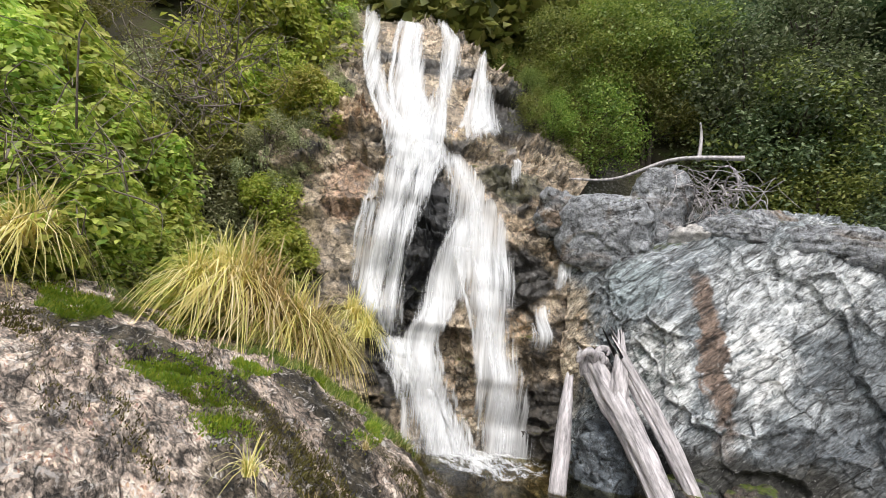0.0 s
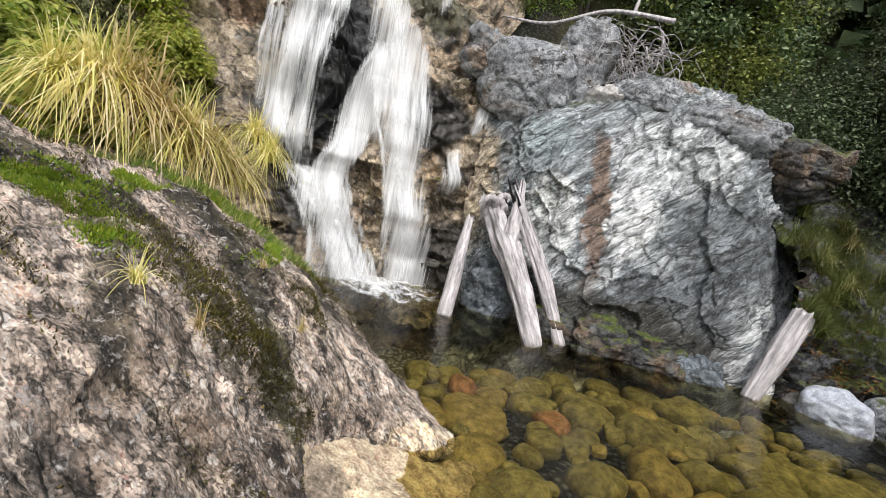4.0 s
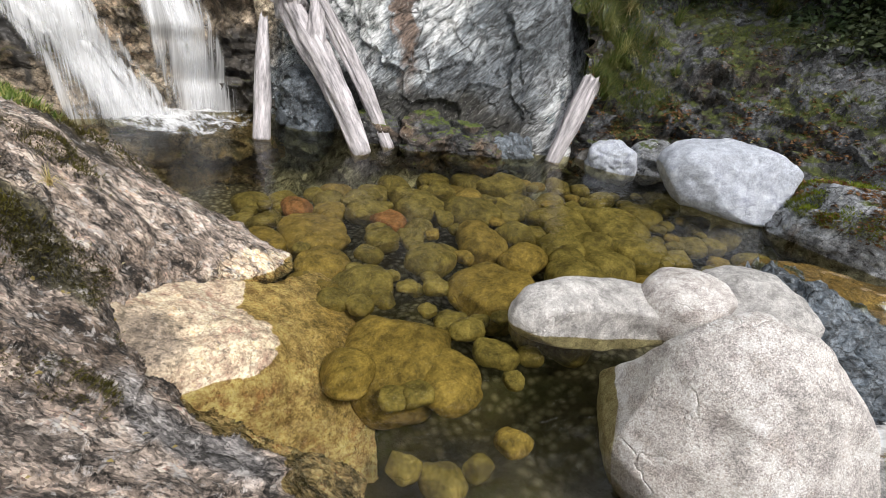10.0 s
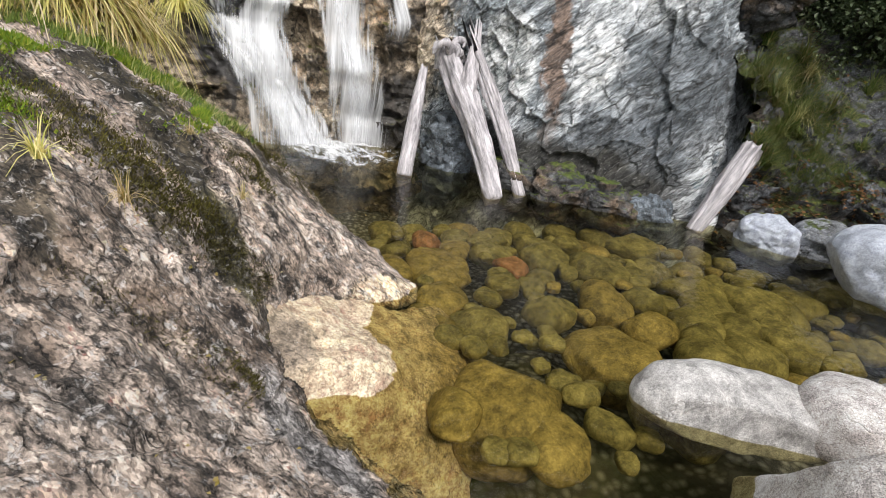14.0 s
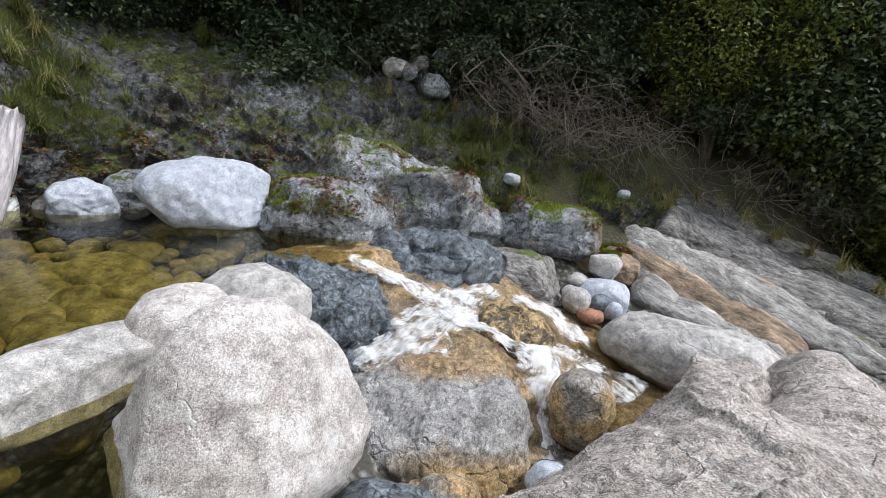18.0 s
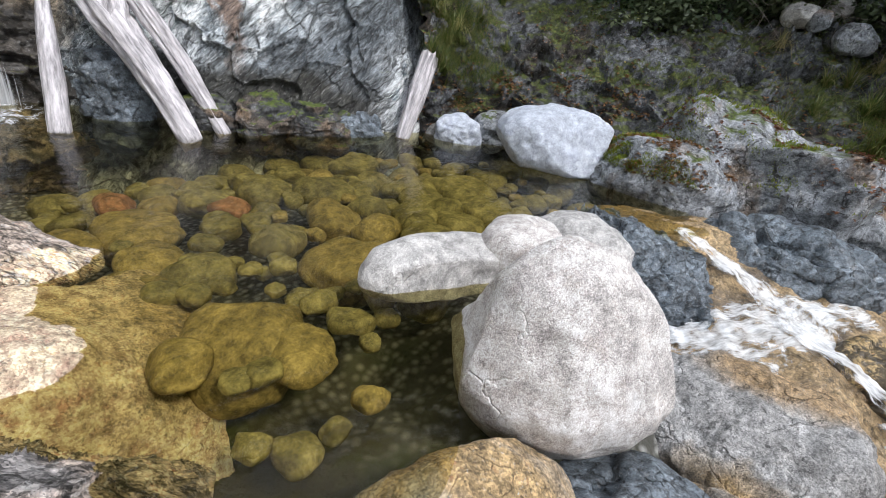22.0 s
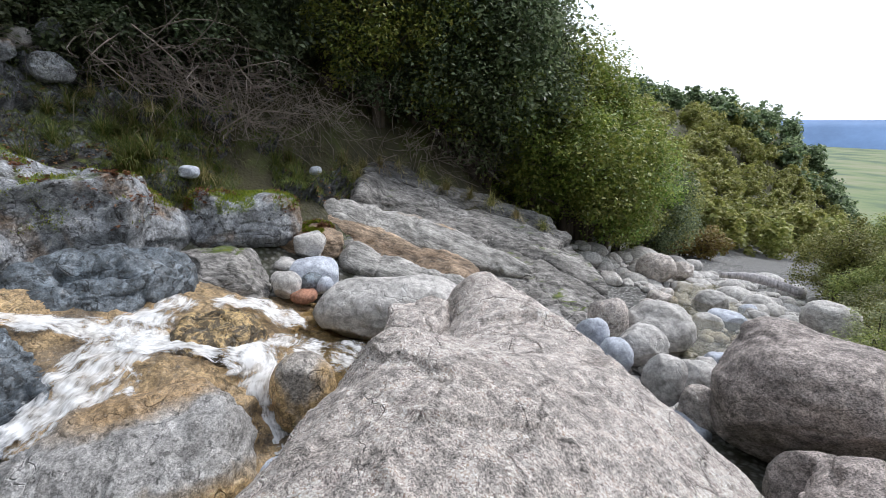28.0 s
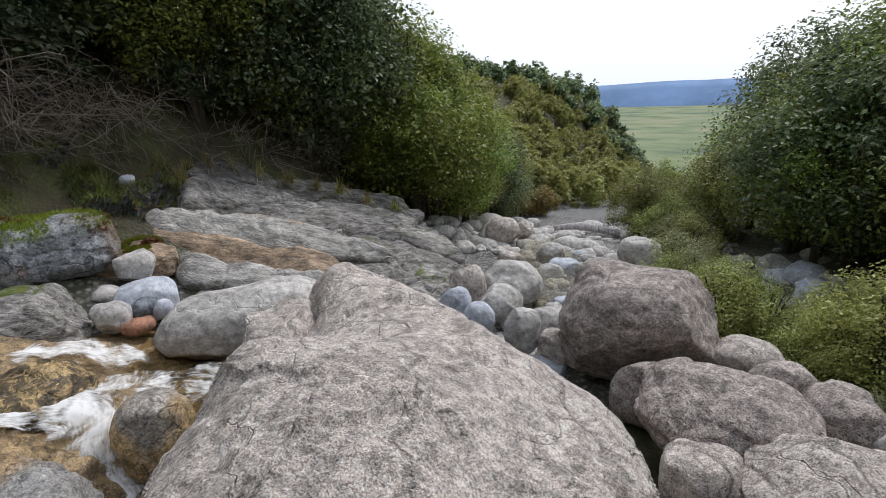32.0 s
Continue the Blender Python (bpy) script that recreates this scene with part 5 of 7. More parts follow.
put((0.22, -4.48, -0.98), (0.32, 0.30, 0.30), 0, 40, 2.5, 0.1, 0, 5, GRANITE_WARM, "boulder", "boulder", "small granite boulder against the outcrop")
put((-1.10, -5.5, -0.85), (0.22, 0.2, 0.16), 0, 42, 2.5, 0.1, 0, 4, PALE_STONE, "stone", "stone", "small pale stone among grass")
put((5.3, 9.1, 5.2), (0.60, 0.5, 1.0), -20, 43, 2.9, 0.12, 0.05, 6, BANK_ROCK, "boulder", "boulder", "tall grey boulder on top of the cliff")
put((4.2, 9.2, 4.45), (0.95, 0.7, 0.9), -25, 44, 2.9, 0.12, 0.05, 6, BANK_ROCK, "rock", "rock", "rounded grey rock above the cliff edge")
# the stone pile below the cascade, and stones on the bank above it
put((7.83, -4.20, -0.30), (0.28, 0.25, 0.26), -117, 51, 2.6, 0.08, 0, 5, PALE_STONE, "stone", "stone", "white stone on top of the stone pile")
put((7.32, -4.01, -0.68), (0.40, 0.34, 0.28), -117, 52, 3.2, 0.06, 0, 5, BLUE_STONE, "stone", "stone", "blue-grey angular stone in the stone pile")
put((7.05, -3.42, -0.62), (0.25, 0.22, 0.20), -113, 53, 2.4, 0.08, 0, 5, PALE_STONE, "stone", "stone", "rounded grey stone in the stone pile")
put((6.8, -3.94, -0.66), (0.15, 0.14, 0.13), -118, 54, 2.3, 0.08, 0, 4, BLUE_STONE, "stone", "stone", "small pale blue stone in the stone pile")
put((6.8, -3.61, -0.76), (0.21, 0.19, 0.11), -116, 55, 2.4, 0.08, 0, 4, RUST, "stone", "stone", "reddish flat stone at the foot of the pile")
put((6.98, -3.79, -0.62), (0.19, 0.17, 0.14), -117, 56, 2.4, 0.08, 0, 4, SLATE_BLUE, "stone", "stone", "dark slate stone in the stone pile")
put((7.6, -3.63, -0.5), (0.18, 0.16, 0.13), -114, 57, 2.4, 0.08, 0, 4, PALE_STONE, "stone", "stone", "small pale stone in the stone pile")
put((11.56, -0.30, bank_z(11.56, -0.30) + 0.10), (0.31, 0.27, 0.22), -89, 58, 2.4, 0.08, 0, 5, PALE_STONE, "stone", "stone", "pale rounded stone on the mossy bank")
put((11.95, -0.82, bank_z(11.95, -0.82) + 0.10), (0.24, 0.21, 0.19), -91, 59, 2.4, 0.08, 0, 5, PALE_STONE, "stone", "stone", "grey stone on the mossy bank")
put((11.74, -1.30, bank_z(11.74, -1.30) + 0.10), (0.2, 0.19, 0.22), -94, 60, 2.4, 0.08, 0, 5, BANK_ROCK, "stone", "stone", "dull grey stone on the mossy bank")
put((11.35, -1.21, bank_z(11.35, -1.21) + 0.10), (0.32, 0.27, 0.26), -94, 61, 2.8, 0.08, 0.04, 5, BANK_ROCK, "stone", "stone", "angular grey stone on the mossy bank")
put((11.47, -0.60, bank_z(11.47, -0.60) + 0.10), (0.2, 0.19, 0.2), -90, 62, 2.4, 0.08, 0, 5, BANK_ROCK, "stone", "stone", "grey stone below the pale ones")
put((9.80, -2.83, bank_z(9.8, -2.83) - 0.02), (0.18, 0.15, 0.12), -104, 63, 2.4, 0.08, 0, 4, BLUE_STONE, "stone", "stone", "small pale stone amid grass")
put((9.87, -5.30, bank_z(9.87, -5.3) + 0.0), (0.13, 0.11, 0.10), -117, 64, 2.4, 0.08, 0, 4, BLUE_STONE, "stone", "stone", "small blue stone lying on the bank")
# boulders of the stream bed that stand out
put((4.43, -8.42, -1.55), (0.36, 0.32, 0.42), -151, 71, 2.4, 0.08, 0, 5, GRANITE_WARM, "boulder", "boulder", "tan rounded boulder beside the stream")
put((3.83, -9.25, -1.75), (0.62, 0.55, 0.45), -157, 72, 2.4, 0.1, 0.03, 5, PALE_STONE, "boulder", "boulder", "broad pale boulder sloping into the stream")
put((3.91, -7.05, -1.35), (0.25, 0.23, 0.36), -150, 73, 2.3, 0.08, 0, 5, BLUE_STONE, "boulder", "boulder", "upright blue-grey boulder beside the outcrop")
put((3.40, -6.88, -1.45), (0.27, 0.25, 0.36), -153, 74, 2.3, 0.08, 0, 5, BLUE_STONE, "boulder", "boulder", "rounded blue-grey boulder beside the outcrop")
put((3.49, -7.89, -1.55), (0.40, 0.35, 0.34), -156, 75, 2.4, 0.08, 0, 5, PALE_STONE, "boulder", "boulder", "pale oval boulder in the stream bed")
put((7.01, -15.99, -2.8), (0.62, 0.55, 0.55), -156, 76, 2.5, 0.1, 0, 5, GRANITE_WARM, "boulder", "boulder", "large tan boulder in the stream bed")
put((6.65, -17.2, -3.0), (0.38, 0.34, 0.34), -159, 77, 2.4, 0.1, 0, 5, GRANITE_WARM, "boulder", "boulder", "tan boulder beside a larger one")
put((4.43, -13.7, -2.55), (0.38, 0.34, 0.34), -162, 78, 2.4, 0.1, 0, 5, PALE_STONE, "boulder", "boulder", "pale boulder standing in the stream")
put((3.62, -12.32, -2.42), (0.42, 0.36, 0.28), -164, 79, 2.4, 0.1, 0, 5, BLUE_STONE, "boulder", "boulder", "dark grey boulder standing in the stream")
put((2.62, -8.06, -1.8), (0.32, 0.28, 0.26), -162, 80, 2.4, 0.1, 0, 5, PALE_STONE, "boulder", "boulder", "pale boulder near the dark one")
put((2.73, -7.02, -1.5), (0.28, 0.25, 0.36), -159, 81, 2.5, 0.1, 0, 5, PALE_STONE, "boulder", "boulder", "pale boulder in the gap behind the outcrop")
put((2.23, -7.06, -1.7), (0.26, 0.22, 0.32), -163, 82, 2.5, 0.1, 0, 5, GRANITE_WARM, "boulder", "boulder", "pale boulder against the dark one")
put((1.96, -13.35, -2.1), (0.55, 0.45, 0.45), -173, 83, 2.7, 0.1, 0.03, 5, PALE_STONE, "boulder", "boulder", "angular pale boulder by the shrubs")
put((2.55, -0.40, -1.05), (0.95, 0.75, 0.52), -40, 91, 2.8, 0.1, 0.06, 6, SLATE_BLUE, "dam_rock", "rock", "dark wet rock shelf under the large boulder")
put((1.9, 0.22, -0.55), (0.70, 0.40, 0.40), -35, 92, 2.6, 0.1, 0.03, 6, ORANGE, "dam_rock", "rock", "tan rock sill holding back the pool")
put((3.2, -1.05, -1.3), (0.6, 0.5, 0.5), -40, 93, 2.8, 0.12, 0.08, 6, ORANGE, "dam_rock", "rock", "dark and ochre rock below the large boulder")
put((4.55, 6.75, 0.0), (0.45, 0.40, 0.45), -40, 96, 2.8, 0.15, 0.12, 6, MOSSY, "foot_rock", "rock", "dark broken rock at the cliff's foot")
put((5.15, 6.15, 0.05), (0.50, 0.38, 0.50), -35, 97, 2.8, 0.15, 0.12, 6, MOSSY, "foot_rock", "rock", "mossy dark rock at the cliff's foot")
put((5.85, 5.75, 0.0), (0.55, 0.38, 0.42), -30, 98, 2.8, 0.15, 0.12, 6, MOSSY, "foot_rock", "rock", "moss-grown wet rock at the waterline")
put((6.5, 5.45, -0.05), (0.5, 0.36, 0.38), -30, 99, 2.8, 0.15, 0.12, 6, SLATE_BLUE, "foot_rock", "rock", "dark wet rock at the waterline")
put((3.9, 8.0, 0.1), (0.5, 0.6, 0.8), -40, 101, 2.8, 0.15, 0.12, 6, SLATE_BLUE, "foot_rock", "rock", "black wet rock behind the driftwood")

# rocks along the crest of the grey cliff
put((5.75, 8.5, 4.4), (0.50, 0.45, 0.40), -30, 111, 2.8, 0.14, 0.1, 5, PALE_STONE, "rock", "rock", "pale rock lodged on the cliff's crest")
put((6.5, 8.0, 4.55), (0.85, 0.6, 0.50), -35, 112, 2.9, 0.16, 0.07, 6, BANK_ROCK, "rock", "rock", "broken grey rock on the cliff's crest")
put((7.5, 7.1, 4.3), (0.95, 0.7, 0.46), -40, 113, 2.9, 0.16, 0.07, 6, BANK_ROCK, "rock", "rock", "mossy grey rock on the cliff's crest")
put((8.5, 6.4, 3.8), (0.8, 0.6, 0.6), -40, 114, 2.9, 0.16, 0.14, 6, MOSSY, "rock", "rock", "dark mossy rock beside the cliff's crest")
put((3.3, 9.6, 4.9), (0.5, 0.5, 0.6), -20, 115, 2.9, 0.16, 0.14, 5, BANK_ROCK, "rock", "rock", "grey block between the cliff and the fall")
put((38.5, -143.0, -8.0), (5.0, 4.0, 9.0), -20, 121, 2.6, 0.2, 0.1, 5, PALE_STONE, "rock_scar", "rock", "bare white rock scar on the far wooded spur")

# ---- water ----
def water_sheet(name, outline, z, material, label):
    bm = bmesh.new()
    vs = [bm.verts.new((x, y, z)) for x, y in spline(outline + outline[:1], 10 * len(outline))[:-1]]
    bm.faces.new(vs)
    bm.normal_update()
    if bm.faces[:][0].normal.z < 0:
        bmesh.ops.reverse_faces(bm, faces=bm.faces[:])
    bmesh.ops.triangulate(bm, faces=bm.faces[:])
    ob = part(name, bm, material, None)
    return tagged(ob, label, "water", kind="structure")


water_sheet("pool_water", [(0.4, 0.6), (0.2, 3.0), (0.6, 7.0), (0.5, 9.6), (4.2, 9.4), (6.5, 6.8), (9.2, 4.7), (9.0, 1.6), (6.9, -0.2), (6.3, 0.0), (5.6, 0.6), (4.4, 0.8), (3.1, 0.9), (2.35, 0.62), (1.9, 0.35), (1.4, 0.3)], 0.0, WATER,
            "clear amber pool over rounded stones")


def flow(name, curves, nu, nv, material, label, body=None, seed=1, lift=0.02, rough=0.03, parent=None):
    """A sheet of running water through a few cross lines, from its top to its foot."""
    g = loft(curves, nu, nv)
    n = grid_normals(g)
    n *= np.sign(n[..., 2:3] + 1e-6)
    p = g.reshape(-1, 3)
    uv = np.stack(np.meshgrid(np.linspace(0, 1, nu), np.linspace(0, 1, nv)), -1).reshape(-1, 2)
    width = np.linalg.norm(g[nv // 2, -1] - g[nv // 2, 0])
    length = np.linalg.norm(np.diff(g[:, nu // 2], axis=0), axis=1).sum()
    d = lift + rough * fbm(p * (2.2, 2.2, 0.7), 0.35, 3, seed)
    p = p + n.reshape(-1, 3) * d[:, None]
    ob = mesh_object(name, p, grid_faces(nv, nu), material, parent)
    layer = ob.data.uv_layers.new(name="UVMap")
    loops = np.zeros(len(ob.data.loops), np.int32)
    ob.data.loops.foreach_get("vertex_index", loops)
    real = uv * (width, length) + (seed * 3.7, 0)
    layer.data.foreach_set("uv", real[loops].ravel())
    ends = np.clip(np.minimum(uv[:, 1] * 14, (1 - uv[:, 1]) * 14), 0, 1)
    edge = np.minimum(uv[:, 0], 1 - uv[:, 0]) * 2
    b = np.clip(body(uv) * 1.35, 0, 1) * edge * ends
    ca = ob.data.color_attributes.new("body", "FLOAT_COLOR", "POINT")
    ca.data.foreach_set("color", np.stack([b, b, b, 1 + 0 * b], 1).ravel())
    return tagged(ob, label, "water")


CLIFF = np.zeros(len(FALL_FACE.data.vertices) * 3)
FALL_FACE.data.vertices.foreach_get("co", CLIFF)
CLIFF = CLIFF.reshape(-1, 3)


def on_cliff(x, z):
    """How far forward the cliff stands near each x, z."""
    out = np.zeros(len(x))
    for i, (a, b) in enumerate(zip(x, z)):
        d = (CLIFF[:, 0] - a) ** 2 + (CLIFF[:, 2] - b) ** 2
        near = CLIFF[d < max(0.18 ** 2, d.min() * 1.5)]
        out[i] = near[:, 1].min() if b > -0.1 else near[:, 1].mean()
    return out


def strand(path, seed, dense=0.55):
    """A falling strand down the cliff, of many threads: places across (x), heights (z) and half widths."""
    rng = np.random.RandomState(seed)
    nv, nu = 22 * len(path), 5
    q = spline(np.array(path), nv)
    y = on_cliff(q[::4, 0], q[::4, 1])
    y = np.interp(np.arange(nv), np.arange(0, nv, 4), y)
    y = np.convolve(np.pad(y, 10, mode="edge"), np.ones(21) / 21, "valid") - 0.07
    down = np.r_[0, np.cumsum(np.hypot(np.diff(q[:, 0]), np.diff(q[:, 1])))]
    foot = path[-1][1] < 0.1
    mean = q[:, 2].mean()
    # a soft core, then thin threads round it
    for k in range(int(2 + 13 * dense * min(1.0, mean * 1.7))):
        side = np.clip(rng.normal(0, 0.5), -0.9, 0.9) if k else 0.0
        wide = rng.uniform(0.05, 0.14) * (0.6 + 0.8 * mean)
        a = 0 if rng.rand() < 0.5 or not k else rng.randint(0, nv // 2)
        b = nv if rng.rand() < 0.6 or not k or (foot and rng.rand() < 0.7) else rng.randint(max(a + nv // 3, nv // 2), nv)
        m = b - a
        if m < 12:
            continue
        nu = 5 if k else 17
        mid = q[a:b, 0] + side * q[a:b, 2] + 0.06 * (k > 0) * fbm(np.stack([np.full(m, k * 7.7), np.zeros(m), q[a:b, 1]], 1), 0.9, 2, seed)
        grow = wide * (0.7 + 0.6 * np.linspace(0, 1, m)) if k else q[:, 2] * 1.12
        u = np.linspace(-1, 1, nu)
        x = mid[:, None] + u[None, :] * grow[:, None]
        yy = (y[a:b] - (rng.uniform(0.0, 0.12) if k else 0.03) + 0.05 * side ** 2)[:, None] + 0 * x
        ob = mesh_object("water_strand", np.stack([x, yy, np.repeat(q[a:b, 1:2], nu, 1)], -1).reshape(-1, 3), grid_faces(m, nu), FOAM, fall)
        uv = np.stack([x + 3.1 * k + seed, np.repeat(down[a:b, None], nu, 1)], -1).reshape(-1, 2)
        row = np.arange(m)
        ends = np.clip(np.minimum((row + 1) / 10, 1 if foot and b == nv else (m - row) / 30), 0, 1)
        c = ((rng.uniform(0.25, 0.6) if k else min(1.0, 1.35 * dense)) * (1 - np.abs(u))[None, :] ** 0.85 * ends[:, None]).ravel()
        loops = np.zeros(len(ob.data.loops), np.int32)
        ob.data.loops.foreach_get("vertex_index", loops)
        ob.data.uv_layers.new(name="UVMap").data.foreach_set("uv", uv[loops].ravel())
        ob.data.color_attributes.new("body", "FLOAT_COLOR", "POINT").data.foreach_set("color", np.stack([c, c, c, 1 + 0 * c], 1).ravel())


fall = new("waterfall")
tagged(fall, "tall white waterfall in several strands down a stepped cliff", "waterfall")
strand([(-1.95, 11.9, 0.20), (-1.68, 10.18, 0.23), (-1.5, 9.08, 0.24), (-1.11, 7.79, 0.27), (-0.64, 6.82, 0.29), (-0.28, 6.1, 0.43), (-0.15, 5.4, 0.45)], 2, 0.6)
strand([(-0.62, 11.9, 0.37), (-0.58, 9.94, 0.44), (-0.51, 8.86, 0.45), (-0.36, 7.98, 0.54), (-0.08, 7.14, 0.65), (0.12, 6.1, 0.67), (0.2, 5.3, 0.6)], 3, 0.68)
strand([(0.17, 11.15, 0.17), (0.58, 10.03, 0.30), (0.55, 8.91, 0.28), (0.46, 7.97, 0.27), (0.38, 7.14, 0.33), (0.33, 6.2, 0.43), (0.5, 5.5, 0.4)], 4, 0.52)
strand([(1.51, 9.94, 0.09), (1.5, 9.06, 0.21), (1.54, 8.13, 0.39), (1.47, 7.1, 0.57), (0.92, 6.34, 0.38)], 5, 0.55)
strand([(-0.01, 6.3, 0.59), (-0.18, 5.33, 0.56), (-0.39, 4.57, 0.59), (-0.53, 3.75, 0.48), (-0.56, 3.01, 0.38), (-0.32, 2.35, 0.36), (0.0, 1.8, 0.34)], 6, 0.55)
strand([(0.43, 5.9, 0.27), (0.13, 4.95, 0.26), (-0.02, 4.09, 0.21), (-0.08, 3.19, 0.18), (-0.06, 2.28, 0.22), (0.2, 1.7, 0.25)], 7, 0.42)
strand([(0.8, 6.2, 0.30), (1.19, 5.36, 0.40), (1.5, 4.47, 0.61), (1.67, 3.57, 0.66), (1.78, 2.74, 0.57), (2.0, 1.87, 0.45), (2.22, 0.94, 0.50), (2.43, -0.07, 0.57)], 8, 0.6)
strand([(1.18, 4.56, 0.18), (1.05, 3.73, 0.33), (0.94, 2.98, 0.40), (0.77, 2.38, 0.35), (0.61, 1.86, 0.33), (0.84, 1.1, 0.39), (1.22, 0.34, 0.44), (1.4, -0.1, 0.50)], 9, 0.62)
strand([(-0.1, 1.95, 0.28), (0.31, 1.61, 0.49), (0.7, 1.09, 0.41), (0.99, 0.51, 0.41), (1.29, -0.1, 0.48)], 10, 0.55)
strand([(2.31, 6.28, 0.09), (2.31, 5.87, 0.12), (2.25, 5.39, 0.09)], 11, 0.55)
strand([(1.97, 4.83, 0.10), (2.07, 4.15, 0.12), (2.13, 3.51, 0.15), (2.21, 2.57, 0.21)], 12, 0.5)
strand([(3.66, 5.06, 0.09), (3.53, 4.39, 0.11), (3.33, 3.56, 0.11), (3.2, 3.17, 0.09)], 13, 0.55)
strand([(2.97, 2.9, 0.15), (2.86, 2.42, 0.21), (2.74, 1.85, 0.21)], 14, 0.45)
strand([(0.3, 1.6, 0.5), (0.75, 0.9, 0.5), (1.15, -0.08, 0.6)], 34, 0.3)
# foam on the pool at the foot
flow("pool_foam", [[(0.6, 8.8, 0.03), (1.6, 8.9, 0.03), (2.9, 8.9, 0.03)], [(0.9, 8.2, 0.02), (1.8, 8.1, 0.02), (3.0, 8.3, 0.02)], [(1.1, 7.5, 0.0), (2.0, 7.3, 0.0), (3.0, 7.8, 0.0)]], 40, 40, FROTH,
     "white foam spreading at the waterfall's foot", lambda uv: 0.85 - 0.6 * uv[:, 1], seed=15, lift=0.03, rough=0.04)

def ribbon(path, widths, seed, dense, parent):
    """A run of white water along a path over the rocks, with half widths across it."""
    p = np.array(path)
    t = np.gradient(p, axis=0)
    side = np.stack([-t[:, 1], t[:, 0], 0 * t[:, 0]], 1)
    side /= np.linalg.norm(side, axis=1)[:, None] + 1e-9
    curves = [[c - w * d + (0, 0, -0.03), c - 0.4 * w * d, c + 0.4 * w * d, c + w * d + (0, 0, -0.03)] for c, w, d in zip(p, np.array(widths) * 1.5, side)]
    ob = flow("white_water", curves, 22, 26 * len(path), FROTH, "", lambda uv: np.full(len(uv), dense), seed, lift=0.06, rough=0.035, parent=parent)
    del ob["category"]
    return ob


cascade = tagged(new("cascade"), "white water rushing over ochre rocks below the pool", "cascade")
ribbon([(6.6, 0.02, -0.04), (6.36, -0.2, -0.1), (6.26, -0.69, -0.24), (6.14, -1.06, -0.37), (5.95, -1.35, -0.43)], [0.11, 0.13, 0.15, 0.24, 0.28], 21, 0.62, cascade)
ribbon([(6.62, -2.0, -0.40), (6.4, -1.77, -0.38), (6.2, -1.44, -0.40), (5.8, -1.33, -0.43), (5.58, -1.08, -0.46), (5.28, -0.7, -0.56), (5.06, -0.4, -0.70), (4.9, -0.15, -0.80)], [0.14, 0.20, 0.28, 0.32, 0.32, 0.34, 0.32, 0.26], 22, 0.58, cascade)
ribbon([(5.9, -1.3, -0.43), (5.56, -1.46, -0.41), (5.4, -1.86, -0.46), (5.16, -2.2, -0.57), (5.0, -2.33, -0.68), (4.86, -2.24, -0.84), (4.74, -2.17, -1.1)], [0.20, 0.20, 0.20, 0.25, 0.24, 0.20, 0.17], 23, 0.60, cascade)
ribbon([(4.8, -2.2, -1.05), (4.56, -2.1, -1.24), (4.22, -2.05, -1.38), (3.85, -1.92, -1.46), (3.4, -1.75, -1.58)], [0.17, 0.24, 0.28, 0.32, 0.35], 25, 0.60, cascade)
ribbon([(6.6, -2.25, -0.48), (6.38, -2.72, -0.6), (6.2, -2.98, -0.74), (6.15, -3.3, -0.9)], [0.13, 0.20, 0.28, 0.32], 26, 0.56, cascade)
ribbon([(5.2, -2.45, -0.70), (5.55, -2.7, -0.80), (5.9, -2.95, -0.90)], [0.16, 0.22, 0.24], 27, 0.42, cascade)
ribbon([(5.25, -2.75, -0.82), (5.2, -3.0, -0.88), (5.1, -3.2, -0.92), (4.85, -3.4, -0.95)], [0.20, 0.28, 0.30, 0.24], 28, 0.48, cascade)
ribbon([(5.3, -1.15, -0.47), (5.05, -1.2, -0.55), (4.85, -1.1, -0.6), (4.6, -0.6, -0.75)], [0.10, 0.16, 0.16, 0.14], 24, 0.26, cascade)
water_sheet("stream_water", [(4.3, -2.5), (6.2, -2.6), (7.3, -3.3), (6.6, -4.3), (5.6, -5.2), (4.6, -4.9), (3.7, -3.2)], -0.96, STREAM, "shallow clear stream below the cascade")
for line_ in ([(3.3, -8.9, -1.98), (3.55, -10.3, -2.08), (4.0, -12.2, -2.32), (4.8, -14.5, -2.72), (5.9, -17.5, -3.25)],):
    curves = [[(x - 0.9, y, z), (x, y, z), (x + 0.9, y, z)] for x, y, z in line_]
    g = loft(curves, 8, 40)
    tagged(mesh_object("lower_stream_water", g.reshape(-1, 3), [q[::-1] for q in grid_faces(40, 8)], STREAM), "shallow clear stream among boulders", "water", kind="structure")


# ---- stones ----
STONES = []
for k in range(10):
    s = boulder("template_stone", (0, 0, -300), (0.5, 0.42, 0.3), seed=100 + k, square=2.3 + 0.06 * k, rough=0.13, chips=4, level=4, material=ALGAE)
    STONES.append(s.data)
    bpy.data.objects.remove(s)


def scatter_stone(data, at, scale, rot, material, label, category="stone", group=""):
    me = data
    if data.materials[0] != material:
        key = data.name + material.name
        me = KINDS.get(key)
        if me is None:
            me = data.copy()
            me.materials[0] = material
            KINDS[key] = me
    ob = new("stone", me)
    ob.matrix_world = Matrix.LocRotScale(at, Euler(rot), (scale,) * 3 if isinstance(scale, (int, float)) else scale)
    return tagged(ob, label, category, group)


KINDS = {}
rs = np.random.RandomState(7)
placed = []


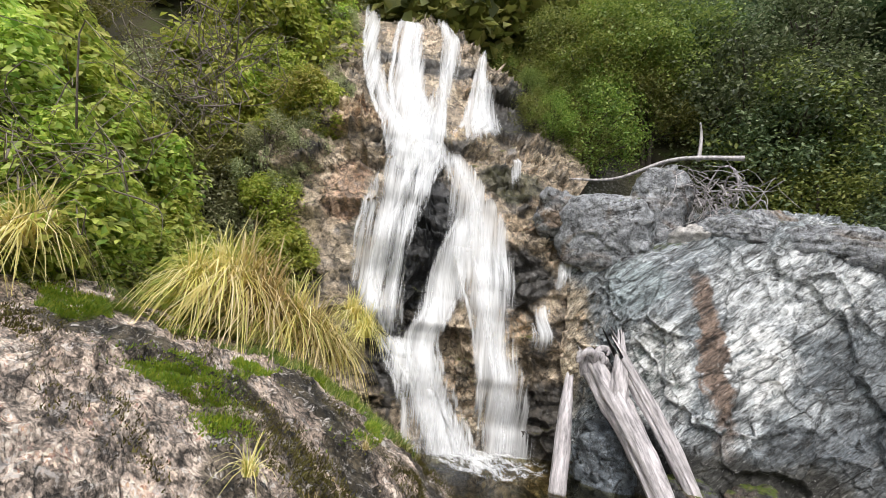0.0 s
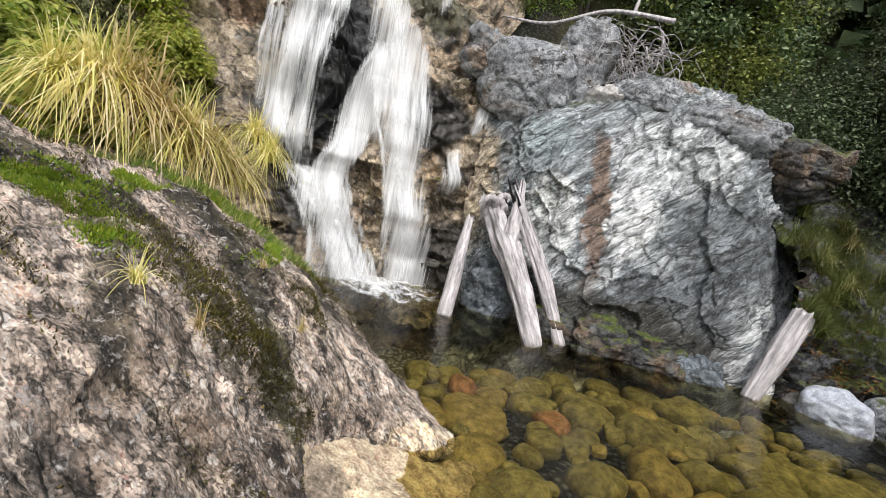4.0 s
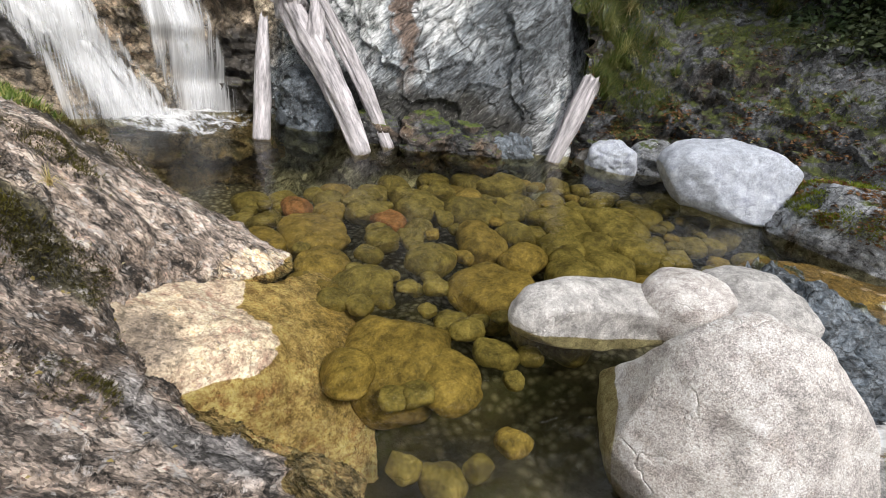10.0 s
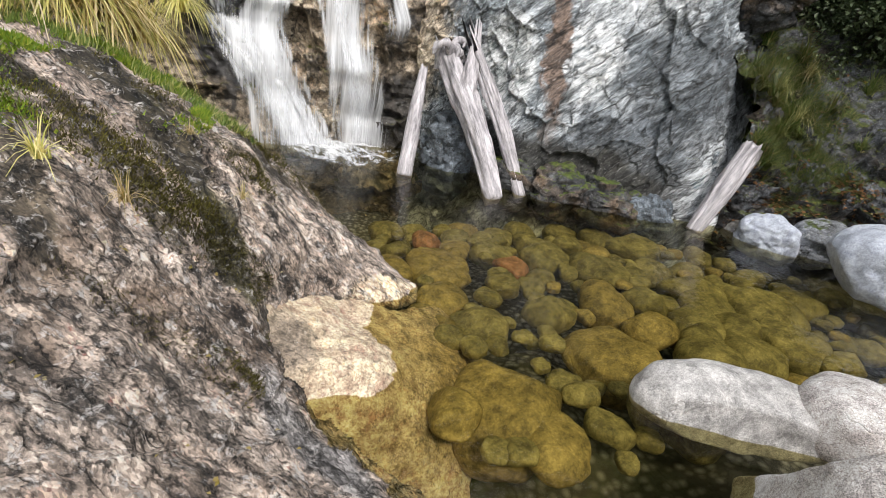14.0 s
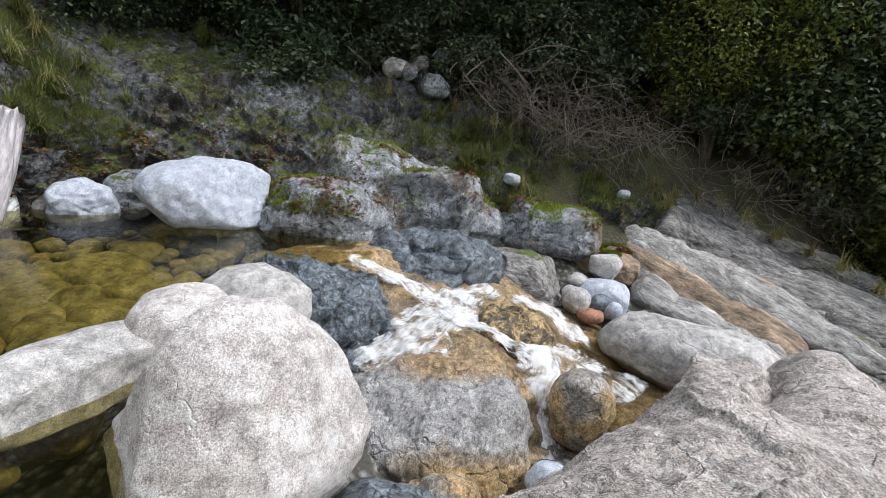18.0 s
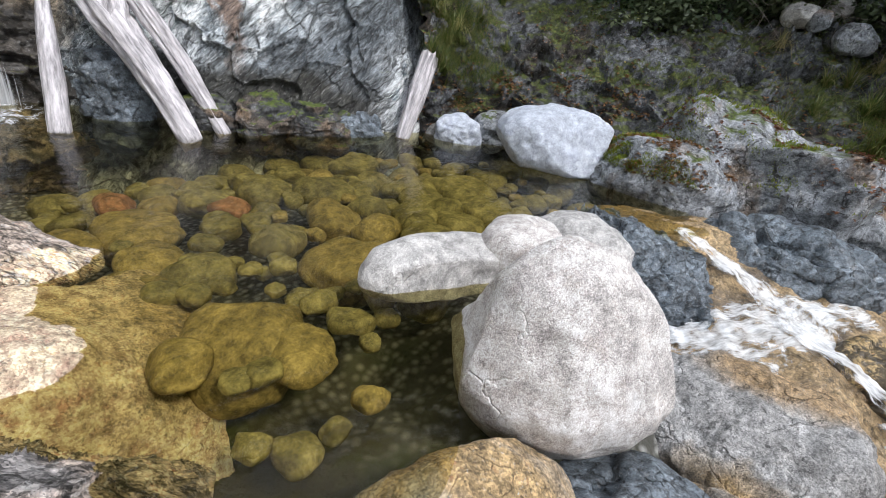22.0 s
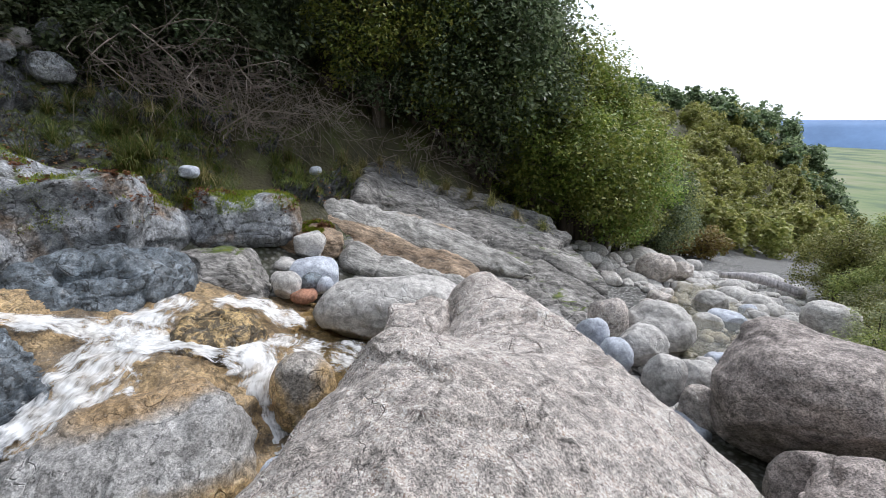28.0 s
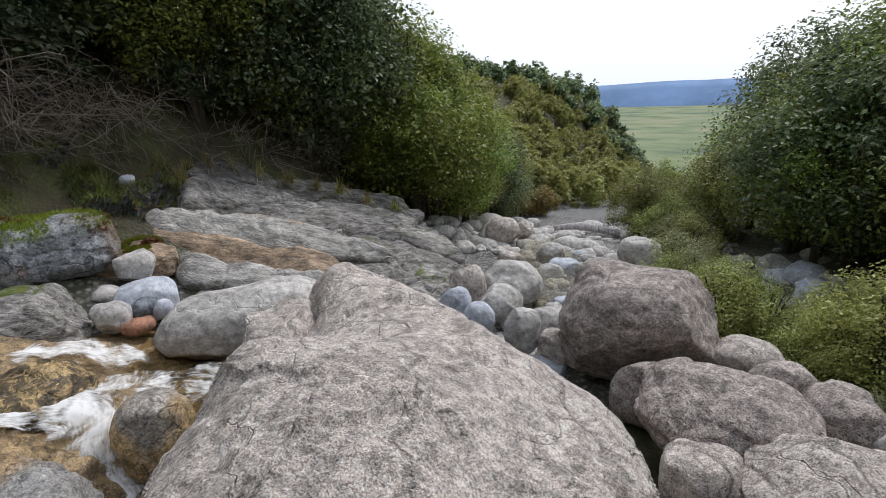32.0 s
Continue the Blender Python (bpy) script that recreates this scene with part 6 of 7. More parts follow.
def bed_stone(x, y, r, mat=None, top=-0.14, flat=0.62):
    mat = mat or ALGAE
    placed.append((x, y, r))
    top -= 0.16 * max(y - 4.4, 0)
    label = {"amber river stone": "amber rounded stone on the pool bed", "rust-red stone": "rust-red stone on the pool bed"}.get(mat.name, "rounded olive algae-covered stone on the pool bed")
    scatter_stone(STONES[rs.randint(10)], (x, y, top - r * flat), (r * 2.1, r * 2.1, r * 3.2 * flat), (rs.uniform(-0.15, 0.15), rs.uniform(-0.15, 0.15), rs.uniform(0, 6.3)), mat, label, "stone", "stones on the pool bed")


for x, y, r in ((2.86, 3.83, 0.22), (3.94, 4.53, 0.34), (4.04, 5.11, 0.23), (4.63, 5.02, 0.23), (5.63, 5.40, 0.30), (5.93, 4.97, 0.43), (4.52, 4.14, 0.40), (2.24, 3.14, 0.29),
                (1.82, 2.94, 0.14), (1.97, 2.76, 0.12), (2.18, 2.72, 0.11), (2.48, 2.79, 0.10), (2.72, 2.67, 0.11), (4.50, 3.30, 0.29), (5.50, 3.46, 0.39), (4.83, 2.80, 0.37)):
    bed_stone(x, y, r)
for x, y, r in ((6.17, 3.04, 0.62), (5.19, 2.65, 0.25), (4.53, 2.55, 0.23), (5.02, 2.29, 0.36), (4.36, 2.25, 0.31), (5.72, 2.31, 0.37), (6.94, 2.96, 0.32), (5.34, 3.08, 0.32), (2.58, 2.06, 0.15),
                (1.62, 1.72, 0.10), (1.78, 1.68, 0.11), (3.09, 3.22, 0.26)):
    bed_stone(x, y, r)
bed_stone(2.44, 4.63, 0.49, AMBER, -0.2)
bed_stone(2.47, 5.21, 0.21, RUST, -0.12)
bed_stone(3.33, 4.41, 0.22, RUST, -0.25)
bed_stone(3.40, 2.57, 0.49, AMBER, -0.15)
bed_stone(4.12, 2.82, 0.29, AMBER)
bed_stone(3.96, 3.35, 0.35, AMBER)
bed_stone(2.00, 2.19, 0.48, AMBER, -0.12)
bed_stone(1.46, 2.05, 0.21, AMBER, -0.05)
bed_stone(2.12, 1.72, 0.28, AMBER, -0.12)
tries = 0
while len(placed) < 180 and tries < 9000:
    tries += 1
    x, y = rs.uniform(1.4, 8.2), rs.uniform(0.2, 6.2)
    r = rs.uniform(0.09, 0.30)
    if x < 1.3 + 0.1 * y or x + 0.9 * y > 11.0 or (y < 1.5 and 2.2 < x < 4.8) or (y < 1.0 and x < 2.3) or x - 1.2 * y > 5.6:
        continue
    if any((x - a) ** 2 + (y - b) ** 2 < (0.86 * (r + c)) ** 2 for a, b, c in placed):
        continue
    bed_stone(x, y, r, AMBER if rs.rand() < 0.15 else ALGAE, -0.2 - 0.12 * rs.rand())

placed = []
tries = 0
line = spline(AXIS, 500)
rest_v, rest_f, base = [], [], 0
low_v, low_f = ico(2)
while len(placed) < 900 and tries < 12000:
    tries += 1
    k = rs.randint(215, 330)
    c = line[k]
    off = rs.normal(0, 2.3)
    x, y = c[0] + off, c[1] + rs.uniform(-0.5, 0.5)
    if y > -6.0 or y < -44 or (y > -14 and x - c[0] > 1.3) or (x < 2.2 and y > -9.5) or (abs(x - 3.6 - 0.25 * max(-10 - y, 0)) < 0.75 and -17 < y < -8.8 and rs.rand() < 0.93):
        continue
    r = min(0.07 + rs.exponential(0.11), 0.42)
    if any((x - a) ** 2 + (y - b) ** 2 < (0.75 * (r + q)) ** 2 for a, b, q in placed):
        continue
    placed.append((x, y, r))
    z = ground_at(x, y) + 0.2 * r
    if y > -15 and r > 0.17:
        mat = (PALE_STONE, GRANITE, GRANITE_WARM, PALE_STONE, BLUE_STONE)[rs.randint(5)]
        scatter_stone(STONES[rs.randint(10)], (x, y, z), r * 2.0, (rs.uniform(-0.3, 0.3), rs.uniform(-0.3, 0.3), rs.uniform(0, 6.3)), mat,
                      {"granite": "pale granite boulder in the stream bed", "blue-grey stone": "blue-grey boulder in the stream bed"}.get(mat.name, "grey river boulder in the stream bed"), "boulder", "boulders of the stream bed")
    else:
        q = low_v * (1 + 0.22 * fbm(low_v + rs.uniform(0, 90, 3), 0.9, 2, 5))[:, None] * (r * 1.1, r * 0.9, r * 0.65)
        rest_v.append(q @ turn(0, 0, rs.uniform(0, 360)).T + (x, y, z))
        rest_f.append(np.array(low_f) + base)
        base += len(low_v)
for _ in range(520):
    c = line[rs.randint(265, 345)]
    x, y, r = c[0] + rs.normal(0.3, 2.6), c[1] + rs.uniform(-0.6, 0.6), 0.14 + rs.exponential(0.13)
    if not -46 < y < -14:
        continue
    q = low_v * (1 + 0.22 * fbm(low_v + rs.uniform(0, 90, 3), 0.9, 2, 5))[:, None] * (r * 1.1, r * 0.9, r * 0.7)
    rest_v.append(q @ turn(0, 0, rs.uniform(0, 360)).T + (x, y, ground_at(x, y) + 0.25 * r))
    rest_f.append(np.array(low_f) + base)
    base += len(low_v)
ob = mesh_fast("river_stones", np.concatenate(rest_v), np.concatenate(rest_f), PALE_STONE)
ob.data.polygons.foreach_set("use_smooth", [True] * len(ob.data.polygons))
tagged(ob, "grey river stones and cobbles along the stream bed", "stones", kind="stuff")


# ---- driftwood ----
def tube(path, radii, sides=10, seed=0, gnarl=0.15):
    """A tapered, slightly gnarled round stem along a path, closed at both ends."""
    p = spline(path, max(6, 5 * len(path)) if sides > 5 else 2 * len(path))
    n = len(p)
    r = np.interp(np.linspace(0, 1, n), np.linspace(0, 1, len(radii)), radii)
    t = np.gradient(p, axis=0)
    t /= np.linalg.norm(t, axis=1)[:, None] + 1e-9
    ref = np.array([0.3, 0.2, 1.0]) if abs(t[0, 2]) < 0.9 else np.array([1.0, 0.2, 0.1])
    u = np.cross(t, ref)
    u /= np.linalg.norm(u, axis=1)[:, None]
    w = np.cross(t, u)
    a = 2 * np.pi * np.arange(sides) / sides
    i = np.arange(n)[:, None]
    ruf = 1 + gnarl * np.sin(3 * a + seed) * np.cos(1.7 * a + 0.25 * i + seed)
    if sides > 6:
        q = np.stack(np.broadcast_arrays(np.cos(a) * 1.6 + seed, np.sin(a) * 1.6, i * 0.12), -1).reshape(-1, 3)
        ruf = ruf + gnarl * 0.8 * vnoise(q, seed).reshape(n, sides)
    ring = np.cos(a)[None, :, None] * u[:, None, :] + np.sin(a)[None, :, None] * w[:, None, :]
    verts = (p[:, None, :] + (r[:, None] * ruf)[:, :, None] * ring).reshape(-1, 3)
    faces = []
    for i in range(n - 1):
        for j in range(sides):
            k = (j + 1) % sides
            faces.append((i * sides + j, i * sides + k, (i + 1) * sides + k, (i + 1) * sides + j))
    faces += [tuple(range(sides))[::-1], tuple((n - 1) * sides + j for j in range(sides))]
    return list(verts), faces


def log(name, base, tip, radii, label, seed, bend=0.05, gnarl=0.14, splinter=0.25):
    """A weathered log from base to tip: ridged, slightly bent, with a splintered end. Built along z, then laid."""
    rng = np.random.RandomState(seed)
    base, tip = Vector(base), Vector(tip)
    length = (tip - base).length
    sides, rows = 40, 44
    a = 2 * np.pi * np.arange(sides) / sides
    verts = []
    cut = splinter * (vnoise(np.stack([np.cos(a) * 1.5, np.sin(a) * 1.5, 0 * a + seed], 1) * 1.7, seed) + 0.5 * vnoise(np.stack([np.cos(a) * 5, np.sin(a) * 5, 0 * a + seed], 1), seed + 1))
    for i in range(rows):
        t = i / (rows - 1)
        r = np.interp(t, np.linspace(0, 1, len(radii)), radii)
        q = np.stack([np.cos(a) * 2.2, np.sin(a) * 2.2, 0 * a + t * length * 0.5], 1)
        fine = np.stack([np.cos(a) * 7, np.sin(a) * 7, 0 * a + t * length * 0.8], 1)
        k = 1 + gnarl * ridged(q + seed, 1.0, 2, seed) + 0.09 * ridged(fine, 1.0, 2, seed + 2)
        z = t * length + np.clip((t - 0.6) / 0.4, 0, 1) * cut
        verts.append(np.stack([r * k * np.cos(a) + bend * length * math.sin(3 * t + seed), r * k * np.sin(a) + bend * length * math.sin(2 * t), z], 1))
    faces = [(i * sides + j, i * sides + (j + 1) % sides, (i + 1) * sides + (j + 1) % sides, (i + 1) * sides + j) for i in range(rows - 1) for j in range(sides)]
    faces += [tuple(range(sides))[::-1], tuple((rows - 1) * sides + j for j in range(sides))]
    ob = mesh_object(name, np.concatenate(verts), faces, DRIFTWOOD)
    ob.matrix_world = Matrix.Translation(base) @ (tip - base).to_track_quat("Z", "Y").to_matrix().to_4x4()
    return tagged(ob, label, "log")


log("driftwood_log", (3.86, 5.98, -0.05), (3.62, 8.15, 1.72), [0.11, 0.14, 0.16, 0.19, 0.15], "thick bleached driftwood log leaning against the cliff", 3, 0.035, 0.34, 0.45)
log("driftwood_log", (4.42, 6.2, -0.05), (3.92, 7.9, 2.1), [0.08, 0.10, 0.11, 0.08], "thinner bleached driftwood log leaning against the cliff", 4, 0.03, 0.24, splinter=0.7)
log("driftwood_log", (3.75, 7.3, 1.1), (3.95, 7.95, 2.3), [0.09, 0.11, 0.08, 0.03], "broken bleached limb standing up from the leaning log", 8, 0.04, 0.4, splinter=0.7)
log("driftwood_pole", (2.70, 7.08, -0.05), (3.15, 7.95, 1.6), [0.12, 0.115, 0.10, 0.06], "pale debarked pole standing in the pool", 5, 0.01, 0.08, 0.15)
log("driftwood_stump", (6.98, 4.8, -0.05), (7.62, 4.87, 1.25), [0.10, 0.12, 0.14, 0.14], "short split bleached stump leaning out of the water", 6, 0.0, 0.22, 0.25)
rr_ = np.random.RandomState(5)
root_top = tagged(new("driftwood_root"), "grey twisted roots at the top of the leaning log", "root")
for k in range(7):
    a = np.array((3.62, 8.1, 1.74)) + rr_.normal(0, 0.07, 3)
    e = a + np.array((-0.28 + 0.10 * k, -0.1, 0.05 + 0.12 * (k % 3))) * rr_.uniform(0.8, 1.4)
    m = (a + e) / 2 + np.array((0, 0, 0.14)) + rr_.normal(0, 0.05, 3)
    v, f = tube([a, m, e, e + (-0.04, 0, -0.10)], [0.10, 0.075, 0.05, 0.02], 12, 30 + k, 0.3)
    mesh_object("root", v, f, DRIFTWOOD, root_top)

# ---- plants ----
def leaves(rng, centres, radii, count, size, up=0.5, long=1.8):
    """Leaf blades in clumps: bent diamonds of two triangles, as arrays of places and faces."""
    k = rng.randint(0, len(centres), count)
    d = rng.normal(size=(count, 3))
    d /= np.linalg.norm(d, axis=1)[:, None]
    rad = rng.rand(count) ** 0.45
    c = centres[k] + d * (radii[k] * rad)[:, None]
    nrm = d * 0.6 + rng.normal(size=(count, 3)) * 0.42 + (0, 0, up + 0.2)
    nrm /= np.linalg.norm(nrm, axis=1)[:, None]
    t = np.cross(nrm, rng.normal(size=(count, 3)))
    t /= np.linalg.norm(t, axis=1)[:, None] + 1e-9
    b = np.cross(nrm, t)
    s = size * rng.uniform(0.6, 1.3, count)[:, None]
    tip, root = c + t * s * long / 2, c - t * s * long / 2
    fold = nrm * s * 0.18
    v = np.stack([root, c + b * s / 2 + fold, tip - fold, c - b * s / 2 + fold], 1).reshape(-1, 3)
    i = np.arange(count)[:, None] * 4
    f = np.concatenate([i + (0, 1, 2), i + (0, 2, 3)], 0)
    return v, f


def tree(name, height, spread, clumps, count, leaf, material, seed, label, category="tree", low=0.25, up=0.5, stems=1, long=1.8):
    """A plant with tapered trunk and limbs and a crown of leaves in clumps. Stands at the origin."""
    rng = np.random.RandomState(seed)
    top = new(name)
    cs, rr = [], []
    while len(cs) < clumps:
        q = rng.uniform(-1, 1, 3)
        if not 0.25 < np.linalg.norm(q) < 1:
            continue
        h = low + (1 - low) * (q[2] * 0.5 + 0.5)
        wide = spread * (0.55 + 0.45 * math.sin(math.pi * min(1, 0.2 + 0.8 * (q[2] * 0.5 + 0.5))))
        cs.append((q[0] * wide, q[1] * wide, h * height))
        rr.append(spread * rng.uniform(0.18, 0.38))
    cs, rr = np.array(cs), np.array(rr)
    v, f = leaves(rng, cs, rr, count, leaf, up, long)
    mesh_fast("crown", v, f, material, top)
    verts, faces = [], []

    def add(path, radii, sides):
        tv, tf = tube(path, radii, sides, seed, 0.1)
        o = len(verts)
        verts.extend(tv)
        faces.extend(tuple(o + q for q in g) for g in tf)

    for s in range(stems):
        lean = rng.uniform(-0.35, 0.35, 2) * spread * (stems > 1)
        add([(lean[0] * 0.2, lean[1] * 0.2, -0.3), (lean[0] * 0.5, lean[1] * 0.5, height * 0.35), (lean[0], lean[1], height * 0.8)], [height * 0.022 + 0.01, height * 0.016, height * 0.006], 7)
    for k in range(0, len(cs), 2):
        c = cs[k]
        z0 = max(0.1, min(c[2] * 0.55, height * 0.6))
        add([(0, 0, z0), (c[0] * 0.5, c[1] * 0.5, (z0 + c[2]) * 0.55), tuple(c)], [height * 0.008, height * 0.006, height * 0.0025], 4)
    mesh_object("trunk", verts, faces, BARK, top)
    return tagged(top, label, category)


def tussock(name, blades, length, material, seed, label, droop=1.0, wide=0.008):
    rng = np.random.RandomState(seed)
    verts, faces = [], []
    for _ in range(blades):
        a = rng.uniform(0, 6.283)
        ln = length * rng.uniform(0.5, 1.1)
        out = rng.uniform(0.15, 0.9)
        base = rng.normal(0, 0.05 * length, 2)
        d = np.array([math.cos(a), math.sin(a)])
        sdir = np.array([-d[1], d[0]]) * wide * rng.uniform(0.7, 1.4)
        o = len(verts)
        for s in range(5):
            t = s / 4
            r = ln * out * t ** 1.3
            z = ln * (t * (1.1 - 0.4 * out) - droop * out * t ** 2.4)
            p = base + d * r
            w = sdir * (1 - 0.85 * t)
            verts += [(p[0] - w[0], p[1] - w[1], z), (p[0] + w[0], p[1] + w[1], z)]
        faces += [(o + 2 * s, o + 2 * s + 1, o + 2 * s + 3, o + 2 * s + 2) for s in range(4)]
    ob = mesh_object(name, verts, faces, material)
    return tagged(ob, label, "grass")


LEAF_FINE = leaf_material("small olive leaves", (0.17, 0.20, 0.04), (0.31, 0.33, 0.085), (0.48, 0.46, 0.18), 0.4)
HIDE = (0, 0, -400)
KITS = dict(
    bright=tree("shrub", 2.2, 1.2, 70, 9500, 0.075, LEAF_BRIGHT, 1, "dense glossy yellow-green broadleaf shrub on the bank", "shrub", low=0.1, stems=4),
    grey=tree("shrub", 1.5, 0.9, 40, 5000, 0.034, LEAF_GREY, 2, "fine-leaved grey-green shrub on the bank", "shrub", low=0.05, stems=5),
    dark=tree("tree", 5.0, 2.2, 90, 14000, 0.064, LEAF_DARK, 3, "dark evergreen forest tree on the steep bank", "tree", low=0.12, stems=2),
    olive=tree("tree", 4.2, 1.9, 85, 12500, 0.06, LEAF_OLIVE, 4, "olive-green bushy tree beside the stream", "tree", low=0.06, stems=3),
    green=tree("tree", 5.2, 2.1, 90, 14000, 0.06, LEAF_GREEN, 5, "fresh green broadleaf tree on the slope", "tree", low=0.1, stems=2),
    fine=tree("shrub", 1.5, 1.0, 50, 6500, 0.03, LEAF_FINE, 12, "fine-leaved olive shrub behind the boulders", "shrub", low=0.05, stems=6),
    rust=tree("shrub", 1.4, 0.9, 24, 1200, 0.07, LEAF_RUST, 6, "rust-brown low shrub by the stream", "shrub", low=0.1, stems=3),
    shade=tree("tree", 5.0, 2.2, 85, 15000, 0.055, LEAF_SHADE, 13, "deep green forest tree in shade on the bank", "tree", low=0.1, stems=2),
    canopy=tree("tree", 6.5, 2.2, 60, 9000, 0.055, LEAF_OLIVE, 14, "olive-green tree with sprays hanging over the bank", "tree", low=0.45, stems=2),
    over=tree("tree", 6.5, 2.4, 75, 14000, 0.055, LEAF_DARK, 10, "dark tree leaning over the bank with hanging leaves", "tree", low=0.38, stems=3),
    under=tree("shrub", 1.3, 0.85, 30, 4200, 0.045, LEAF_SHADE, 9, "dark green undergrowth shrub under the forest", "shrub", low=0.05, stems=4),
)
for k in KITS.values():
    k.location = HIDE
USED = set()


def plant(kind, x, y, scale, turn_z=0.0, z=None, tall=1.0):
    ob = KITS[kind]
    m = pose(x, y, (ground_at(x, y) if z is None else z) - 0.05, 0, 0, turn_z)
    sc = (scale, scale, scale * tall)
    if kind not in USED:
        USED.add(kind)
        ob.matrix_world = m
        ob.scale = sc
        return ob
    c = copy_thing(ob, m)
    c.scale = sc
    return c


rp = np.random.RandomState(17)


def grove(count, kinds, spot, low, high, tall=1.0):
    for _ in range(count):
        x, y = spot()
        plant(kinds[rp.randint(len(kinds))], x, y, rp.uniform(low, high), rp.uniform(0, 360), tall=tall)


def band(x0, y0, x1, y1, wide):
    """A random place along a strip of the plan."""
    u, v = rp.rand(), rp.uniform(-wide, wide)
    n = math.hypot(x1 - x0, y1 - y0)
    return x0 + u * (x1 - x0) - v * (y1 - y0) / n, y0 + u * (y1 - y0) + v * (x1 - x0) / n


def woods(name, label, count, spot, low, high, material, seed, leaf=0.34, per=900, height=6.0, spread=2.2):
    """Woods too far off to count: many crowns with their trunks, as one mesh of leaves."""
    rng = np.random.RandomState(seed)
    kits = []
    for _ in range(4):
        cs, rr = [], []
        for _ in range(30):
            q = rng.normal(size=3)
            q /= np.linalg.norm(q) * rng.uniform(1.0, 2.2)
            cs.append((q[0] * spread, q[1] * spread, height * (0.52 + 0.46 * q[2])))
            rr.append(spread * rng.uniform(0.2, 0.42))
        kits.append(leaves(rng, np.array(cs), np.array(rr), per, leaf, 0.6, 1.5))
    vs, fs, base = [], [], 0
    for _ in range(count):
        x, y = spot()
        s, a = rp.uniform(low, high), rp.uniform(0, 360)
        v, f = kits[rng.randint(4)]
        vs.append((v * s) @ turn(0, 0, a).T + (x, y, ground_at(x, y) - 0.3))
        fs.append(f + base)
        base += len(v)
    return tagged(mesh_fast(name, np.concatenate(vs), np.concatenate(fs), material), label, "trees", kind="stuff")


# the bush over the brown slab, beside the fall
grove(22, ("bright", "grey", "fine"), lambda: band(-5.2, 4.9, -1.9, 6.2, 0.5), 0.65, 1.0)
grove(9, ("grey",), lambda: band(-3.6, 4.35, -1.9, 4.9, 0.2), 0.4, 0.62)
grove(7, ("bright",), lambda: band(-1.9, 6.4, -0.9, 7.0, 0.3), 0.5, 0.75)
grove(18, ("bright",), lambda: band(-6.4, 6.6, -2.5, 8.6, 0.7), 0.8, 1.1)
grove(22, ("bright", "grey", "fine"), lambda: band(-7.4, 8.8, -3.4, 12.0, 0.9), 1.0, 1.5)
grove(14, ("bright", "grey", "grey"), lambda: band(-4.6, 12.0, -3.2, 15.0, 0.7), 1.0, 1.6)
# bushes that hang over the sides of the fall
for i in range(44):
    c = CLIFF[rp.choice(np.where((CLIFF[:, 0] < -1.7) & (CLIFF[:, 0] > -3.6) & (CLIFF[:, 2] > 2.0) & (CLIFF[:, 2] < 11.5))[0])]
    plant(("grey", "grey", "bright")[rp.randint(3)], c[0] - 0.4, c[1] + 0.2, rp.uniform(0.4, 0.75), rp.uniform(0, 360), z=c[2] - 0.2)
for i in range(22):
    c = CLIFF[rp.choice(np.where((CLIFF[:, 0] > 2.3 + 0.0 * CLIFF[:, 2]) & (CLIFF[:, 2] > 6.6) & (CLIFF[:, 2] < 10.5))[0])]
    plant(("olive", "dark", "green")[rp.randint(3)], c[0] + 0.4, c[1] + 0.3, rp.uniform(0.28, 0.5), rp.uniform(0, 360), z=c[2] - 0.2)
# the forest over the grey cliff and the far bank
grove(14, ("olive", "green", "olive"), lambda: band(3.6, 13.4, 7.6, 11.9, 1.0), 0.6, 1.0)
grove(16, ("dark", "olive", "dark"), lambda: band(5.5, 15.5, 12.0, 10.5, 1.6), 0.9, 1.3)
grove(14, ("shade",), lambda: band(9.8, 9.0, 13.0, 4.5, 0.8), 0.7, 1.0)
grove(26, ("shade",), lambda: band(14.4, 6.0, 14.2, -8.0, 0.6), 1.0, 1.5)
grove(14, ("shade", "dark", "dark"), lambda: band(13.2, -7.5, 11.4, -13.0, 0.7), 1.1, 1.6)
grove(12, ("olive", "green", "green"), lambda: band(10.2, -12.8, 10.4, -18.0, 0.7), 0.9, 1.3)
grove(10, ("olive", "green", "dark"), lambda: band(12.0, -18.0, 13.0, -27.0, 1.5), 0.8, 1.2)
grove(16, ("over",), lambda: band(13.0, 4.0, 12.4, -8.5, 0.5), 0.8, 1.1)
grove(5, ("over", "green"), lambda: band(11.9, -6.8, 11.4, -11.5, 0.25), 1.0, 1.25)
grove(4, ("canopy",), lambda: band(12.7, -1.0, 12.5, -4.8, 0.25), 1.05, 1.2)
grove(3, ("over",), lambda: band(12.5, -6.0, 12.0, -10.5, 0.25), 1.05, 1.2)
# dark shrubs added to fill the hollow that is black with shade
grove(60, ("under",), lambda: band(13.0, 5.0, 12.2, -9.5, 0.7), 1.0, 1.9)
# the trees on the near side, downstream
for x, y, k in ((-3.0, -10.9, 0.95), (-1.9, -12.4, 0.9), (-1.2, -14.2, 0.9), (0.2, -16.5, 0.85), (-2.6, -13.4, 1.05), (-0.6, -18.0, 0.95), (-3.4, -12.2, 1.1)):
    plant(("green", "olive")[int(y * 10) % 2], x, y, 0.86 * k, 40 * x)
grove(8, ("fine", "grey"), lambda: band(0.4, -11.0, 1.6, -15.0, 0.5), 0.7, 1.0)
grove(6, ("dark", "olive", "green"), lambda: band(-3.2, -10.8, -1.2, -15.5, 0.8), 0.8, 1.0)
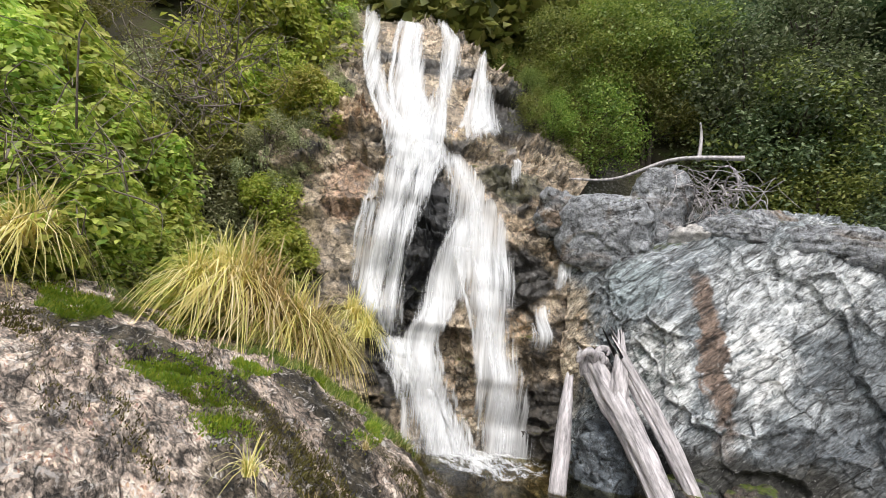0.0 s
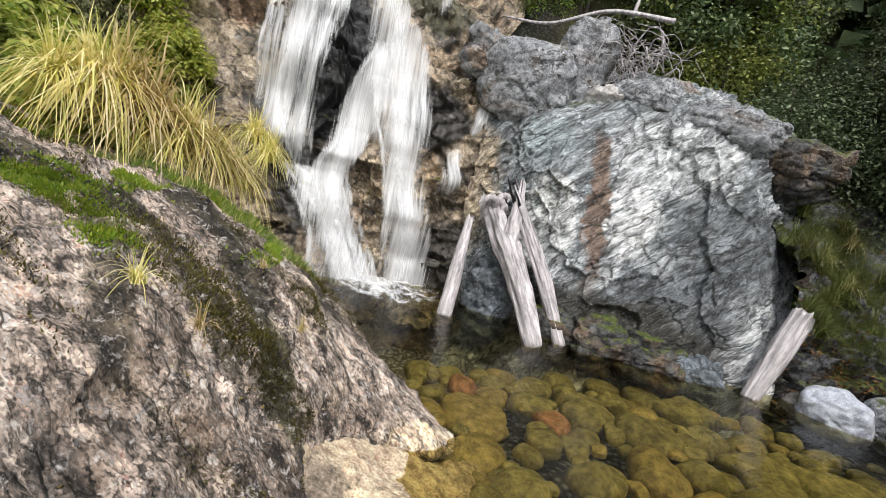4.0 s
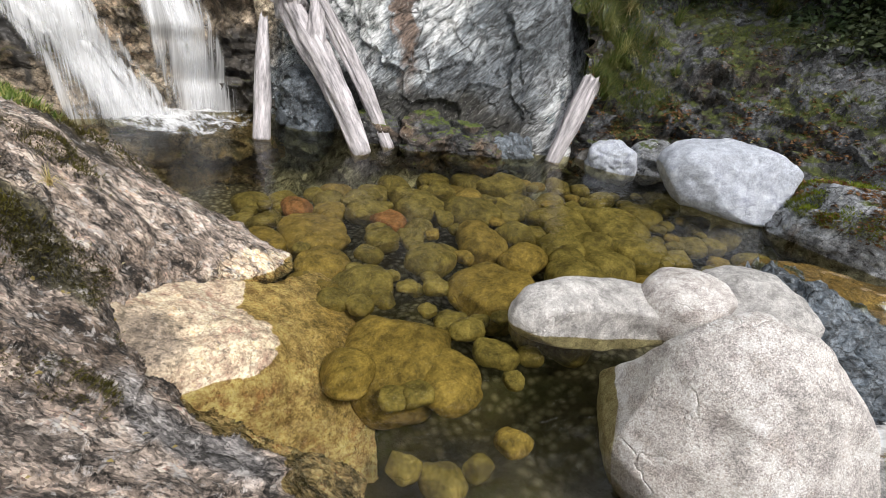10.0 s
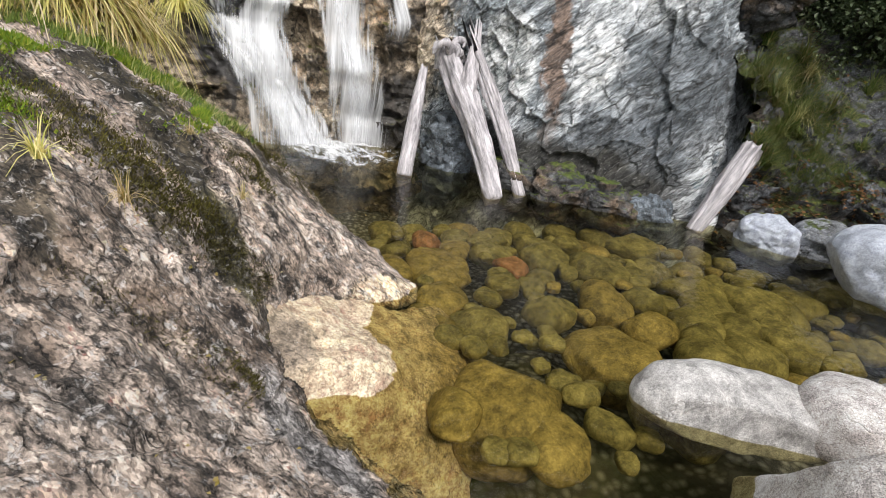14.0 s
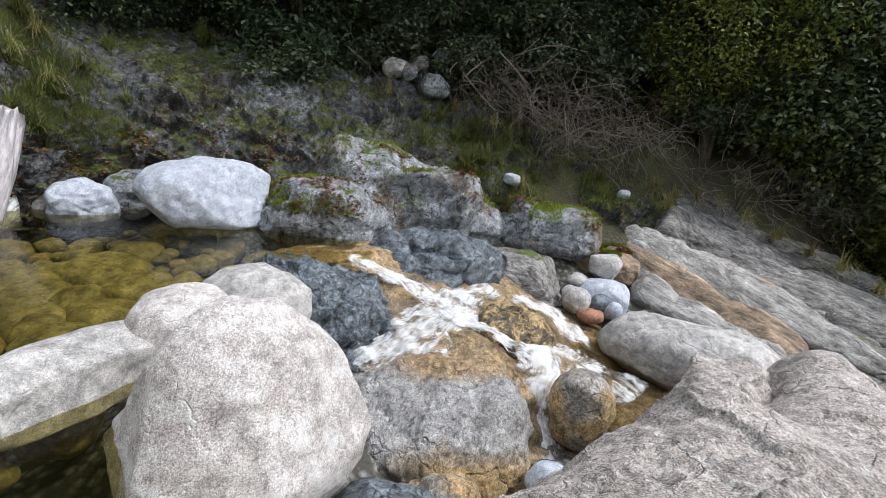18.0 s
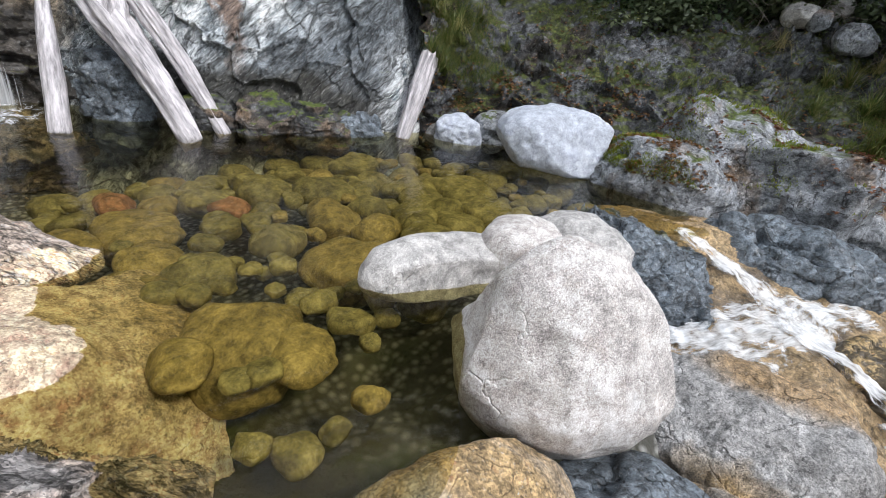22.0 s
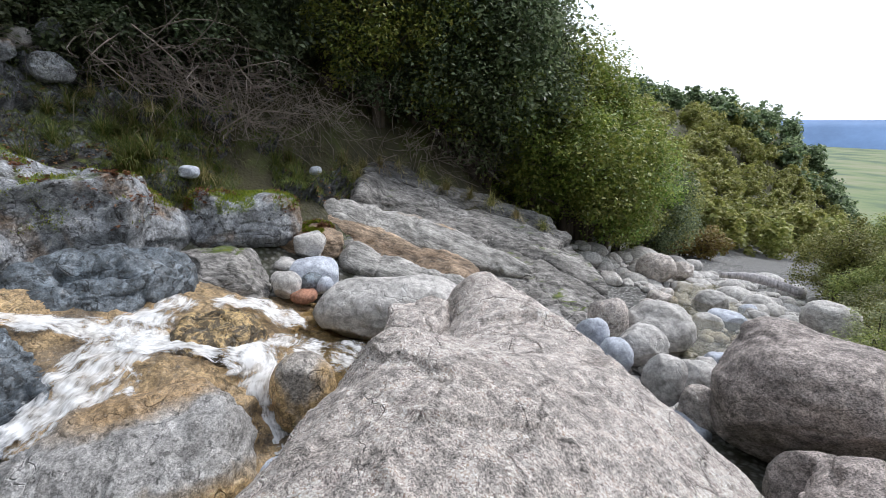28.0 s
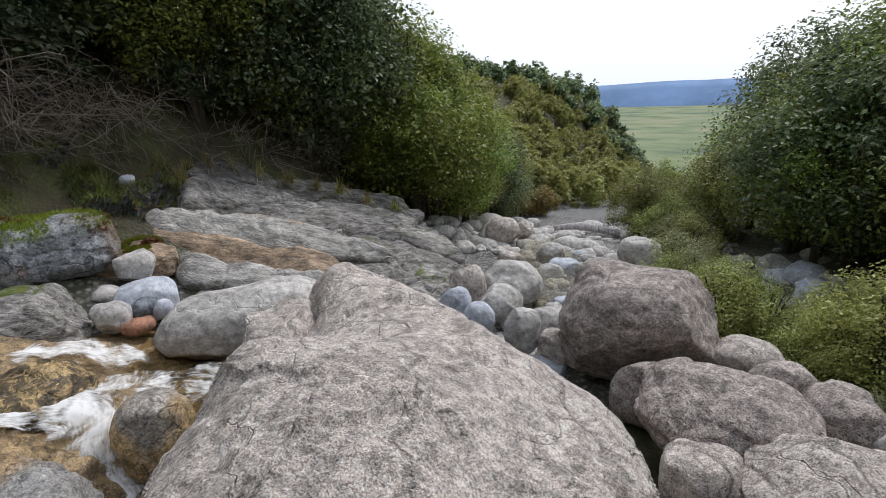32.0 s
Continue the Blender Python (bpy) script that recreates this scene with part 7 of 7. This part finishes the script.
grove(12, ("olive", "dark"), lambda: band(-6.0, -9.0, -1.5, -20.0, 1.5), 0.9, 1.2)
grove(6, ("olive", "bright"), lambda: band(-4.4, -5.2, -3.2, -8.5, 0.4), 0.55, 0.85)
grove(8, ("olive",), lambda: band(1.0, -15.5, 3.6, -24.0, 0.6), 0.45, 0.75)
grove(14, ("fine",), lambda: band(-1.9, -7.6, 0.6, -10.0, 0.5), 0.6, 0.95)
grove(8, ("grey", "fine"), lambda: band(-1.6, -6.9, -2.4, -5.6, 0.3), 0.35, 0.55)
grove(7, ("rust",), lambda: band(12.3, -28.5, 10.2, -31.5, 0.6), 1.0, 1.5)
# the forest behind and the valley
woods("forest", "dark evergreen forest climbing the steep slope", 110, lambda: band(19.0, 22.0, 19.0, -20.0, 5.0), 0.9, 1.5, LEAF_DARK, 31, leaf=0.36, per=700)
woods("forest", "green forest above the waterfall", 50, lambda: band(-12.0, 16.0, 12.0, 21.0, 4.0), 0.8, 1.3, LEAF_OLIVE, 32, leaf=0.34, per=700)
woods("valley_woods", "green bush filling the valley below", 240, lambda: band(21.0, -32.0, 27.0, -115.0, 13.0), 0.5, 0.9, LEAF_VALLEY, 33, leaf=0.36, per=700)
woods("valley_woods", "dark woods along the far spur", 200, lambda: band(46.0, -95.0, 36.0, -180.0, 24.0), 0.7, 1.15, LEAF_DARK, 34, leaf=0.5, per=500)
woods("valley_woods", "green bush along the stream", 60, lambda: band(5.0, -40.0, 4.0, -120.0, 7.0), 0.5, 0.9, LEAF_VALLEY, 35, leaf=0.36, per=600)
woods("valley_woods", "green bush on the near side of the valley", 50, lambda: band(-13.0, -8.0, -9.0, -60.0, 4.0), 0.8, 1.2, LEAF_OLIVE, 36, leaf=0.34, per=700)

# tussocks
TUFT = tussock("tussock_grass", 300, 1.1, STRAW, 3, "straw-coloured drooping tussock grass on the slab's edge", droop=1.5, wide=0.013)
TUFT.matrix_world = pose(-1.6, 4.8, 2.1)
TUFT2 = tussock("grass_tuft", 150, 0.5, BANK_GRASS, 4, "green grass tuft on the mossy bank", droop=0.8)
TUFT2.matrix_world = pose(10.2, -2.1, ground_at(10.2, -2.1))
TUFT3 = tussock("grass_tuft", 45, 0.28, STRAW, 5, "small straw-coloured grass tuft growing on the slab", wide=0.005)
TUFT3.matrix_world = pose(-0.62, 2.53, 1.3)
for x, y, z, s, a in ((-3.15, 4.25, 2.35, 0.9, 40), (-3.4, 3.95, 2.25, 0.8, 140), (-1.95, 4.75, 2.15, 0.8, 200), (-1.75, 4.85, 2.2, 0.95, 60), (-1.5, 4.95, 2.1, 1.0, 290),
                      (-1.3, 4.9, 1.95, 1.0, 110), (-1.05, 5.05, 1.85, 0.95, 20), (-0.85, 5.2, 1.75, 0.9, 170), (-0.6, 5.5, 1.6, 0.7, 70), (-0.35, 6.2, 1.9, 0.6, 10), (-0.55, 6.3, 2.1, 0.6, 80)):
    copy_thing(TUFT, pose(x, y, z, 0, 0, a)).scale = (s, s, s)
for x, y, s in ((-1.75, -6.6, 0.5), (-1.5, -6.1, 0.4), (-2.1, -7.2, 0.5), (-1.2, -7.6, 0.35)):
    copy_thing(TUFT, pose(x, y, ground_at(x, y) + 0.1, 0, 0, 90 * x)).scale = (s, s, s)
for x, y, z, s, a in ((-0.3, 2.4, 1.15, 0.7, 50), (0.2, 2.9, 1.0, 0.5, 80), (-0.1, 3.4, 1.25, 0.5, 10)):
    copy_thing(TUFT3, pose(x, y, z, 0, 0, a)).scale = (s, s, s)
def surface_spots(ob, wanted, seed, count):
    """Random places on a mesh where wanted(place) is high, with normals."""
    me = ob.data
    p, q = np.zeros(len(me.vertices) * 3), np.zeros(len(me.vertices) * 3)
    me.vertices.foreach_get("co", p)
    me.vertex_normals.foreach_get("vector", q)
    m = np.array(ob.matrix_world)
    p = p.reshape(-1, 3) @ m[:3, :3].T + m[:3, 3]
    q = q.reshape(-1, 3) @ m[:3, :3].T
    q[q[:, 2] < 0] *= -1
    w = np.clip(wanted(p), 0, None)
    rng = np.random.RandomState(seed)
    k = rng.choice(len(p), count, p=w / w.sum())
    return p[k] + rng.normal(0, 0.014, (count, 3)), q[k]


def grassy(p):
    """Where grass covers the far bank: the slope beside the cliff, and the shoulder under the pale stones."""
    return np.clip(1.2 - np.hypot((p[:, 0] - 8.9) / 1.1, (p[:, 1] - 5.4) / 1.2), 0, 1) * (p[:, 2] > 0.5) + np.clip(1.1 - np.hypot((p[:, 0] - 10.5) / 1.1, (p[:, 1] + 3.6) / 3.2), 0, 1)


TUFT_SPOTS = surface_spots(BANK_OB, lambda p: grassy(p) + 0.15 * (fbm(p, 0.8, 3, 36) > 0.1) * (p[:, 2] > 0.8), 37, 150)[0]
TUFT4 = tussock("grass_tuft", 130, 0.62, DULL_STRAW, 6, "dull straw-coloured grass tuft hanging over the rock", droop=1.4, wide=0.006)
TUFT4.matrix_world = pose(9.9, -6.5, 0.66)
for x, y, z, k in ((10.0, -7.0, 0.66, 1.1), (10.1, -7.6, 0.55, 1.0), (9.9, -8.2, 0.30, 1.2), (9.6, -8.8, 0.08, 1.1), (9.3, -9.4, -0.15, 1.0), (9.0, -9.9, -0.35, 1.2), (8.6, -10.5, -0.7, 1.0), (8.2, -11.2, -1.05, 1.1),
                   (9.5, -6.1, 0.55, 0.9), (10.3, -6.2, 0.7, 1.2)):
    copy_thing(TUFT4, pose(x, y, z, 0, 0, 130 * x)).scale = (k, k, k)
for x, y in ((11.1, -0.2), (11.3, -1.7), (10.7, -2.5), (9.0, 5.2), (9.4, 5.6), (8.7, 5.5), (9.9, -3.1)):
    copy_thing(TUFT4, pose(x, y, bank_z(x, y) - 0.02, 0, 0, 130 * y)).scale = (0.9, 0.9, 0.9)
for i in range(80):
    c = copy_thing(TUFT2, pose(*TUFT_SPOTS[i] - (0, 0, 0.03), 0, 0, rp.uniform(0, 360)))
    c.scale = (rp.uniform(0.7, 1.5),) * 3
for i in range(26):
    x, y = band(-2.0, -5.0, -1.0, -8.0, 0.6)
    c = copy_thing(TUFT2, pose(x, y, ground_at(x, y), 0, 0, rp.uniform(0, 360)))
    c.scale = (rp.uniform(0.8, 1.2),) * 3


MOSS_BROWN = leaf_material("brown-green slab moss", (0.05, 0.04, 0.012), (0.10, 0.095, 0.02), (0.22, 0.21, 0.04))


def turf(name, spots, normals, length, width, material, label, seed):
    """Short blades of moss or grass standing on given places."""
    rng = np.random.RandomState(seed)
    n = len(spots)
    a = rng.uniform(0, 6.283, n)
    side = np.stack([np.cos(a), np.sin(a), 0 * a], 1) * width * rng.uniform(0.6, 1.4, n)[:, None]
    tip = normals + rng.normal(0, 0.45, (n, 3))
    tip[:, 2] += 0.3
    tip *= (length * rng.uniform(0.4, 1.3, n) / np.linalg.norm(tip, axis=1))[:, None]
    v = np.stack([spots - side, spots + side, spots + tip], 1).reshape(-1, 3)
    return tagged(mesh_fast(name, v, np.arange(3 * n).reshape(-1, 3), material), label, "grass", kind="stuff")


def bank_spots(count, seed, x0, x1, y0, y1, cover):
    rng = np.random.RandomState(seed)
    x, y = rng.uniform(x0, x1, count * 4), rng.uniform(y0, y1, count * 4)
    keep = fbm(np.stack([x, y, 0 * x], 1), 0.9, 3, seed) > cover
    x, y = x[keep][:count], y[keep][:count]
    return np.stack([x, y, ground_height(x, y)[0] - 0.01], 1), np.tile((0.0, 0.0, 1.0), (len(x), 1))


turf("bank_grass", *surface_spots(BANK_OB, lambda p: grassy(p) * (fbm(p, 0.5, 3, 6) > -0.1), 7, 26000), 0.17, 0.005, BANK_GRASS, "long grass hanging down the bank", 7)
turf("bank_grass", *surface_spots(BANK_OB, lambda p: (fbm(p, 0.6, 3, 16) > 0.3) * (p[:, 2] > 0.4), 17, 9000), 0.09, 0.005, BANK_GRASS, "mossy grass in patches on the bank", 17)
SLAB_OB = bpy.data.objects["rock_slab"]
turf("bank_moss", *surface_spots(BANK_OB, lambda p: (fbm(p, 0.6, 3, 5) > 0.25) * (p[:, 2] > 0.2), 9, 22000), 0.03, 0.006, BANK_MOSS, "green moss on the ledges of the bank", 9)
turf("moss", *surface_spots(SLAB_OB, lambda p: (fbm(p, 0.5, 3, 3) > 0.0) * np.exp(-((p[:, 1] - 4.15 - 0.1 * (p[:, 0] + 1)) / 0.36) ** 2) * (p[:, 0] < 0.2) * (p[:, 2] > 1.2), 1, 22000), 0.035, 0.006, MOSS,
     "bright green moss cushions along the slab's crest", 1)
turf("moss", *surface_spots(SLAB_OB, lambda p: (fbm(p, 0.7, 3, 9) > 0.15) * (p[:, 1] > 4.2) * (p[:, 2] > 0.9), 2, 12000), 0.07, 0.006, GRASS, "green moss and short grass behind the slab's crest", 2)
turf("moss", *surface_spots(SLAB_OB, lambda p: np.exp(-((p[:, 0] + 1.33) / 0.2) ** 2 - ((p[:, 1] - 3.3) / 0.13) ** 2) + np.exp(-((p[:, 0] + 0.89) / 0.11) ** 2 - ((p[:, 1] - 2.93) / 0.08) ** 2)
                            + 0.6 * np.exp(-((p[:, 0] + 1.1) / 0.15) ** 2 - ((p[:, 1] - 3.1) / 0.05) ** 2), 6, 7000), 0.028, 0.006, MOSS, "bright green moss patches on the slab", 6)
turf("moss", *surface_spots(SLAB_OB, lambda p: np.clip(fbm(p @ np.array([[0.27, -0.43, 0.35], [0.5, 0.86, 0.0], [0.58, 0.0, 0.81]]).T * (0.3, 1.0, 1.0), 0.35, 3, 21) - 0.35, 0, 1) * (p[:, 2] > 0.35) * (p[:, 1] < 4.6), 8, 26000), 0.028, 0.005, MOSS_BROWN,
     "brown-green moss in streaks down the slab", 8)
turf("bank_grass", *surface_spots(BANK_OB, lambda p: (p[:, 1] < -1.6) * (p[:, 2] < 1.6) * (fbm(p, 0.7, 3, 46) > -0.1), 3, 14000), 0.15, 0.005, GRASS, "mossy grass on the shaded far bank", 3)
turf("near_grass", *bank_spots(9000, 5, -4.5, -0.4, -9.5, -4.2, -0.1), 0.28, 0.006, GRASS, "grass among the boulders under the trees", 5)


def brush(name, label, at, count, length, lean, seed, thick=0.010, wood=DEADWOOD):
    """A tangle of bare dead branches."""
    rng = np.random.RandomState(seed)
    verts, faces = [], []
    for _ in range(count):
        p = np.array(at, float) + rng.normal(0, 0.35, 3) * (1.6, 2.4, 0.9) * length * 0.5
        d = np.array(lean, float) + rng.normal(0, 0.55, 3)
        d /= np.linalg.norm(d)
        ln = length * rng.uniform(0.4, 1.2)
        bend = rng.normal(0, 0.24, 3) * ln
        kink = rng.normal(0, 0.12, 3) * ln
        path = [p, p + d * ln * 0.3 + bend, p + d * ln * 0.62 + bend * 0.5 + kink, p + d * ln - kink + (0, 0, -0.3 * ln)]
        tv, tf = tube(path, [thick * rng.uniform(0.6, 2.0), thick * 0.7, thick * 0.25], 4, seed, 0.1)
        o = len(verts)
        verts.extend(tv)
        faces.extend(tuple(o + q for q in g) for g in tf)
    return tagged(mesh_object(name, verts, faces, wood), label, "branches", kind="stuff")


brush("branch_tangle", "tangle of bare brown branches hanging over the bank", (11.3, -2.6, 2.9), 130, 1.5, (-0.4, -0.5, -0.6), 61, 0.007)
brush("branch_tangle", "bare grey branches spreading over the bank", (10.9, -4.2, 1.6), 60, 1.4, (-0.5, -0.6, 0.0), 62, 0.009)
brush("branch_tangle", "bare twigs under the forest edge", (10.6, -8.0, 1.0), 50, 1.2, (-0.7, -0.3, 0.1), 63, 0.007)
brush("branch_tangle", "brown tangle of dead branches below the forest", (11.4, -3.8, 2.6), 150, 1.6, (-0.3, -0.7, -0.5), 71, 0.007)
brush("branch_tangle", "brown twigs hanging over the mossy bank", (11.0, -5.6, 2.0), 110, 1.4, (-0.4, -0.7, -0.2), 72, 0.006)
brush("branch_tangle", "dry brown twigs at the forest edge", (12.3, 0.2, 3.0), 80, 1.3, (-0.5, -0.3, -0.3), 73, 0.007)
brush("branch_tangle", "bare pale branches reaching over the slab", (10.8, -10.0, 0.8), 70, 1.4, (-0.7, -0.5, 0.1), 74, 0.007)
brush("driftwood_pile", "pile of bleached broken branches on the cliff top", (6.3, 8.9, 5.6), 90, 1.1, (-0.5, -0.6, -0.3), 64, 0.013, DRIFTWOOD)
grove(10, ("under", "grey"), lambda: band(4.2, 10.6, 8.2, 8.6, 0.4), 0.6, 1.1)
brush("branch_tangle", "bare twigs among the shrubs over the slab", (-3.4, 4.7, 3.2), 60, 1.1, (0.3, -0.6, 0.3), 65, 0.007)
brush("branch_tangle", "straw-coloured dead twigs on the bush", (-3.0, 6.0, 4.6), 60, 1.0, (0.3, -0.5, 0.5), 75, 0.007)
brush("branch_tangle", "pale dead twigs on top of the bush", (-3.6, 8.0, 6.4), 60, 1.2, (0.3, -0.5, 0.4), 76, 0.009)
v, f = tube([(3.7, 10.4, 6.1), (4.8, 10.1, 6.2), (6.1, 9.85, 6.8), (7.3, 9.1, 6.75)], [0.02, 0.035, 0.045, 0.06], 10, 66, 0.3)
tagged(mesh_object("driftwood_log", v, f, DRIFTWOOD), "long bleached log lying across the cliff top", "log")
v, f = tube([(6.75, 9.9, 6.9), (6.85, 9.95, 7.5), (6.78, 9.9, 7.9)], [0.05, 0.035, 0.02], 8, 67, 0.2)
tagged(mesh_object("snag", v, f, DRIFTWOOD), "bare upright dead stem on the cliff top", "branch")
v, f = tube([(3.4, -18.2, -3.0), (4.6, -17.9, -2.78), (5.6, -17.6, -2.9)], [0.12, 0.16, 0.1], 12, 68, 0.15)
tagged(mesh_object("driftwood_log", v, f, DRIFTWOOD), "grey log stranded among the stream boulders", "log")


def litter(name, label, spots, seed, material, size):
    """Fallen leaves lying about."""
    rng = np.random.RandomState(seed)
    n = len(spots)
    v, f = leaves(rng, spots, np.full(n, 0.02), n, size, 2.0, 1.5)
    return tagged(mesh_fast(name, v, f, material), label, "leaves", kind="stuff")


RUSTY = leaf_material("rusty dead leaves and fronds", (0.09, 0.045, 0.018), (0.20, 0.10, 0.035), (0.32, 0.19, 0.08))
litter("leaf_litter", "rusty dead leaves between the rocks of the far bank", surface_spots(BANK_OB, lambda p: (fbm(p, 0.5, 3, 26) > 0.05) * (0.3 + (p[:, 2] < 1.3)), 15, 7000)[0] + (0, 0, 0.02), 16, RUSTY, 0.045)
for k, ob in enumerate(list(bpy.data.objects)):
    if ob.name.split(".")[0] == "bank_rock" and ob.data.materials[0].name != "banded pale gneiss":
        base = ob.matrix_world.translation.z
        turf("moss", *surface_spots(ob, lambda p: (fbm(p, 0.45, 3, 40 + k) > 0.12) * (p[:, 2] > base + 0.25), 50 + k, 7000), 0.05, 0.008, MOSS, "green moss cushions on a bank rock", 60 + k)
        litter("leaf_litter", "rusty leaf litter caught on a bank rock", surface_spots(ob, lambda p: (fbm(p, 0.4, 3, 70 + k) > 0.25) * (p[:, 2] > base + 0.2), 80 + k, 1200)[0] + (0, 0, 0.02), 90 + k, RUSTY, 0.04)
YELLOW = leaf_material("fallen yellow leaves", (0.30, 0.26, 0.05), (0.42, 0.36, 0.12), (0.55, 0.52, 0.35))
litter("fallen_leaves", "fallen yellow leaves scattered over the far bank", surface_spots(BANK_OB, lambda p: 1.0 * (p[:, 2] > 0.3), 11, 420)[0] + (0, 0, 0.03), 12, YELLOW, 0.035)
litter("fallen_leaves", "pale leaves and flecks scattered on the slab", surface_spots(SLAB_OB, lambda p: 1.0 * (p[:, 2] > 0.2), 13, 260)[0] + (0, 0, 0.02), 14, YELLOW, 0.018)
